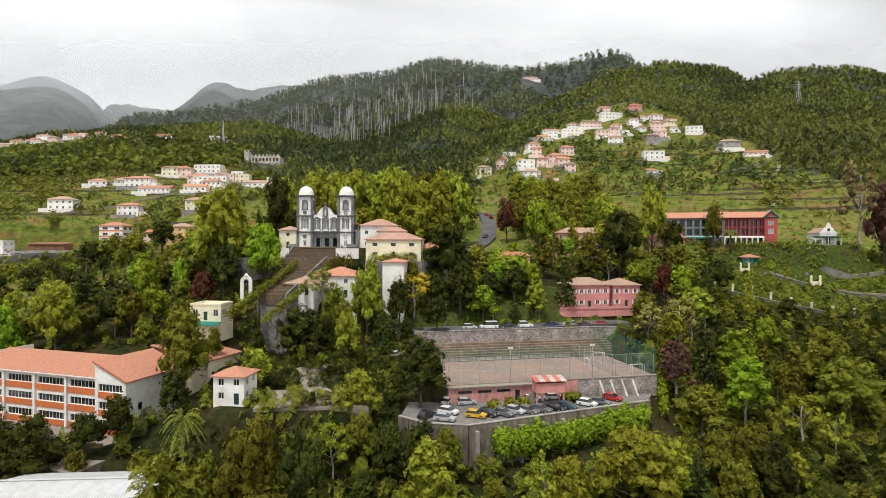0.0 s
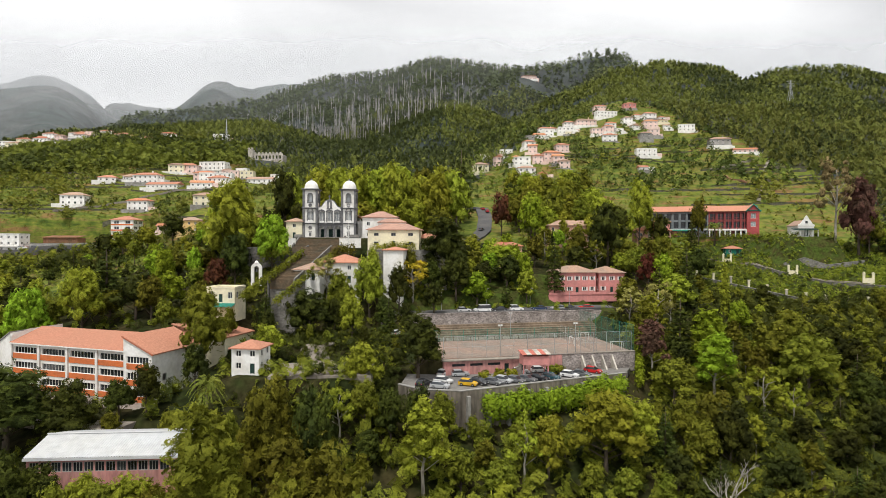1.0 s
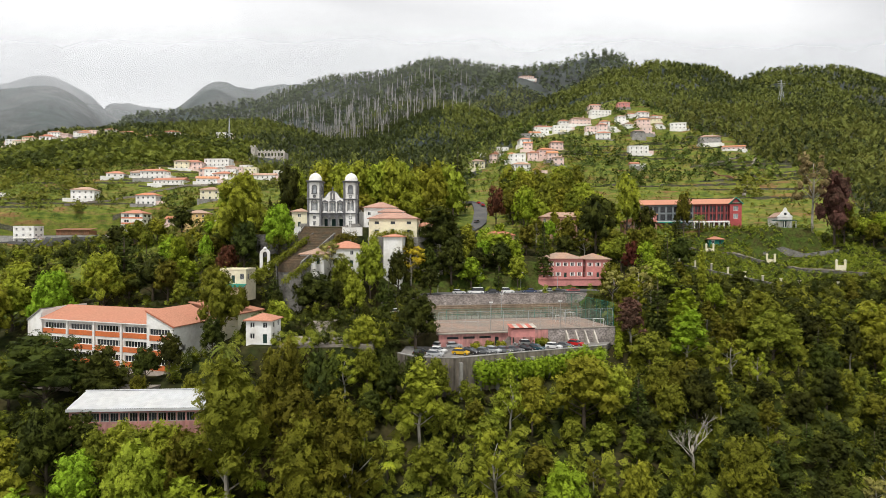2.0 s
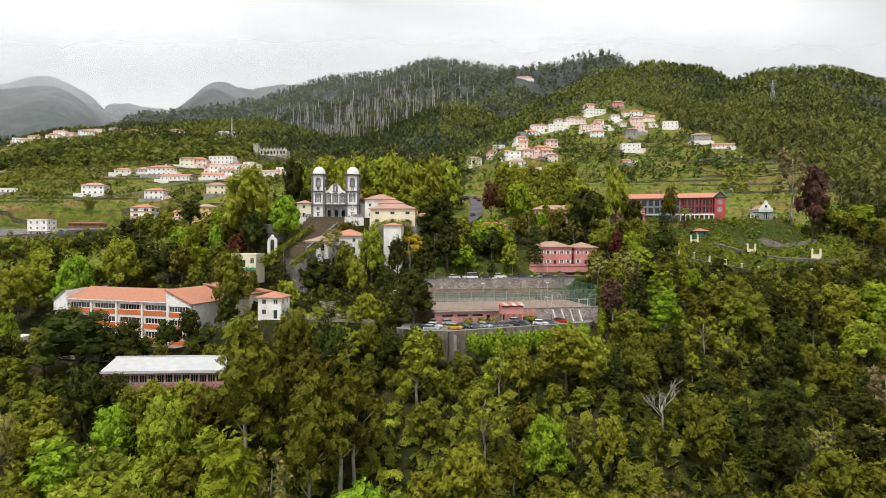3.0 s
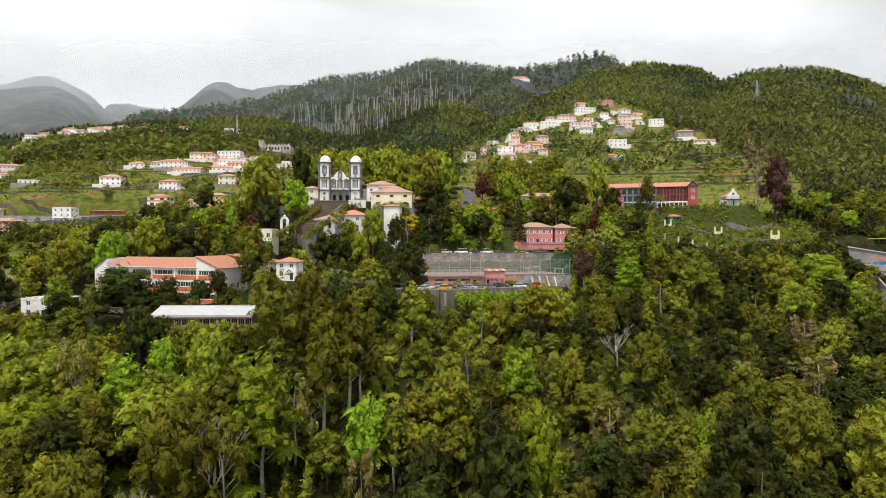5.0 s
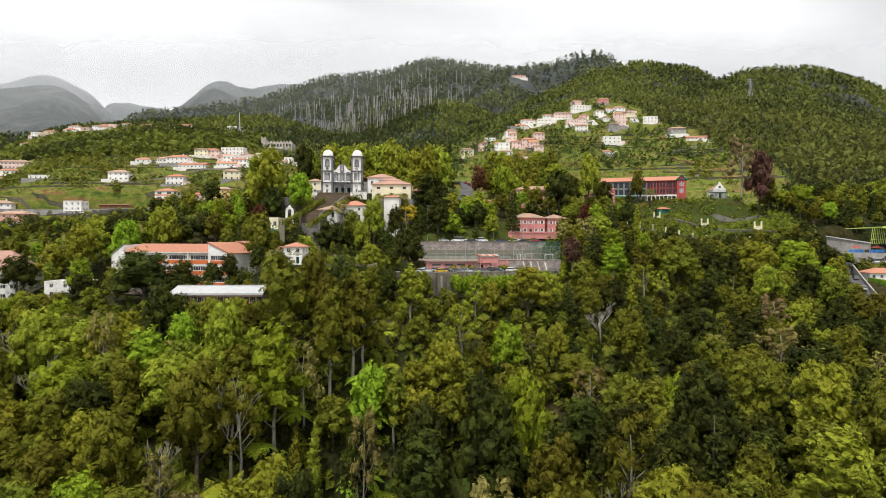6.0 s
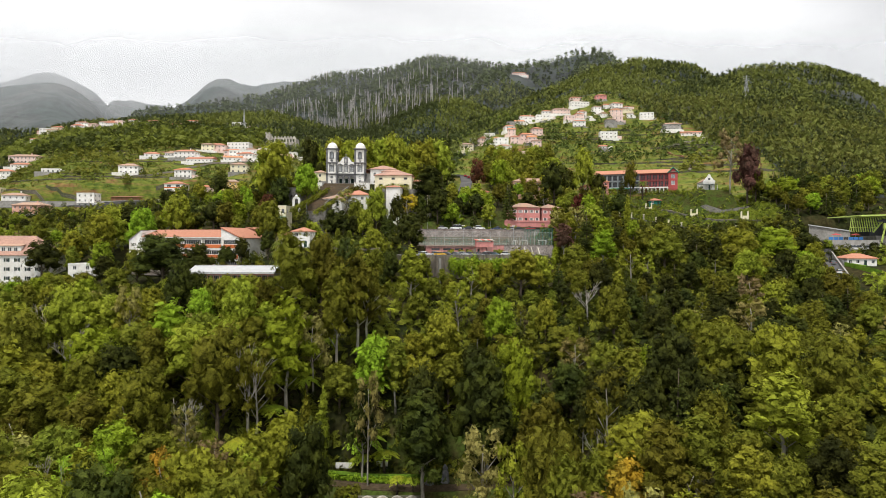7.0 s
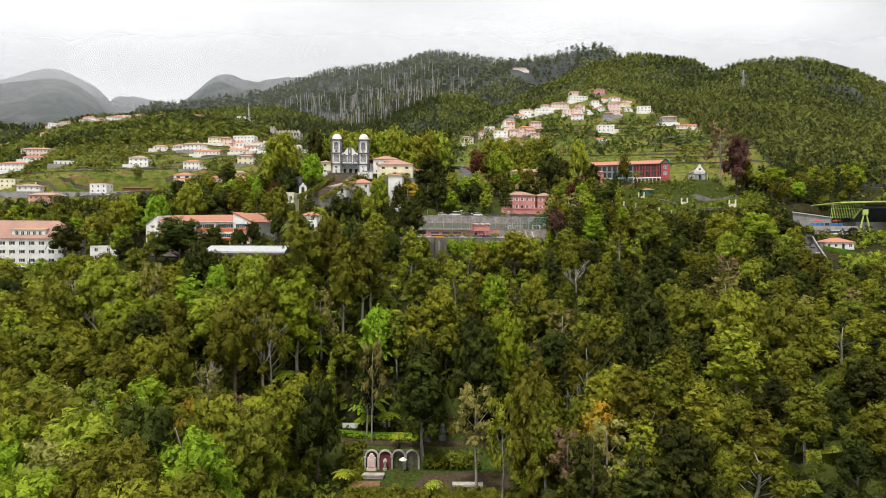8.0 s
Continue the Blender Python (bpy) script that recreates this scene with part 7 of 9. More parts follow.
def lattice(name, x, y, h, w, label, arms=True):
    z = float(land(x, y))
    ob = thing(name, pose(x, y, z), label, "pylon")
    for sx in (-1, 1):
        for sy in (-1, 1):
            part("leg", Geo().tube([(sx * w, sy * w, -1), (sx * w * 0.35, sy * w * 0.35, h * 0.6), (sx * 0.15, sy * 0.15, h)], [0.25, 0.2, 0.14], 4), [STEEL], ob)
    for k in range(7):
        f, g2 = k / 7, (k + 1) / 7
        wa, wb = w * (1 - f * 0.97), w * (1 - g2 * 0.97)
        part("brace", Geo().tube([(-wa, -wa, h * f), (wb, -wb, h * g2)], [0.12, 0.12], 4).tube([(wa, -wa, h * f), (-wb, -wb, h * g2)], [0.12, 0.12], 4), [STEEL], ob)
    if arms:
        for zf in (0.74, 0.84, 0.94):
            part("arm", Geo().tube([(-4.2, 0, h * zf), (0, 0, h * (zf + 0.03)), (4.2, 0, h * zf)], [0.12, 0.22, 0.12], 4), [STEEL], ob)


lattice("power_pylon", 356, 566, 24, 2.4, "grey lattice power pylon on the wooded hill")
lattice("radio_mast", -214, 548, 22, 0.9, "thin lattice mast on the hillside", False)

# ---- the large old hotel on the west side ----
old = house(-157, 122, 16.6, 3, 46, 13, 3, WHITE, ROOF_FADED, "hip", "large white hotel with green shutters and dormers in a tiled roof", storey=3.2, every=3.3, group="town houses", shutters=SHUTTER, name="old_hotel", category="hotel", rise=6.8)
for x0, n in ((-17, 1), (-8, 1), (3, 5)):
    w = 1.4 + 2.1 * n
    d = part("dormer", Geo().box(x0, -5.6, 10.2, x0 + w, -1.5, 12.9), [WHITE], old, "white dormer with a row of small windows")
    part("dormer_roof", Geo().prism([(x0 - 0.3, -5.9), (x0 + w + 0.3, -5.9), (x0 + w + 0.3, -1), (x0 - 0.3, -1)], [12.9, 12.9, 13.9, 13.9], [13.1, 13.1, 14.1, 14.1]), [ROOF_OLD], d)
    for k in range(n):
        part("dormer_window", window_mesh(1.2, 1.6), [], d, at=pose(x0 + 1.75 + 2.1 * k, -5.66, 10.9))
house(-113, 112, 18.2, 4, 12.5, 8, 2, WHITE, ROOF, "flat", "low white flat-roofed annex between the hotel and the school", storey=2.6, every=3.2, group="town houses")
# the main road with its long grey wall on the west slope
ribbon("west_road", [(-330, 270), (-270, 268), (-215, 262), (-150, 252)], 8, ASPHALT, "asphalt road cut into the western slope", lift=0.3, skirt=8)
line_wall("road_wall", [(-330, 276), (-270, 274), (-215, 268.5), (-150, 258)], [46] * 4, [57, 56, 55.5, 56.5], 0.6, GREY, "long grey concrete wall above the road")
whole("red_shed", Geo().box(-9, -3, -1, 9, 3, 2.6).prism([(-9.4, -3.6), (9.4, -3.6), (9.4, 3.4), (-9.4, 3.4)], [2.6, 2.6, 3.6, 3.6], [2.8, 2.8, 3.8, 3.8]), [CLAY], pose(-193, 277, 56.2, 0, 0, -3), "long low shed with a rusty red roof", "shed")
for x, y, c in ((-196, 260.5, "grey"), (-203, 261.5, "white"), (-168, 256, "blue"), (-245, 266, "white")):
    car(c, x, y, float(land(x, y)) + 0.5, -8)
# ---- cable-car station on the east side ----
house(166.3, 134, 23.5, -8, 10.5, 7.5, 1, WHITE, ROOF_NEW, "hip", "low white house with an orange roof below the cable-car station", group="town houses", storey=2.7, every=2.6)
whole("lawn_strip", Geo().prism([(157.5, 128), (161.5, 118), (177, 119), (178, 128)], [20, 18, 13, 16], [25.0, 23.0, 18.6, 22.0]), [BRIGHT_LAWN], pose(0, 0, 0), "bright green sloping lawn below the white house", "lawn", kind="structure")
stn = thing("cable_car_station", pose(178, 158, 29.3, 0, 0, -8), "modern concrete cable-car station with a lime green steel roof", "station")
part("terrace", Geo().box(-8, -12, -9, 60, 14, 0).box(-8, -12.3, 0, 60, -12, 0.5), [PALE_CONCRETE], stn)
part("lower_hall", Geo().wall((-9, -7), (14, -7), 0, 4.0, [(14.5, 16.5, 0.02, 2.4), (18, 20.5, 0.02, 2.6)], 0.4).box(-9, -6.5, 0, 14, 4, 4.0), [PALE_CONCRETE], stn)
part("hall", Geo().box(14, 1.5, 0, 60, 13, 6.0), [PALE_CONCRETE], stn)
# a dark block added for the shaded interior under the roof
part("upper_hall", Geo().box(14, 6, 6.0, 60, 13.5, 13.8), [DARK_STEEL], stn)
part("ramp_building", Geo().prism([(-9.5, 8), (2, -2), (6, 6), (-5, 16)], [-3, 0, 0, -3], [10.6, 7.6, 7.6, 10.6]), [GREY], stn)
part("ramp_roof", Geo().prism([(-10.1, 7.6), (2.4, -2.8), (6.4, 6.4), (-5, 16.4)], [10.6, 7.6, 7.6, 10.6], [11.0, 8.0, 8.0, 11.0]), [METAL_ROOF], stn)
for k in range(7):
    part("railing_panel", Geo().box(-8.8 + 1.9 * k, -6.95, 4.1, -7.1 + 1.9 * k, -6.88, 5.3), [BLUE if k != 3 else GLASS], stn)
part("glass_wall", Geo().box(24, -5, 0, 60, -4.8, 11.0), [PALE_GLASS], stn)
part("roof", Geo().prism([(1.0, -11), (60, -11), (60, 14), (1.0, 14)], [13.9, 15.0, 15.0, 13.9], [14.3, 15.5, 15.5, 14.3]), [LIME_PAINT], stn)
for k in range(20):
    a = 0.3 + 0.66 * k
    part("lattice_bar", Geo().tube([(a, -6, 14.0), (a - 0.35, -5.4, 7.5 if a < 9 else 7.5 + (a - 9) * 1.45)], [0.13, 0.13], 5), [LIME_PAINT], stn)
for h in (9.2, 11.6):
    part("lattice_bar", Geo().tube([(0, -5.8, h), (9 + (h - 7.5) * 0.69, -5.8, h)], [0.1, 0.1], 5), [LIME_PAINT], stn)
part("roof_beam", Geo().tube([(1.0, -10.8, 13.9), (60, -10.8, 15.0)], [0.35, 0.35], 6), [LIME_PAINT], stn)
part("roof_beam", Geo().tube([(13.6, -6, 14.0), (9.0, -5.4, 7.3)], [0.35, 0.35], 6), [LIME_PAINT], stn)
for sgn in (-1, 1):
    part("leg", Geo().tube([(11.5 + 2.3 * sgn, -9.5, 0), (11.5 + 0.5 * sgn, -9.5, 9)], [0.4, 0.3], 6), [LIME_PAINT], stn)
part("leg_head", Geo().box(10.5, -10, 8.8, 12.5, -9, 11.0), [LIME_PAINT], stn)
part("cable_gear", Geo().box(8.5, -9.4, 11.6, 24, -8.6, 12.2).lathe(11, -9, [(0.2, 11.9), (1.3, 12.2), (1.3, 12.5), (0.2, 12.7)], 12).lathe(20, -9, [(0.2, 11.9), (1.3, 12.2), (1.3, 12.5), (0.2, 12.7)], 12), [DARK_STEEL], stn)
for a in (-4.8, 2.8):
    q = pose(178, 158, 29.3, 0, 0, -8) @ Vector((a, -4.5, 4.0))
    um = thing("parasol", pose(q.x, q.y, q.z), "red parasol open on the station terrace", "parasol", "terrace parasols")
    part("pole", Geo().tube([(0, 0, 0), (0, 0, 2.5)], [0.05, 0.05], 6), [STEEL], um)
    part("canopy", Geo().lathe(0, 0, [(2.1, 2.1), (2.0, 2.2), (0.1, 2.9)], 8), [RED], um)
for a, kind in ((0.5, "van"), (5.6, "van")):
    q = pose(178, 158, 29.3, 0, 0, -8) @ Vector((a, -9.8, 0))
    car("white", q.x, q.y, q.z, -8, kind)
line_wall("station_wall", [(168, 152), (156.8, 131), (146.8, 107)], [26, 21, 13], [30.6, 26.0, 17.8], 0.4, PALE_CONCRETE, "pale parapet wall along the lane to the station")
ribbon("station_lane", [(136, 86), (144.5, 107), (154.5, 131), (165.5, 152)], 3.6, ASPHALT, "narrow lane climbing to the station", skirt=3)
car("grey", 154.5, 130, float(land(154.5, 130)) + 0.4, 65)
car("white", 150.5, 121, float(land(150.5, 121)) + 0.4, 66)


# ---- the garden at the foot of the wood ----
GZ, WZ = -27.5, -23.2
BIG = Matrix.Scale(1.27, 4)
ribbon("garden_walk", [(-27, 49), (-17, 45), (-8, 43.2), (4, 42.6), (16, 43.6), (30, 49)], 3.2, EARTH, "brown garden walk curving round the beds", "path", lift=0.15)
ribbon("garden_walk", [(-44, 20), (-34, 29), (-25, 32), (-18, 38)], 2.2, PAVED, "narrow earth path between the trees", "path", lift=0.3)
whole("garden_court", Geo().prism([(-2, 22), (22, 20), (30, 33), (18, 37), (4, 36)], GZ - 1.5, GZ + 0.05), [EARTH], pose(0, 0, 0), "worn earth court below the arches", "court", kind="structure")
whole("arcade_backing", Geo().box(-0.4, 0.3, -1.5, 10.4, 0.9, 3.4), [DRY_STONE], pose(-10.5, 38, GZ, 0, 0, 1) @ BIG, "dark mossy wall behind the arches", "wall", kind="structure")
arches = thing("garden_arcade", pose(-10.5, 38, GZ, 0, 0, 1) @ BIG, "row of four grey stone arches on a garden wall", "arcade")
for k in range(5):
    part("pillar", Geo().box(k * 2.5 - 0.18, -0.22, -1.5, k * 2.5 + 0.18, 0.22, 2.4).box(k * 2.5 - 0.26, -0.3, 2.25, k * 2.5 + 0.26, 0.3, 2.42), [RUIN], arches)
for k in range(4):
    part("arch", Geo().arch(k * 2.5 + 1.25, -0.2, 0.2, 2.42, 1.06, 0.24), [RUIN], arches)
part("red_panel", Geo().box(2.75, 0.16, -1.4, 4.75, 0.26, 2.9), [DARK_RED], arches, "dark red painted panel")
whole("monument", Geo().box(-0.9, -0.4, -2, 0.9, 0.4, 0.4).box(-0.75, -0.3, 0.4, 0.75, 0.3, 2.4).box(-0.5, -0.3, 2.4, 0.5, 0.3, 2.8).box(-0.25, -0.3, 2.8, 0.25, 0.3, 3.1).box(-0.55, -0.36, 0.7, 0.55, -0.3, 2.1), [PALE_PINK], pose(-8.9, 37.5, GZ) @ BIG, "pale carved stone tablet on a plinth", "monument")
whole("monument", Geo().lathe(0, 0, [(0.55, -2), (0.55, 0.5), (0.4, 0.6), (0.36, 1.7), (0.5, 1.8), (0.58, 2.3), (0.32, 2.8), (0.08, 3.0)], 12), [RUIN], pose(-5.7, 37.5, GZ) @ Matrix.Scale(0.95, 4), "round carved stone ornament in an arch", "monument")
whole("plinth_wall", Geo().box(-1.8, -0.5, -4, 1.8, 0.5, 0).box(-2.0, -0.6, 0, 2.0, 0.6, 0.22), [RUIN], pose(-8.0, 33.4, GZ + 0.6) @ BIG, "grey stone plinth wall below the arches", "wall")
whole("clay_terrace", Geo().box(-3.6, -1.8, -2, 3.0, 1.4, 0.3), [CLAY], pose(-9.0, 29.6, GZ), "red clay terrace below the plinth wall", "terrace", kind="structure")
for x, y, h in ((7.8, 46, 4.2), (4.2, 44.8, 1.9), (17.5, 47.5, 3.8)):
    g = Geo().lathe(0, 0, [(0.95, -0.5), (1.05, 0.1), (0.8, h * 0.35), (0.9, h * 0.45), (0.55, h * 0.7), (0.65, h * 0.8), (0.1, h)], 7)
    whole("standing_stone", g, [BASALT], pose(x, y, float(land(x, y))), "grey weathered standing stone beside the path", "stone", "standing stones")
line_wall("hedge_bank", [(-20, 48.6), (-10, 46.6), (2, 46.2), (8, 48.2)], [WZ - 1] * 4, [WZ + 1.2] * 4, 1.4, BRIGHT_LAWN, "low clipped green bank along the walk", BRIGHT_LAWN)
whole("grotto", Geo().box(-3.2, -0.8, -3, -1.0, 0.8, 1.2).box(0.7, -0.8, -3, 1.1, 0.8, 1.2).box(2.6, -0.8, -3, 3.0, 0.8, 1.2).box(-3.4, -0.9, 1.2, 3.2, 0.9, 1.6), [RUIN], pose(13.4, 27, GZ), "worn stone grotto with two openings", "grotto")
for x, y, w in ((-16.4, 52.2, 4.0), (-7.4, 53.2, 2.8)):
    board = thing("information_board", pose(x, y, float(land(x, y))), "pale board standing in the flower bed", "board", "garden boards")
    part("sheet", Geo().box(-w / 2, -0.06, 0.6, w / 2, 0.06, 2.0), [WHITE], board)
    for sx in (-1, 1):
        part("leg", Geo().box(sx * (w / 2 - 0.2) - 0.05, -0.04, -0.5, sx * (w / 2 - 0.2) + 0.05, 0.04, 0.6), [GREY], board)
umb = thing("parasol", pose(-1.4, 36.6, GZ) @ BIG, "small pale parasol standing in the garden", "parasol")
part("pole", Geo().tube([(0, 0, -0.3), (0, 0, 2.6)], [0.04, 0.04], 6), [LINE], umb)
part("canopy", Geo().lathe(0, 0, [(0.75, 2.3), (0.7, 2.36), (0.08, 2.75)], 10), [LINE], umb)


# ---- the trees that stand out ----
# kind, tone, x, y, level of the top, breadth
SLOPE_TREES = [
    ("tall", "olive", -33, 67.5, 35.5, 1.5), ("tall", "olive", -22.5, 72, 29, 1.3), ("ragged", "olive", -13, 68, 26.5, 1.1), ("tall", "olive", -15.5, 66.5, 30, 1.3), ("tall", "olive", -20, 62.5, 27, 1.2),
    ("broadleaf", "olive", -28.4, 82.5, 33.8, 0.8), ("broadleaf", "dark", -20.4, 82, 32.3, 0.75), ("tall", "light", -2.2, 85.5, 30.3, 1.3), ("tall", "mid", -1.5, 92, 27, 1.1), ("broadleaf", "light", 31.5, 92.5, 29.8, 1.15),
    ("broadleaf", "light", 20.5, 91, 25.8, 0.85), ("broadleaf", "light", 37.5, 95, 27.8, 0.95), ("ragged", "light", 16, 89.5, 26.8, 0.9), ("conifer", "conifer", 44, 96.5, 25.5, 0.9), ("broadleaf", "mid", 51, 96.5, 23.4, 0.9),
    ("broadleaf", "olive", 7, 98, 23.4, 0.7), ("ragged", "light", 11.2, 72, 21.8, 1.0), ("broadleaf", "lime", 22.3, 67.5, 17.2, 0.8), ("broadleaf", "light", 35, 70, 16.4, 0.7), ("bare", "mid", 49.5, 81.5, 22.2, 1.2),
]
WOOD_TREES = [
    ("broadleaf", "olive", 54, 71.5, 20.2, 0.9), ("broadleaf", "dark", 23.6, 71, 12.2, 0.95), ("broadleaf", "dark", 39.1, 70, 11.8, 0.95), ("conifer", "olive", 45, 64, 9.2, 0.6), ("broadleaf", "lime", 55, 44.5, 9.6, 0.75),
    ("broadleaf", "lime", 24, 52.5, 8.4, 0.9), ("broadleaf", "light", 6.8, 62.5, 13.6, 0.95), ("broadleaf", "lime", -9.5, 57.5, 8.8, 0.85), ("tall", "mid", -4.5, 57, 8.4, 1.1), ("broadleaf", "dark", 2.2, 49.5, 2.8, 0.9),
    ("ragged", "grey", -9.6, 44, 3.4, 0.6), ("tall", "dark", 3, 38.5, -0.3, 1.5), ("tall", "dark", -11.2, 46, 0, 0.9), ("tall", "lime", -30.2, 52.5, 19.3, 1.45), ("ragged", "grey", -25.5, 59, 14.6, 0.9),
    ("ragged", "olive", -34.5, 43.5, 8.6, 0.9), ("bare", "mid", -36.4, 43.2, 12.6, 1.1), ("broadleaf", "olive", -42.5, 41.5, 13.4, 1.0), ("ragged", "grey", -59, 61, 13.4, 1.2), ("tall", "lime", -59.5, 55.5, 17.4, 1.6),
]
WEST_WOOD_TREES = [
    ("broadleaf", "light", -77.5, 37, 6.4, 1.0), ("ragged", "light", -55, 27, 2.6, 0.8), ("ragged", "light", -70, 57.5, 18, 0.9), ("broadleaf", "mid", -87.5, 43.5, 17, 0.95), ("broadleaf", "light", -84, 56, 21.2, 0.9),
    ("broadleaf", "light", -51.7, 71, 22.6, 0.85), ("broadleaf", "lime", -56, 65, 19.5, 0.8), ("broadleaf", "dark", -64, 70, 26.4, 0.75), ("broadleaf", "dark", -79, 91, 33.6, 1.6), ("broadleaf", "olive", -61.5, 94, 25.2, 0.7),
    ("broadleaf", "olive", -73, 97, 23.6, 0.7), ("broadleaf", "olive", -49.5, 92.5, 26, 0.7), ("broadleaf", "grey", -66, 14.5, -1.6, 0.9), ("broadleaf", "mid", -49.6, 15.5, -6, 0.8), ("ragged", "gold", -41, 13, -3.2, 0.75),
    ("ragged", "grey", -44.6, 31, -1.6, 0.8), ("ragged", "rust", -36, 23.5, -5.1, 0.8), ("broadleaf", "dark", -20, 30, -4.1, 0.8), ("broadleaf", "olive", -52.5, 29.5, 7.2, 0.85), ("broadleaf", "mid", -63, 20, -1.4, 0.85),
]
EAST_WOOD_TREES = [
    ("ragged", "grey", 15, 26, -2.8, 0.95), ("ragged", "light", 20, 18.5, -2.6, 0.8), ("broadleaf", "olive", 25.8, 11.5, 1.6, 0.85), ("bare", "mid", 36.4, 18.8, 1.4, 0.8), ("tall", "gold", 34.6, 2.2, 0.2, 1.2),
    ("tall", "olive", 39.7, 0.5, 6.2, 1.35), ("tall", "olive", 44.6, 0.4, 7.2, 1.3), ("tall", "light", 46.8, -9.5, 5.4, 1.3), ("tall", "light", 58.5, 2.6, 12.6, 1.5), ("tall", "olive", 64.3, -2.3, 7.8, 1.2),
    ("tall", "olive", 58.8, -15.6, 7.4, 1.3), ("tall", "light", 36.4, -14.6, 1.9, 1.2), ("tall", "light", 44.7, -15.3, 2.2, 1.2), ("ragged", "rust", 28.6, -1.8, -3.6, 0.9), ("ragged", "light", 80.7, 8.5, 13.8, 1.2),
    ("broadleaf", "olive", 51, 9, 8.2, 0.7), ("broadleaf", "dark", 51.2, 26, 15.8, 1.0), ("ragged", "olive", 38, 24, 8.6, 1.0), ("broadleaf", "mid", 61.4, 28.5, 16.6, 0.9), ("broadleaf", "light", 68, 20, 17.6, 0.9),
]
SHADE_TREES = [
    ("broadleaf", "mid", 72.8, 12.5, 17, 0.9), ("broadleaf", "dark", 42.4, 17.5, 7.9, 0.9), ("conifer", "conifer", 48.8, 17, 10, 0.9), ("broadleaf", "dark", 16.4, 46.5, 6.6, 1.0), ("tall", "olive", 49.5, -20.4, 5.3, 1.2),
    ("ragged", "light", -67.7, 31.5, 1.6, 0.8), ("ragged", "grey", -70.5, 57, 21.2, 0.7), ("broadleaf", "dark", 62.8, 64, 15.6, 0.9), ("broadleaf", "olive", 67.6, 56, 15.8, 0.9), ("broadleaf", "dark", 50.8, 57, 7, 0.9),
    ("ragged", "grey", 84, 58, 18.2, 1.1), ("ragged", "rust", 98, 84, 22.6, 1.1), ("broadleaf", "mid", 122, 94, 28.9, 0.9), ("broadleaf", "light", 109, 105.5, 29.8, 1.0), ("broadleaf", "lime", 129, 125, 38, 1.4),
    ("broadleaf", "light", 116, 124, 37.6, 1.2), ("broadleaf", "dark", 86.5, 99.5, 25.8, 1.0), ("broadleaf", "olive", 91, 100.5, 23.8, 0.8), ("cypress", "light", -25, 50, -3.6, 1.0), ("cypress", "light", -21.5, 52, -2.9, 1.0),
]
GROVE_TREES = [
    ("tall", "lime", 67, 128, 41.5, 1.4), ("tall", "lime", 64.5, 119, 36.8, 1.5), ("tall", "mauve", 51.5, 124, 39.6, 1.3), ("ragged", "grey", 60.5, 144, 47.2, 1.2), ("conifer", "conifer", 62.3, 133.5, 44, 1.1),
    ("broadleaf", "lime", 85, 147.5, 41.2, 0.8), ("broadleaf", "mid", 87.2, 120.5, 36, 1.25), ("ragged", "light", 72.5, 113, 30.4, 1.2), ("ragged", "light", 77.5, 110.5, 27.6, 0.9), ("broadleaf", "dark", 103.5, 129.5, 33.6, 1.1),
    ("broadleaf", "copper", 69.5, 176, 54, 0.7), ("conifer", "conifer", 59, 168, 46.5, 0.9), ("conifer", "conifer", 78, 166, 56, 1.1), ("broadleaf", "dark", -4.5, 113, 41.5, 1.05), ("broadleaf", "light", -15.8, 106, 36.2, 1.0),
    ("conifer", "conifer", -30, 117, 33, 1.0), ("broadleaf", "dark", -34, 136, 44.8, 1.2), ("broadleaf", "mid", -27, 124, 36, 0.7), ("conifer", "conifer", -13, 134, 43, 0.9), ("broadleaf", "light", -22, 131, 44, 0.7),
]
TOWN_TREES = [
    ("broadleaf", "olive", -54, 117, 46.6, 0.9), ("broadleaf", "dark", -52, 108.5, 35.4, 0.75), ("conifer", "conifer", -46.4, 138.5, 45.5, 0.8), ("cypress", "dark", -55, 147, 47.5, 1.3), ("cypress", "mid", -50.2, 156, 47, 1.1),
    ("ragged", "grey", -37.5, 150.5, 47, 1.0), ("ragged", "grey", -32.2, 149.5, 54, 1.2), ("broadleaf", "dark", -1.5, 148.5, 45.6, 1.0), ("conifer", "conifer", 36.5, 167, 59, 0.8), ("broadleaf", "dark", -66, 128, 38, 0.8),
    ("broadleaf", "dark", -43, 130, 40, 0.7), ("broadleaf", "mid", -14.5, 100, 30, 0.8), ("broadleaf", "dark", -9, 97.5, 28.6, 0.8), ("palm", "palm", -43.5, 94, 31.5, 0.62), ("broadleaf", "dark", -58, 100, 33, 0.85),
    ("cypress", "light", 86, 158, 52, 1.0), ("broadleaf", "olive", 57, 104, 27, 0.9), ("broadleaf", "dark", 95, 112, 29, 1.0), ("broadleaf", "mid", 110, 116, 31, 0.9), ("conifer", "conifer", 100, 143, 41, 0.9),
]
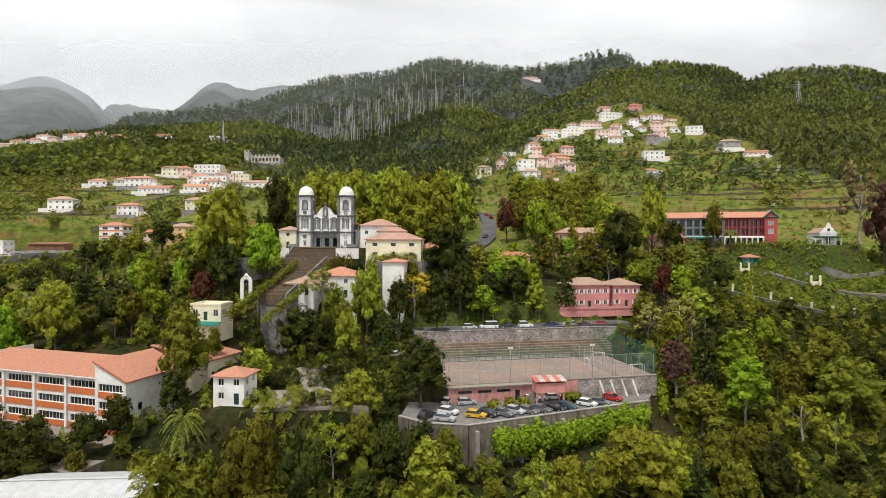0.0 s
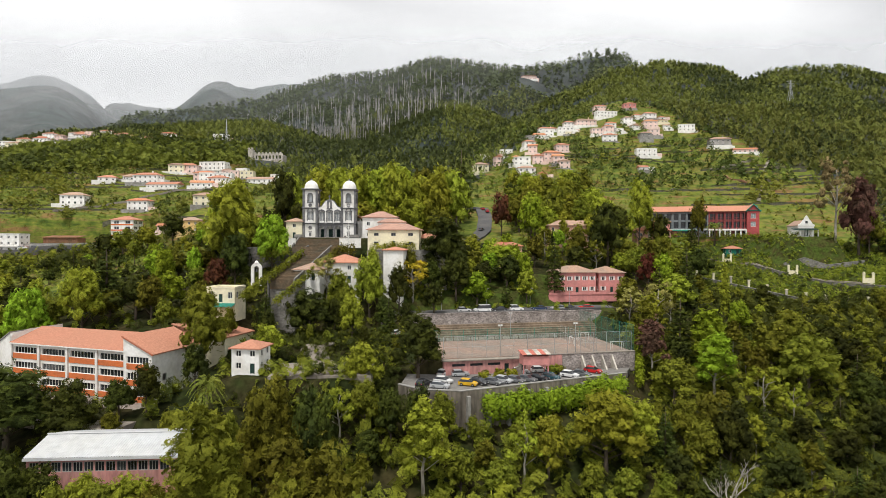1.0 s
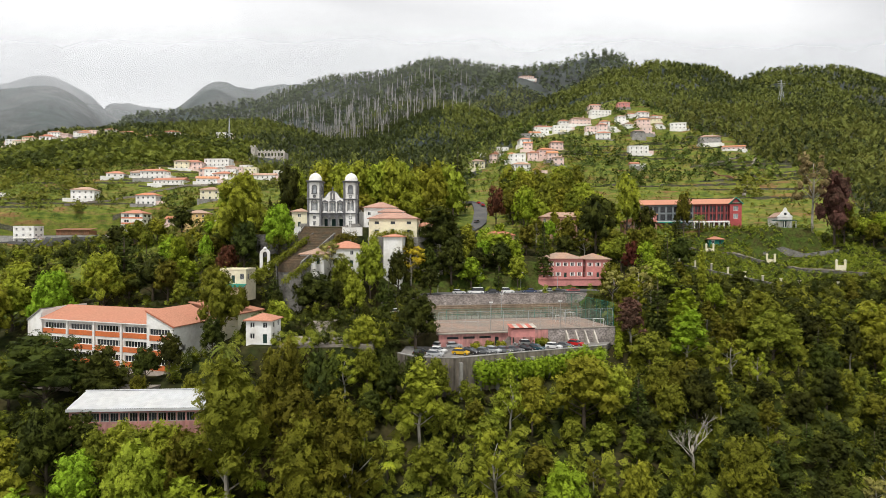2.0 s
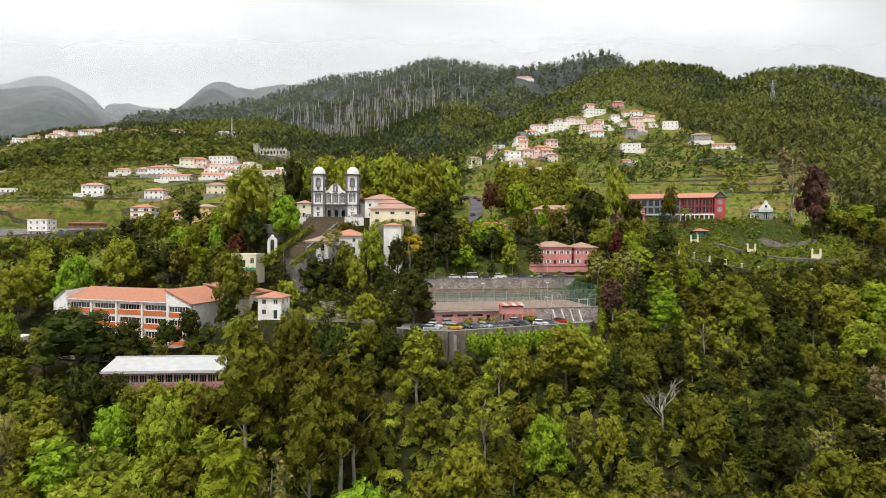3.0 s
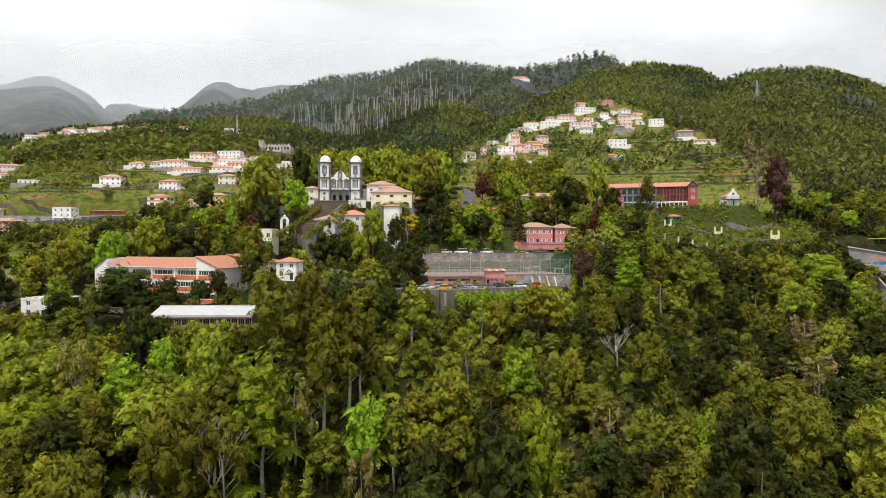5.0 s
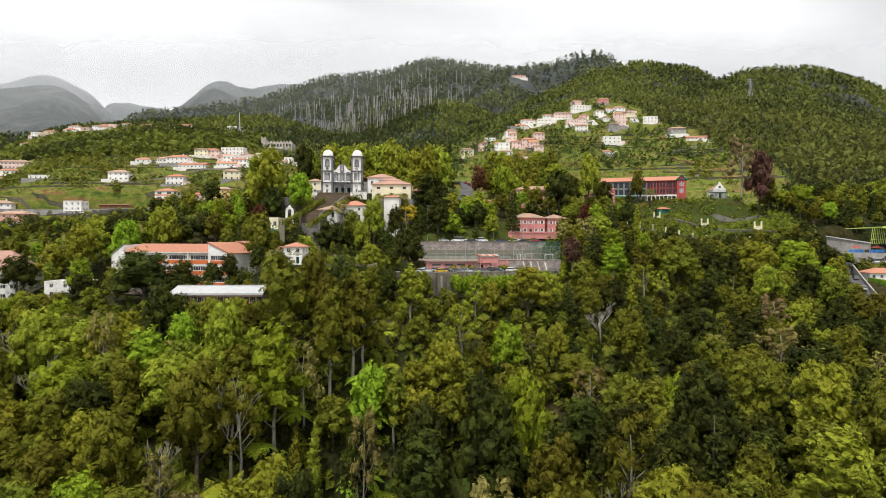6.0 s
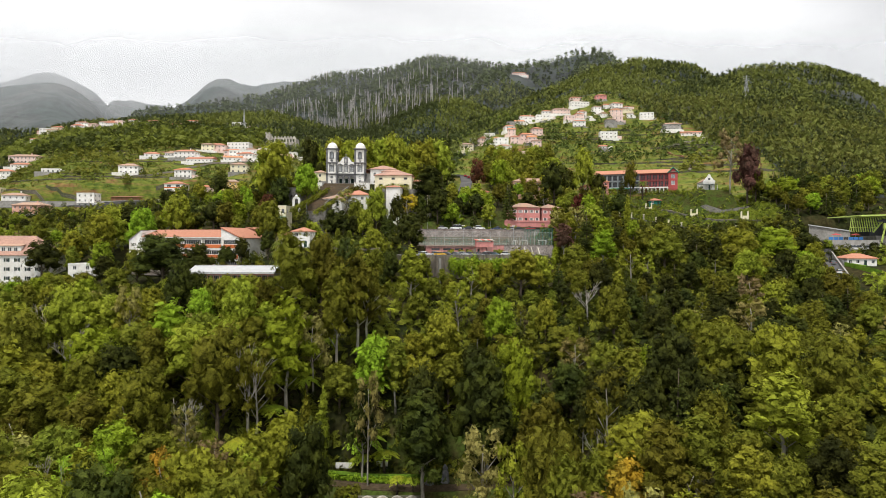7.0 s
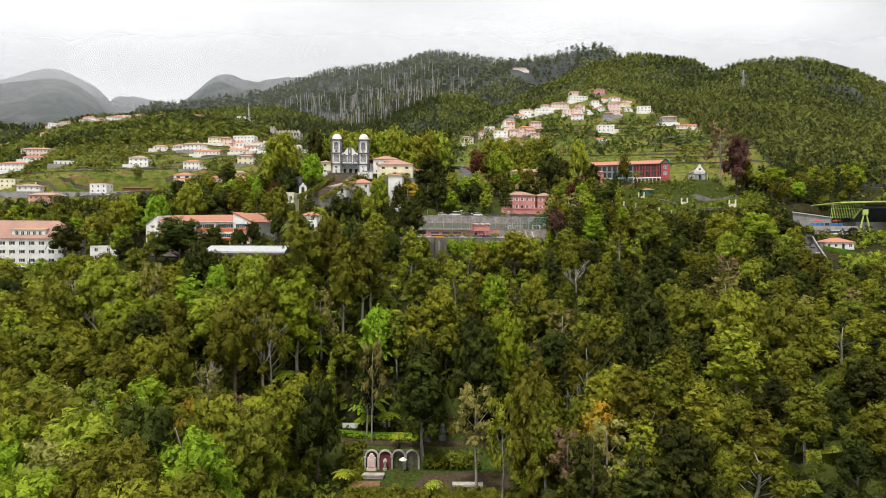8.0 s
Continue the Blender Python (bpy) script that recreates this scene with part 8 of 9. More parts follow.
CHURCH_TREES = [
    ("broadleaf", "light", -70, 178, 79, 1.15), ("broadleaf", "light", -76, 186, 74, 1.0), ("broadleaf", "lime", -53, 166, 66, 0.85), ("broadleaf", "dark", -60, 206, 86, 0.8), ("broadleaf", "dark", -64, 164, 60, 0.9),
    ("broadleaf", "lime", 22, 176, 56.5, 1.7), ("broadleaf", "light", -20, 149, 53.5, 0.75), ("tall", "dark", 1.5, 166, 66, 2.0), ("broadleaf", "dark", 5, 160, 54, 1.0), ("broadleaf", "dark", -3, 161, 52, 0.9),
    ("ragged", "gold", -8, 157, 52.5, 1.4), ("broadleaf", "copper", 27.5, 243, 80, 0.75), ("broadleaf", "lime", 38, 225, 77, 0.95), ("broadleaf", "olive", 62, 262, 88, 1.1), ("broadleaf", "dark", 63, 200, 73, 1.15),
    ("broadleaf", "olive", 50, 238, 82, 1.0), ("broadleaf", "light", 84, 226, 84, 0.8), ("palm", "palm", 119, 233, 66, 1.0), ("ragged", "rust", 158.5, 214, 93, 1.15), ("broadleaf", "mauve", 167, 213, 84, 0.95),
]
WEST_TREES = [
    ("broadleaf", "olive", 113, 235, 78, 0.6), ("broadleaf", "mid", 172, 214, 72, 0.8), ("conifer", "conifer", -104, 164, 55.8, 1.6), ("broadleaf", "dark", -112, 170, 52, 0.8), ("broadleaf", "lime", -78, 152, 47.8, 1.1),
    ("broadleaf", "lime", -81, 174, 55.4, 0.6), ("broadleaf", "lime", -88, 168, 55, 0.6), ("broadleaf", "light", -97, 141, 50, 0.9), ("broadleaf", "lime", -110, 138, 45, 0.9), ("broadleaf", "lime", -103, 150, 49, 1.0),
    ("broadleaf", "copper", -68, 160, 52, 0.8), ("broadleaf", "copper", -88, 156, 47, 0.7), ("broadleaf", "mid", -66, 142, 46, 0.8), ("broadleaf", "light", -120, 128, 42, 0.9), ("broadleaf", "light", -128, 150, 46, 0.9),
    ("broadleaf", "light", -138, 186, 39.5, 1.0), ("broadleaf", "mid", -126, 220, 58, 0.8), ("broadleaf", "mid", -94, 186, 56, 0.8), ("broadleaf", "dark", -98, 100, 25, 0.8), ("broadleaf", "light", -132, 172, 45, 0.8),
]
VERGE_TREES = [
    ("broadleaf", "olive", -36, 80, 27, 0.8), ("ragged", "light", -19, 97, 29.5, 1.0), ("broadleaf", "olive", 1, 97.5, 28, 0.8), ("broadleaf", "dark", -4, 97.5, 29, 0.8), ("broadleaf", "dark", -15, 143, 42, 0.8),
    ("broadleaf", "dark", -11.5, 150, 51, 0.7), ("broadleaf", "mid", -25.5, 147, 45, 0.6), ("broadleaf", "mid", 50, 102, 26, 0.8), ("broadleaf", "dark", 57, 97, 26, 0.8), ("broadleaf", "olive", 45, 104, 24.5, 0.7),
    ("broadleaf", "mid", 143, 114, 24, 0.6), ("broadleaf", "dark", 178, 138, 29, 0.5), ("broadleaf", "lime", 73, 172, 54, 0.7), ("broadleaf", "dark", -4, 169, 58, 0.6), ("conifer", "conifer", 104, 222, 68, 0.8),
    ("conifer", "conifer", 10, 268, 104, 1.0), ("broadleaf", "dark", 92, 225, 70, 0.8), ("broadleaf", "olive", -88, 93, 29, 1.0), ("broadleaf", "dark", -98, 94, 27, 1.0), ("broadleaf", "dark", -69, 93, 31, 1.0), ("broadleaf", "dark", -62, 97.5, 30.5, 0.9),
]
LOW_TREES = [
    ("broadleaf", "mid", -28.3, 147.5, 49, 0.7), ("broadleaf", "dark", -41, 146, 46.5, 0.7), ("broadleaf", "light", -20.5, 162.5, 55.6, 0.55), ("broadleaf", "mid", -15.5, 163, 55, 0.5), ("broadleaf", "olive", -9, 163, 55.2, 0.55),
    ("broadleaf", "light", -45, 71.5, 22.6, 0.9), ("broadleaf", "olive", -38, 73, 22.4, 0.9), ("broadleaf", "dark", -60, 73, 23.2, 0.9), ("broadleaf", "mid", -48.5, 70, 22.2, 0.7), ("broadleaf", "olive", -41.5, 70, 21.8, 0.7), ("broadleaf", "mid", -55, 69.5, 22, 0.7), ("broadleaf", "olive", -38, 90, 26, 0.7), ("broadleaf", "dark", -30, 96, 28, 0.7), ("broadleaf", "dark", -24, 104, 29, 0.6), ("broadleaf", "mid", -10, 121, 35, 0.6),
    ("broadleaf", "dark", -18, 124, 37, 0.6), ("broadleaf", "dark", -60, 140, 44, 0.6), ("broadleaf", "mid", -72, 136, 42, 0.8), ("broadleaf", "dark", -28, 139, 42, 0.6), ("broadleaf", "mid", -44, 128, 37, 0.6),
    ("broadleaf", "dark", -48, 118, 33, 0.5), ("broadleaf", "olive", -46, 84, 21.5, 0.6), ("ragged", "olive", -64, 82, 24, 0.8), ("broadleaf", "dark", -22, 156, 48, 0.5), ("broadleaf", "mid", -40, 160, 49, 0.4),
    ("broadleaf", "dark", -9, 140, 41, 0.7), ("broadleaf", "olive", -68, 150, 46, 0.8), ("broadleaf", "dark", -57, 126.5, 41.3, 0.6), ("broadleaf", "mid", -51.5, 127, 41, 0.55), ("broadleaf", "lime", -105, 103.5, 31.3, 0.8), ("broadleaf", "light", -140, 142, 36, 0.9), ("broadleaf", "light", -45, 62, 22.6, 0.8), ("conifer", "conifer", -61, 146, 46, 0.8), ("broadleaf", "mid", -32, 128, 37, 0.5),
]
for rows in (SLOPE_TREES, WOOD_TREES, WEST_WOOD_TREES, EAST_WOOD_TREES, SHADE_TREES, GROVE_TREES, TOWN_TREES, CHURCH_TREES, WEST_TREES, VERGE_TREES, LOW_TREES):
    for kind, tone, x, y, top, wide in rows:
        tree(kind, tone, x, y, top=top, wide=wide, detail=(3 if y < 120 else 2) if y < 170 else 1)
for k in range(9):
    tree("broadleaf", "light", -62 + 8.6 * k, 224 + (k * 5) % 11, top=86 + (k * 7) % 6, wide=1.0, detail=1)
for k in range(7):
    tree("broadleaf", ("light", "light", "olive")[k % 3], -56 + 9.5 * k, 248 + (k * 7) % 13, top=93 + (k * 5) % 5, wide=1.1, detail=1)
for x, y, h in ((-11.5, 53, 8.5), (-12, 49.5, 5), (-6.6, 51, 5.4), (-9, 58, 6), (-2.8, 40.8, 3.6), (0.6, 41, 3), (-36, 36, 6), (-30, 34, 5.5), (-27, 58, 6), (-22, 46, 5), (-24, 66, 6), (-13, 64, 6), (22, 46, 4.6), (26, 24, 4.4), (-33, 50, 6), (-40, 26, 5), (6, 24, 3.5), (-14, 28, 4), (30, 30, 5)):
    tree("fern", "fern", x, y, height=h, spin=x * 40, wide=1.3)


def hedge(points, width, height, tone, label, n, name="hedge"):
    """A dense row of upright leafy shoots."""
    lobes = []
    r = random.Random(len(points) + n)
    for (x0, y0, z0), (x1, y1, z1) in zip(points, points[1:]):
        m = int(math.hypot(x1 - x0, y1 - y0) / (width * 0.55)) + 1
        for k in range(m):
            f = (k + r.random() * 0.6) / m
            h = height * r.uniform(0.75, 1.15)
            lobes.append((x0 + (x1 - x0) * f, y0 + (y1 - y0) * f, z0 + (z1 - z0) * f + h * 0.4, width * 0.6, h * 0.62))
    return tagged(new(name, cards_mesh(name, leaves(lobes, n, 0.5, up=0.6, seed=n), [LEAF[tone]])), label, "hedge")


hedge([(10, 101.2, 21.2), (24, 107.0, 21.6), (42, 115.2, 22.4)], 2.6, 5.2, "lime", "bright green hedge growing up the car park wall", 9000)
hedge([(46.5, 118, 23), (50, 128, 27), (52, 140, 30)], 1.8, 5.5, "lime", "bright green climbing hedge at the court's end", 1600)
hedge([(3, 38.2, -27.6), (16.5, 37.8, -27.6)], 1.8, 4.4, "mid", "dense green hedge bank beside the arches", 1300)
hedge([(-20, 47.6, -23.2), (-10, 45.7, -23.2), (2, 45.3, -23.2), (8, 47.2, -23.2)], 1.3, 1.7, "lime", "low clipped hedge along the garden walk", 1100)
hedge([(97, 243.6, 58.6), (112, 239.2, 58.6), (137, 231.4, 58.4)], 2.4, 3.8, "mid", "leafy shrubs along the hotel terrace", 1500)
hedge([(-8, 167, 54), (-22, 166.5, 54)], 1.6, 3, "light", "clipped hedge on the terrace", 700)
hedge([(-33, 162, 51), (-27, 165, 53)], 2.0, 4, "olive", "ivy growing over the terrace wall", 700)
hedge([(-56, 164, 51), (-47, 164, 52)], 2.0, 4, "mid", "ivy growing over the terrace wall", 800)
hedge([(-50, 131, 42), (-42, 161, 53)], 1.6, 2.4, "olive", "overgrown planting beside the long steps", 1500)
hedge([(-41, 129, 41), (-33, 160, 52)], 1.4, 2.2, "mid", "shrubs beside the long steps", 1200)
for x, y in ((10, 111.3), (13.5, 113), (16.5, 113.6), (26, 117), (28, 117.6)):
    tree("bush", "light" if x < 20 else "mid", x, y, height=2.4)


# ---- dry-stone walls along the terraces ----
def contour(z, xs, y0, y1):
    """The points where the ground reaches a level, for a run of x."""
    out = []
    ys = np.linspace(y0, y1, 160)
    for x in xs:
        h = natural(np.full(160, x), ys)
        k = int(np.argmax(h > z))
        if 0 < k < 159:
            out.append((float(x), float(ys[k])))
    return out


tr = random.Random(77)
for side, x_lo, x_hi, y_lo, y_hi, z_lo, z_hi, n in (("east", 70, 300, 215, 470, 66, 138, 22), ("west", -330, -115, 225, 420, 54, 108, 20)):
    for k in range(n):
        z = z_lo + (z_hi - z_lo) * (k + 0.5) / n
        xa = tr.uniform(x_lo, x_hi - 60)
        pts = contour(z, np.arange(xa, xa + tr.uniform(35, 110), 4.0), y_lo, y_hi)
        if len(pts) > 3 and max(abs(b[1] - a[1]) for a, b in zip(pts, pts[1:])) < 12:
            tops = [float(land(x, y + 0.6)) + tr.uniform(0.2, 0.7) for x, y in pts]
            line_wall("terrace_wall", pts, [t - 2.6 for t in tops], tops, 0.5, DRY_STONE, "dry-stone wall along a terrace on the hillside", DRY_STONE, "terrace walls")
ribbon("hill_track", [(170, 345), (180, 329), (188, 320)], 2.2, CLAY, "dusty red track across the terraces", "track", lift=0.3)
ribbon("hill_track", [(173, 355), (192, 357), (218, 375)], 2.2, PAVED, "pale concrete path along the hillside", "track", lift=0.5)
ribbon("hill_path", [(171, 292), (193, 327), (220, 369)], 1.8, PAVED, "narrow path straight up the slope", "path", lift=0.4)
ribbon("hill_track", [(-215, 300), (-190, 318), (-160, 330), (-120, 338)], 3.0, PAVED, "lane between the terraced gardens", "track", lift=0.4)


# ---- the woods ----
CLEAR = []


def keep_clear(x0, y0, x1, y1):
    CLEAR.append((x0, y0, x1, y1))


for box in ((-24, -30, 24, 54), (-68, 75, -38, 92), (-118, 104, -58, 142), (-6, 100, 50, 157), (-56, 168, 6, 212), (-70, 132, -5, 170), (84, 228, 150, 262), (96, 178, 172, 232), (30, 158, 66, 186), (-192, 104, -138, 136), (-320, 234, -150, 292), (-100, 90, -56, 104),
            (149, 96, 182, 142), (140, 96, 152, 118), (168, 142, 232, 174), (-56, 96, -36, 112), (3, 197, 34, 306), (-14, 104, -2, 118), (-168, 440, -128, 475), (130, 925, 176, 1002), (258, 800, 306, 880), (-490, 515, -350, 660)):
    keep_clear(*box)


def is_clear(x, y, margin=2.0):
    return any(x0 - margin < x < x1 + margin and y0 - margin < y < y1 + margin for x0, y0, x1, y1 in CLEAR)


TALL = np.array([t for t in TREE_TOP if t[1] < 135])


def canopy(x, y):
    """The level of the treetops, from the tall trees round about."""
    w = 1.0 / (np.hypot(TALL[:, 0] - x, TALL[:, 1] - y) ** 2 + 9.0)
    return float((w * TALL[:, 2]).sum() / w.sum())


def wood(count, x_of, y_range, spacing, kinds, heights, detail, seed, spread=(0.9, 1.2)):
    """Plants up to count trees at random, none too close to another."""
    r = random.Random(seed)
    done = 0
    for _ in range(count * 12):
        if done >= count:
            return
        y = r.uniform(*y_range)
        x = x_of(r, y)
        if is_clear(x, y) or any(abs(x - tx) < spacing and abs(y - ty) < spacing and math.hypot(x - tx, y - ty) < spacing for tx, ty, _ in TREE_XY):
            continue
        kind, tone = r.choices([k[:2] for k in kinds], [k[2] for k in kinds])[0]
        h = r.uniform(*((4, 7.5) if (x > 0.585 * (y + 94) and 20 < y < 105) or (x < -95 and 150 < y < 235) or (x > 78 and 135 < y < 182) else heights)) * {"conifer": 1.12, "tall": 1.15, "bush": 0.25, "fern": 0.38, "palm": 0.5, "bare": 0.85}.get(kind, 1.0)
        if y < 112 and kind not in ("fern", "bush", "palm"):
            h = min(21.0, max(5.0, canopy(x, y) - float(land(x, y)) - r.uniform(1.0, 5.0)))
        tree(kind, tone, x, y, height=h, detail=2 if detail == 3 and y > 50 else detail, wide=r.uniform(*spread))
        done += 1


EAST_MIX = [("broadleaf", "mid", 5), ("tall", "dark", 2), ("conifer", "conifer", 2.5), ("broadleaf", "olive", 6), ("ragged", "olive", 2.5), ("tall", "olive", 4), ("broadleaf", "dark", 5), ("tall", "mid", 2.5), ("tall", "light", 2), ("broadleaf", "light", 2), ("ragged", "grey", 1)]
WEST_MIX = [("broadleaf", "mid", 5), ("broadleaf", "dark", 2), ("broadleaf", "lime", 2), ("broadleaf", "light", 6), ("ragged", "olive", 2.5), ("tall", "light", 2), ("ragged", "grey", 2), ("broadleaf", "olive", 5), ("fern", "fern", 1.5), ("bare", "mid", 0.5), ("conifer", "conifer", 1)]
TOWN_MIX = [("broadleaf", "mid", 4), ("broadleaf", "light", 4), ("broadleaf", "olive", 1.5), ("broadleaf", "dark", 4.5), ("conifer", "conifer", 2.5), ("tall", "mid", 2), ("cypress", "dark", 1), ("broadleaf", "lime", 2.5)]
wood(170, lambda r, y: r.uniform(8, 0.86 * (y + 100) + 12), (-27, 52), 5.8, EAST_MIX, (9.5, 16), 3, 3, (0.9, 1.25))
wood(140, lambda r, y: r.uniform(8, 0.86 * (y + 100) + 12), (52, 108), 5.8, EAST_MIX + [("conifer", "conifer", 4), ("broadleaf", "dark", 6)], (9.5, 15), 3, 4, (0.9, 1.25))
MIDDLE_MIX = [("broadleaf", "mid", 3), ("broadleaf", "dark", 6), ("broadleaf", "olive", 4), ("tall", "olive", 3), ("ragged", "olive", 3), ("tall", "light", 1.5), ("ragged", "grey", 1), ("fern", "fern", 1.5), ("conifer", "conifer", 2), ("broadleaf", "light", 1)]
wood(95, lambda r, y: r.uniform(-0.26 * (y + 100), 10), (-27, 104), 5.6, MIDDLE_MIX, (9, 14.5), 3, 6)
wood(150, lambda r, y: r.uniform(-0.86 * (y + 100) - 12, -0.22 * (y + 100)), (-27, 104), 5.6, WEST_MIX, (9, 14.5), 3, 5)
wood(215, lambda r, y: r.uniform(-0.92 * (y + 60), -36), (96, 246), 7.0, TOWN_MIX, (9, 15), 1, 7)
wood(205, lambda r, y: r.uniform(40, 0.8 * (y + 60)), (104, 222), 6.6, EAST_MIX + TOWN_MIX, (8, 14), 1, 9)
wood(120, lambda r, y: r.uniform(-50, 80), (198, 300), 7.5, [("broadleaf", "light", 6), ("broadleaf", "olive", 2), ("broadleaf", "mid", 1.5), ("broadleaf", "dark", 0.6)], (13, 20), 1, 13)
wood(34, lambda r, y: r.uniform(172, 0.86 * (y + 60)), (178, 226), 5.0, TOWN_MIX, (8, 13), 1, 19)
wood(90, lambda r, y: r.uniform(-8, 66), (160, 202), 5.5, TOWN_MIX, (7, 12), 1, 17)


def far_wood(name, n, zone, size, tones, label, seed, tall=1.0, slim=0.75):
    """Distant forest: small crowns of a few leaf clumps each, as one mass."""
    r = np.random.default_rng(seed)
    x, y = zone(r, n)
    keep = np.ones(len(x), bool) if name == "garden_shrubs" else np.array([not is_clear(a, b, -1.0) or (96 < a < 172 and 178 < b < 232 and r.random() < 0.5) for a, b in zip(x, y)])
    x, y = x[keep], y[keep]
    if name in ("village_trees", "orchard_trees", "hillside_scrub", "valley_grove"):
        free = np.ones(len(x), bool)
        for hx, hy, hr in HOUSE_XY:
            free &= (np.abs(x - hx) > hr * 0.9) | (y < hy - hr * 1.2 - (16 if hx < 0 else 7)) | (y > hy + hr)
        x, y = x[free], y[free]
    n = len(x)
    z = land(x, y)
    s = size * (0.6 + 0.8 * r.random(n)) * np.clip(y / 700, 0.8, 1.7) * (1.0 if y.mean() > 50 else 1.25)
    fine = (name == "hill_forest" and n < 9000) or name in ("village_trees", "orchard_trees", "hillside_scrub", "valley_grove", "garden_shrubs")
    k = 8 if fine else 4
    a = r.random((n, k)) * 2 * np.pi
    lift = np.linspace(0.2, 1.0, k)[None] * np.ones((n, 1))
    out = np.sqrt(1.02 - lift ** 2) * 0.6 if fine else (1 - lift * 0.8) * 0.55
    c = np.stack([x[:, None] + np.cos(a) * out * s[:, None], y[:, None] + np.sin(a) * out * s[:, None], z[:, None] + lift * s[:, None] * 1.35 * tall], -1).reshape(-1, 3)
    ss = np.repeat(s, k)[:, None] * (0.45 + 0.25 * r.random((n * k, 1))) * (0.7 if fine else 1.0)
    nrm = np.stack([np.cos(a) * 0.7, np.sin(a) * 0.7, np.full_like(a, 0.75)], -1).reshape(-1, 3) + r.normal(size=(n * k, 3)) * (0.35 if fine else 0.2)
    nrm /= np.linalg.norm(nrm, axis=1)[:, None]
    t = np.cross(nrm, r.normal(size=(n * k, 3)))
    t /= np.linalg.norm(t, axis=1)[:, None]
    b = np.cross(nrm, t)
    if slim < 0.7:
        t = t + np.array((0, 0, 0.6)) * np.sign(t[:, 2:])
        t /= np.linalg.norm(t, axis=1)[:, None]
        b = np.cross(nrm, t)
    V = np.stack([c - t * ss, c + b * ss * slim, c + t * ss - nrm * ss * 0.3, c - b * ss * slim], 1)
    me = cards_mesh(name, V, [LEAF[q] for q in tones])
    if len(tones) > 1:
        # in hill forest, broad dark-tone bands paint gully shade as well as darker trees
        pick = np.repeat(((ripple(x, y * 0.6, 95, seed) + ripple(x, y, 40, seed + 3) * 0.6 + r.normal(size=n) * 0.4) > np.where((x < 0) & (y < 900), -0.2, 0.25)).astype(np.int32), k)
        me.polygons.foreach_set("material_index", pick)
    return tagged(new(name, me), label, "forest", kind="stuff")


def fan(y0, y1, u0, u1, test=None, power=1.0):
    def zone(r, n):
        y = y0 + (y1 - y0) * r.random(n) ** power
        x = (u0 + (u1 - u0) * r.random(n)) * (y + 100)
        if test is not None:
            k = test(x, y)
            x, y = x[k], y[k]
        return x, y
    return zone


def station_beds(r, n):
    """The banks beside the lane and round the white house."""
    x, y = r.uniform(146, 196, n), r.uniform(92, 146, n)
    k = (x - (136 + (y - 86) * 0.45) > 5.5) & ~((np.abs(x - 166) < 9) & (y > 122) & (y < 141)) & ~((x > 156) & (x < 179) & (y > 117) & (y < 129)) & ~((y > 141) & (x > 166))
    return x[k], y[k]


def hotel_beds(r, n):
    """The garden terraces below the hotel, clear of the chapel."""
    x, y = r.uniform(84, 176, n), r.uniform(176, 236, n)
    k = ~((np.abs(x - 150.5) < 5) & (y > 211))
    return x[k], y[k]


def slope_beds(r, n):
    """The banks below the church, between the buildings, yards and steps."""
    x, y = r.uniform(-76, -3, n), r.uniform(92, 172, n)
    hard = ((-54, 168, -5, 212), (-43, 101, -15, 117), (-36, 149, -9, 173), (-62, 131, -51, 143), (-9, 100, 52, 157))
    k = np.ones(n, bool)
    for x0, y0, x1, y1 in hard:
        k &= ~((x > x0) & (x < x1) & (y > y0) & (y < y1))
    k &= ~((y < 142) & (x < -56 + (y - 104) * 0.1))
    k &= ~(np.abs(x + 46.5 - (y - 131.5) * 0.225) < 4.6)
    return x[k], y[k]


far_wood("undergrowth", 10000, fan(-30, 110, -0.95, 0.95, None, 0.9), 2.2, ["dark", "mid"], "dense ferns and bushes on the wooded slope", 30, 0.8)
far_wood("undergrowth", 6500, fan(60, 235, -0.95, 0.95, None, 0.9), 2.1, ["dark", "mid"], "dense undergrowth of ferns and shrubs below the trees", 20, 0.7)
far_wood("undergrowth", 1600, lambda r, n: (r.uniform(46, 118, n), r.uniform(82, 150, n)), 2.4, ["dark", "mid"], "shrubs and ferns under the trees beside the car park", 44, 0.8)
far_wood("hill_forest", 50000, fan(190, 900, -0.85, 0.88, wooded_hill, 0.75), 3.8, ["wood_far", "wood_dark"], "dense green forest covering the hills behind the village", 21, 1.2, 0.62)
far_wood("hill_forest", 7000, fan(190, 520, 0.3, 0.9, wooded_hill, 0.9), 4.2, ["wood_far", "wood_dark"], "mixed woodland on the slope beside the village", 33, 1.1, 0.62)
far_wood("garden_shrubs", 700, lambda r, n: (r.uniform(-325, -150, n), r.uniform(222, 252, n)), 3.6, ["mid", "dark"], "trees and shrubs below the western road", 34)
far_wood("ridge_forest", 14000, fan(820, 1560, -0.85, 0.85), 4.6, ["wood_dark", "wood_dark"], "dark forest on the high ridge", 22, 1.2)
far_wood("hillside_scrub", 9000, fan(205, 560, -0.85, 0.6, lambda x, y: (~wooded_hill(x, y)) & ~((x > 60) & (y > 225) & (y < 430) & (ripple(x, y, 9, 4) > -0.9))), 1.7, ["far_light", "far_mid"], "scrub and hedges between the fields", 23)
far_wood("garden_shrubs", 560, lambda r, n: (r.uniform(-34, 26, n), r.uniform(48.5, 66, n)), 1.7, ["olive", "dark"], "flower beds and shrubs behind the garden walk", 26, 0.7)
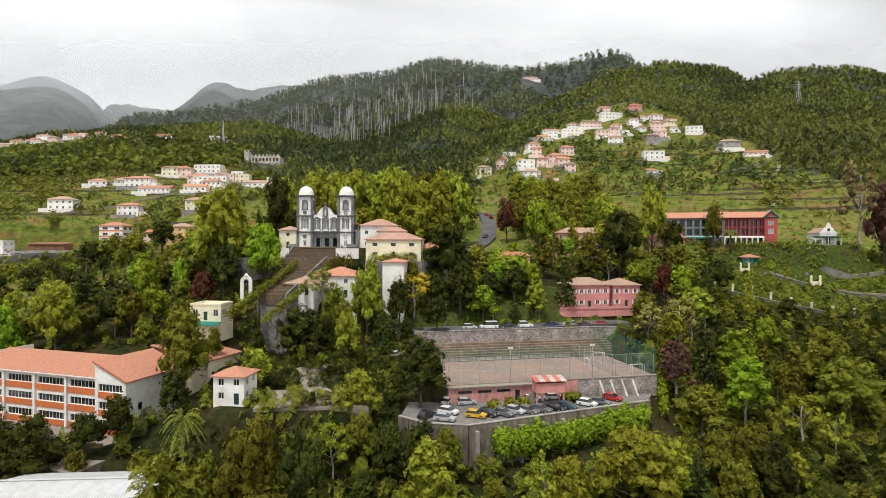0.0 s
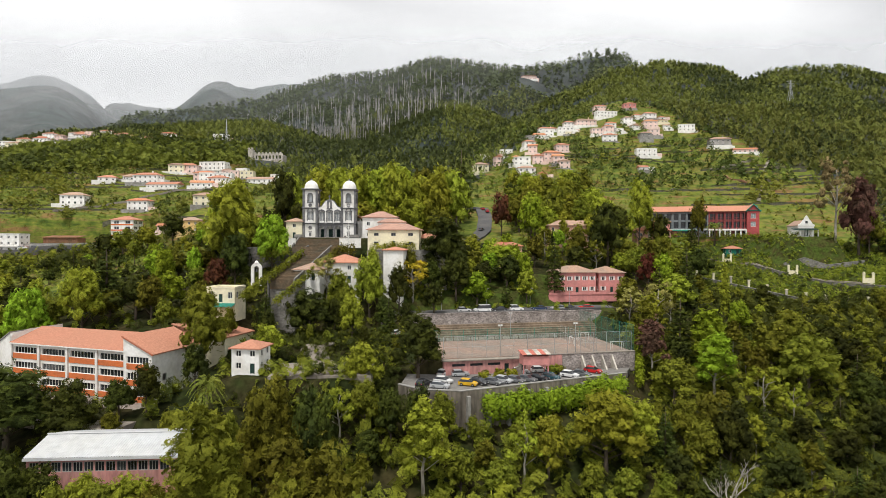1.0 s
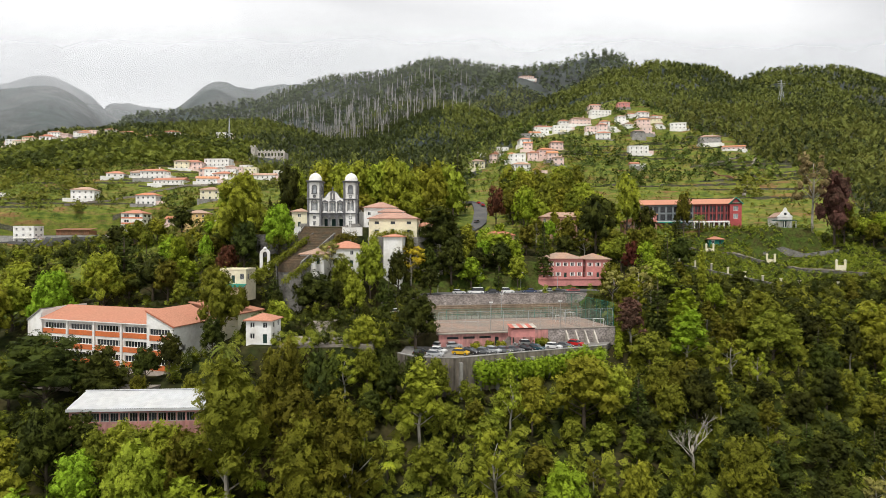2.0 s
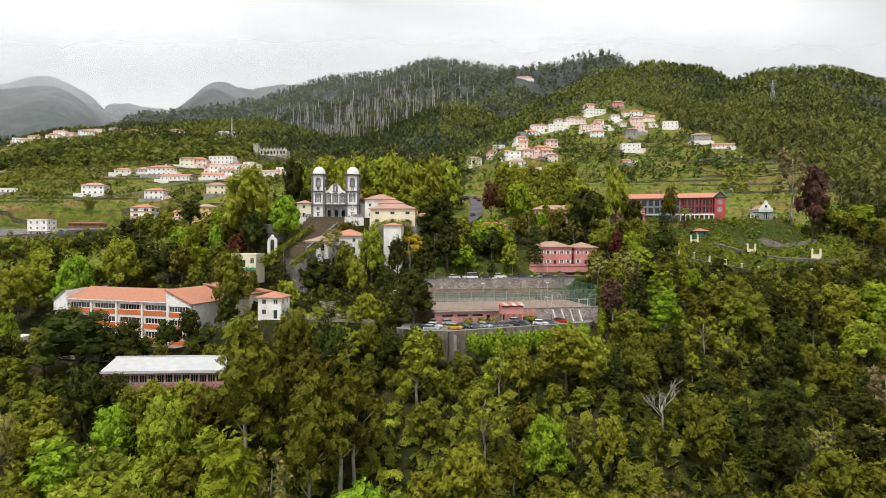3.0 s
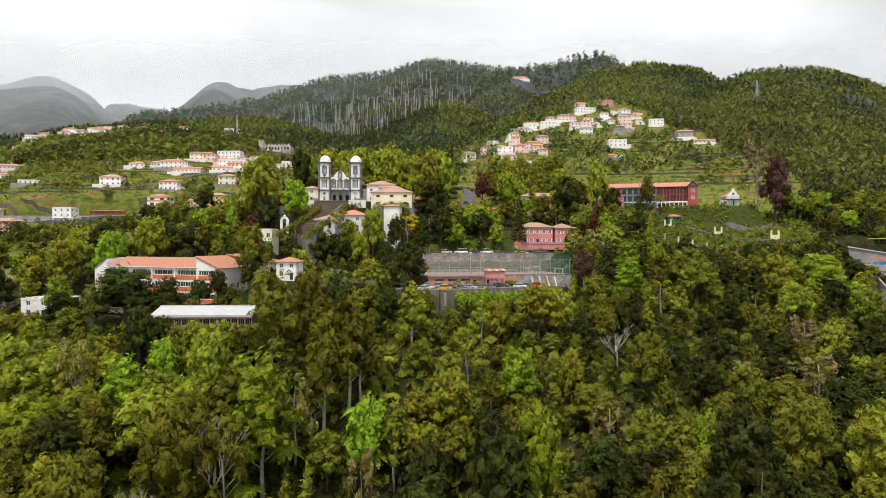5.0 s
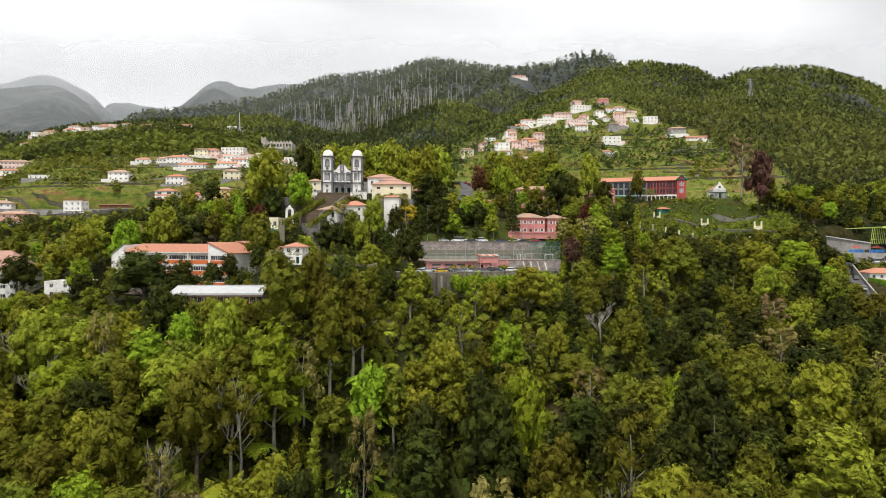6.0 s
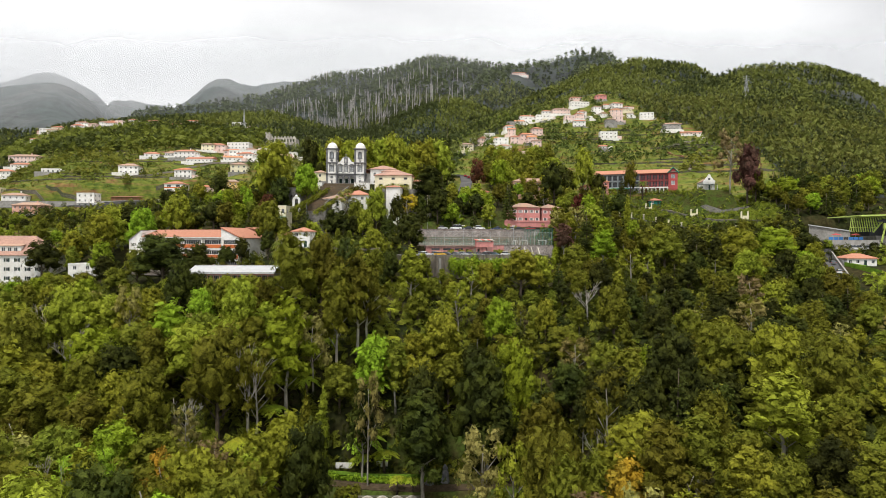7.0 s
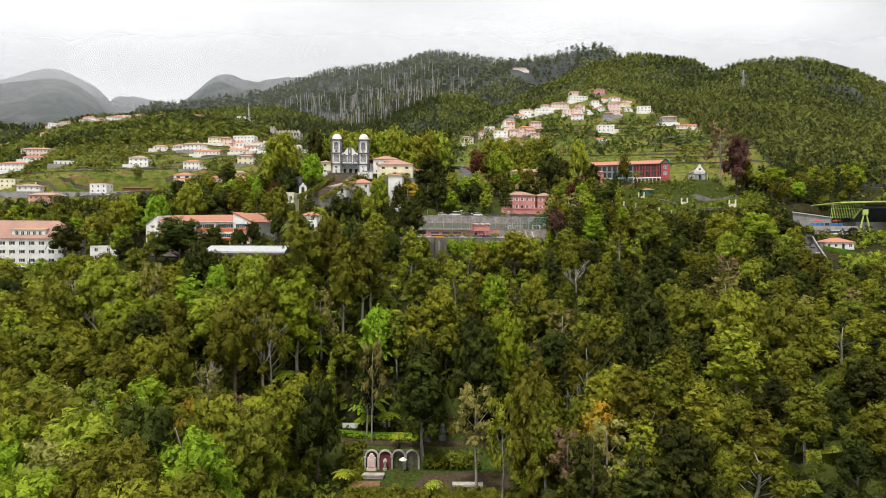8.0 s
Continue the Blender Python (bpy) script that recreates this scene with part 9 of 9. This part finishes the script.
far_wood("garden_shrubs", 260, lambda r, n: (r.uniform(-34, -13, n), r.uniform(16, 40, n)), 1.5, ["dark", "mid"], "low shrubs on the garden lawn", 27, 0.6)
far_wood("garden_shrubs", 1500, lambda r, n: (r.uniform(88, 185, n), r.uniform(138, 174, n)), 3.0, ["dark", "mid"], "dense shrubs below the garden terraces", 35)
far_wood("garden_shrubs", 4200, hotel_beds, 1.3, ["mid", "olive"], "hedges and flower beds on the garden terraces", 28, 0.6)
far_wood("garden_shrubs", 420, lambda r, n: (r.uniform(-13, 34, n), r.choice([r.uniform(14, 24.5, n), r.uniform(22, 25, n)])), 1.5, ["mid", "olive"], "low shrubs at the edge of the earth court", 39, 0.7)
far_wood("garden_shrubs", 260, lambda r, n: (r.uniform(-16, -11, n), r.uniform(30, 42, n)), 1.1, ["lime", "mid"], "bushes beside the arches", 40, 0.8)
far_wood("garden_shrubs", 900, station_beds, 2.2, ["mid", "light"], "bushes round the white house below the station", 41, 0.8)
far_wood("garden_shrubs", 2600, slope_beds, 2.1, ["mid", "dark"], "shrubs and small trees on the banks below the church", 36, 0.8)
far_wood("garden_shrubs", 5200, lambda r, n: (r.uniform(-330, -105, n), r.uniform(282, 430, n)), 1.0, ["far_light", "far_mid"], "low crops and tufts in the terraced fields", 43, 0.6)
far_wood("orchard_trees", 2600, lambda r, n: (r.uniform(-330, -105, n), r.uniform(225, 430, n)), 2.3, ["far_mid", "far_shade"], "banana plants and shrubs between the western terraces", 37)
far_wood("orchard_trees", 1900, lambda r, n: (r.uniform(60, 290, n), r.uniform(240, 430, n)), 1.7, ["far_light", "far_mid"], "bushes along the terraces below the village", 38)
far_wood("valley_grove", 2600, lambda r, n: (r.uniform(-440, -165, n), r.uniform(385, 500, n)), 6.0, ["far_shade", "far_mid"], "dark grove of trees between the hillside houses", 29)
far_wood("village_trees", 900, lambda r, n: (r.uniform(15, 215, n), r.uniform(315, 540, n)), 4.6, ["far_shade", "far_mid"], "garden trees between the village houses", 25)
far_wood("orchard_trees", 7500, fan(235, 600, -0.85, 0.5, lambda x, y: (~wooded_hill(x, y)) & (ripple(x, y, 26, 8) > np.where(x < 0, -0.05, 0.6))), 4.4, ["far_light", "far_mid"], "clumps of trees between the terraced fields", 24)


def burnt_trunks():
    """Bare white trunks left standing on the burnt ridge."""
    r = random.Random(31)
    g = Geo()
    for _ in range(380):
        y = r.triangular(720, 1250, 800)
        u = r.triangular(-0.33, 0.06, -0.16)
        x = u * (y + 100)
        z = float(land(x, y))
        h = r.uniform(14, 34)
        g.tube([(x, y, z - 2), (x + r.uniform(-1, 1), y, z + h)], [0.75, 0.25], 3)
        for _ in range(2):
            s = z + h * r.uniform(0.4, 0.85)
            g.tube([(x, y, s), (x + r.uniform(-4, 4), y + r.uniform(-1, 1), s + r.uniform(2, 6))], [0.3, 0.12], 3)
    for _ in range(220):
        y = r.uniform(1380, 1500)
        x = r.uniform(-0.3, 0.28) * (y + 100)
        z = float(land(x, y))
        g.tube([(x, y, z - 2), (x + r.uniform(-1.5, 1.5), y, z + r.uniform(12, 24))], [0.7, 0.35], 3)
    return whole("burnt_trunks", g, [DEAD_WOOD], pose(0, 0, 0), "bare white trunks of burnt trees on the ridge", "dead trees", kind="stuff")


burnt_trunks()


# ---- mist in front of the far mountains, and distance haze put in as pale sheets ----
def mist_material(name, thick, scale, seed):
    m = bpy.data.materials.new(name)
    m.use_nodes = True
    n, l = m.node_tree.nodes, m.node_tree.links
    n.remove(n["Principled BSDF"])
    out = n["Material Output"]
    geo = n.new("ShaderNodeNewGeometry")
    uvz = n.new("ShaderNodeSeparateXYZ")
    l.new(geo.outputs["Position"], uvz.inputs["Vector"])
    ns = n.new("ShaderNodeTexNoise")
    ns.inputs["Scale"].default_value, ns.inputs["Detail"].default_value = scale, 4.0
    l.new(geo.outputs["Position"], ns.inputs["Vector"])
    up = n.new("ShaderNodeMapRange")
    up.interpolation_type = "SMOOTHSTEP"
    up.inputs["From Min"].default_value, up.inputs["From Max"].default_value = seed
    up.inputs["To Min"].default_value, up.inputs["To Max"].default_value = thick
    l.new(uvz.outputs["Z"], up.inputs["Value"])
    wob = n.new("ShaderNodeMapRange")
    wob.inputs["From Min"].default_value, wob.inputs["From Max"].default_value = 0.3, 0.7
    wob.inputs["To Min"].default_value, wob.inputs["To Max"].default_value = 0.6, 1.25
    l.new(ns.outputs["Fac"], wob.inputs["Value"])
    mul = n.new("ShaderNodeMath")
    mul.operation, mul.use_clamp = "MULTIPLY", True
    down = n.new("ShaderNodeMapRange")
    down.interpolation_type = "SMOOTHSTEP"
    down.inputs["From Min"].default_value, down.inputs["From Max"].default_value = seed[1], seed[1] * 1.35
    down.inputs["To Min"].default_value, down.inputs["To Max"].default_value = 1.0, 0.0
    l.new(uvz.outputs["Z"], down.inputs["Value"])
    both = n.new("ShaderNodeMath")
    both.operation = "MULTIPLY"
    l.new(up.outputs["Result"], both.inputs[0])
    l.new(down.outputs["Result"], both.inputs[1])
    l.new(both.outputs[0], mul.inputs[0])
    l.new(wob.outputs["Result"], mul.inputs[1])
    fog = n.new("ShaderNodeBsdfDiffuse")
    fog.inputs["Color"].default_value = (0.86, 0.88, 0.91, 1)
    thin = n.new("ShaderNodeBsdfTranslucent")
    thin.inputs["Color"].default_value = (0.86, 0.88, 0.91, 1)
    half = n.new("ShaderNodeMixShader")
    half.inputs[0].default_value = 0.5
    l.new(fog.outputs[0], half.inputs[1])
    l.new(thin.outputs[0], half.inputs[2])
    clear = n.new("ShaderNodeBsdfTransparent")
    mx = n.new("ShaderNodeMixShader")
    l.new(mul.outputs[0], mx.inputs[0])
    l.new(clear.outputs[0], mx.inputs[1])
    l.new(half.outputs[0], mx.inputs[2])
    l.new(mx.outputs[0], out.inputs["Surface"])
    return m


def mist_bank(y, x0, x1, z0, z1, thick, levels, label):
    """A wide curved see-through sheet for drifting mist and for distance haze: its density rises with height towards
    the cloud base.
    """
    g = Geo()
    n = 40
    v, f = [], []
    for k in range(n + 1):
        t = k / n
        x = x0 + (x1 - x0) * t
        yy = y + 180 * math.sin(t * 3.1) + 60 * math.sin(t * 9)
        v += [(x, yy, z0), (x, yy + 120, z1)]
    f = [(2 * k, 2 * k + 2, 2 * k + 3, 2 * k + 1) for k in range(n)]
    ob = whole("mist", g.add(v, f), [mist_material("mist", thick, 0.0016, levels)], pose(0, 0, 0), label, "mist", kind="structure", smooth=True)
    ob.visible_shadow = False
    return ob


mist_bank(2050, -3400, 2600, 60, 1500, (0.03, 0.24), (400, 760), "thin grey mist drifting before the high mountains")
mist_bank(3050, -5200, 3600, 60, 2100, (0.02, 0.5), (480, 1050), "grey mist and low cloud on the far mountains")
# the next three sheets lay aerial haze over hills and ridge as pale colour
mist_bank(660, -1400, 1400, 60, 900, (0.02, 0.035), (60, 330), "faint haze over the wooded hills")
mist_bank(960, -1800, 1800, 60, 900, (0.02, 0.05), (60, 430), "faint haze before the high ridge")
mist_bank(1330, -2200, 2200, 60, 1000, (0.02, 0.2), (320, 540), "light haze before the burnt ridge")
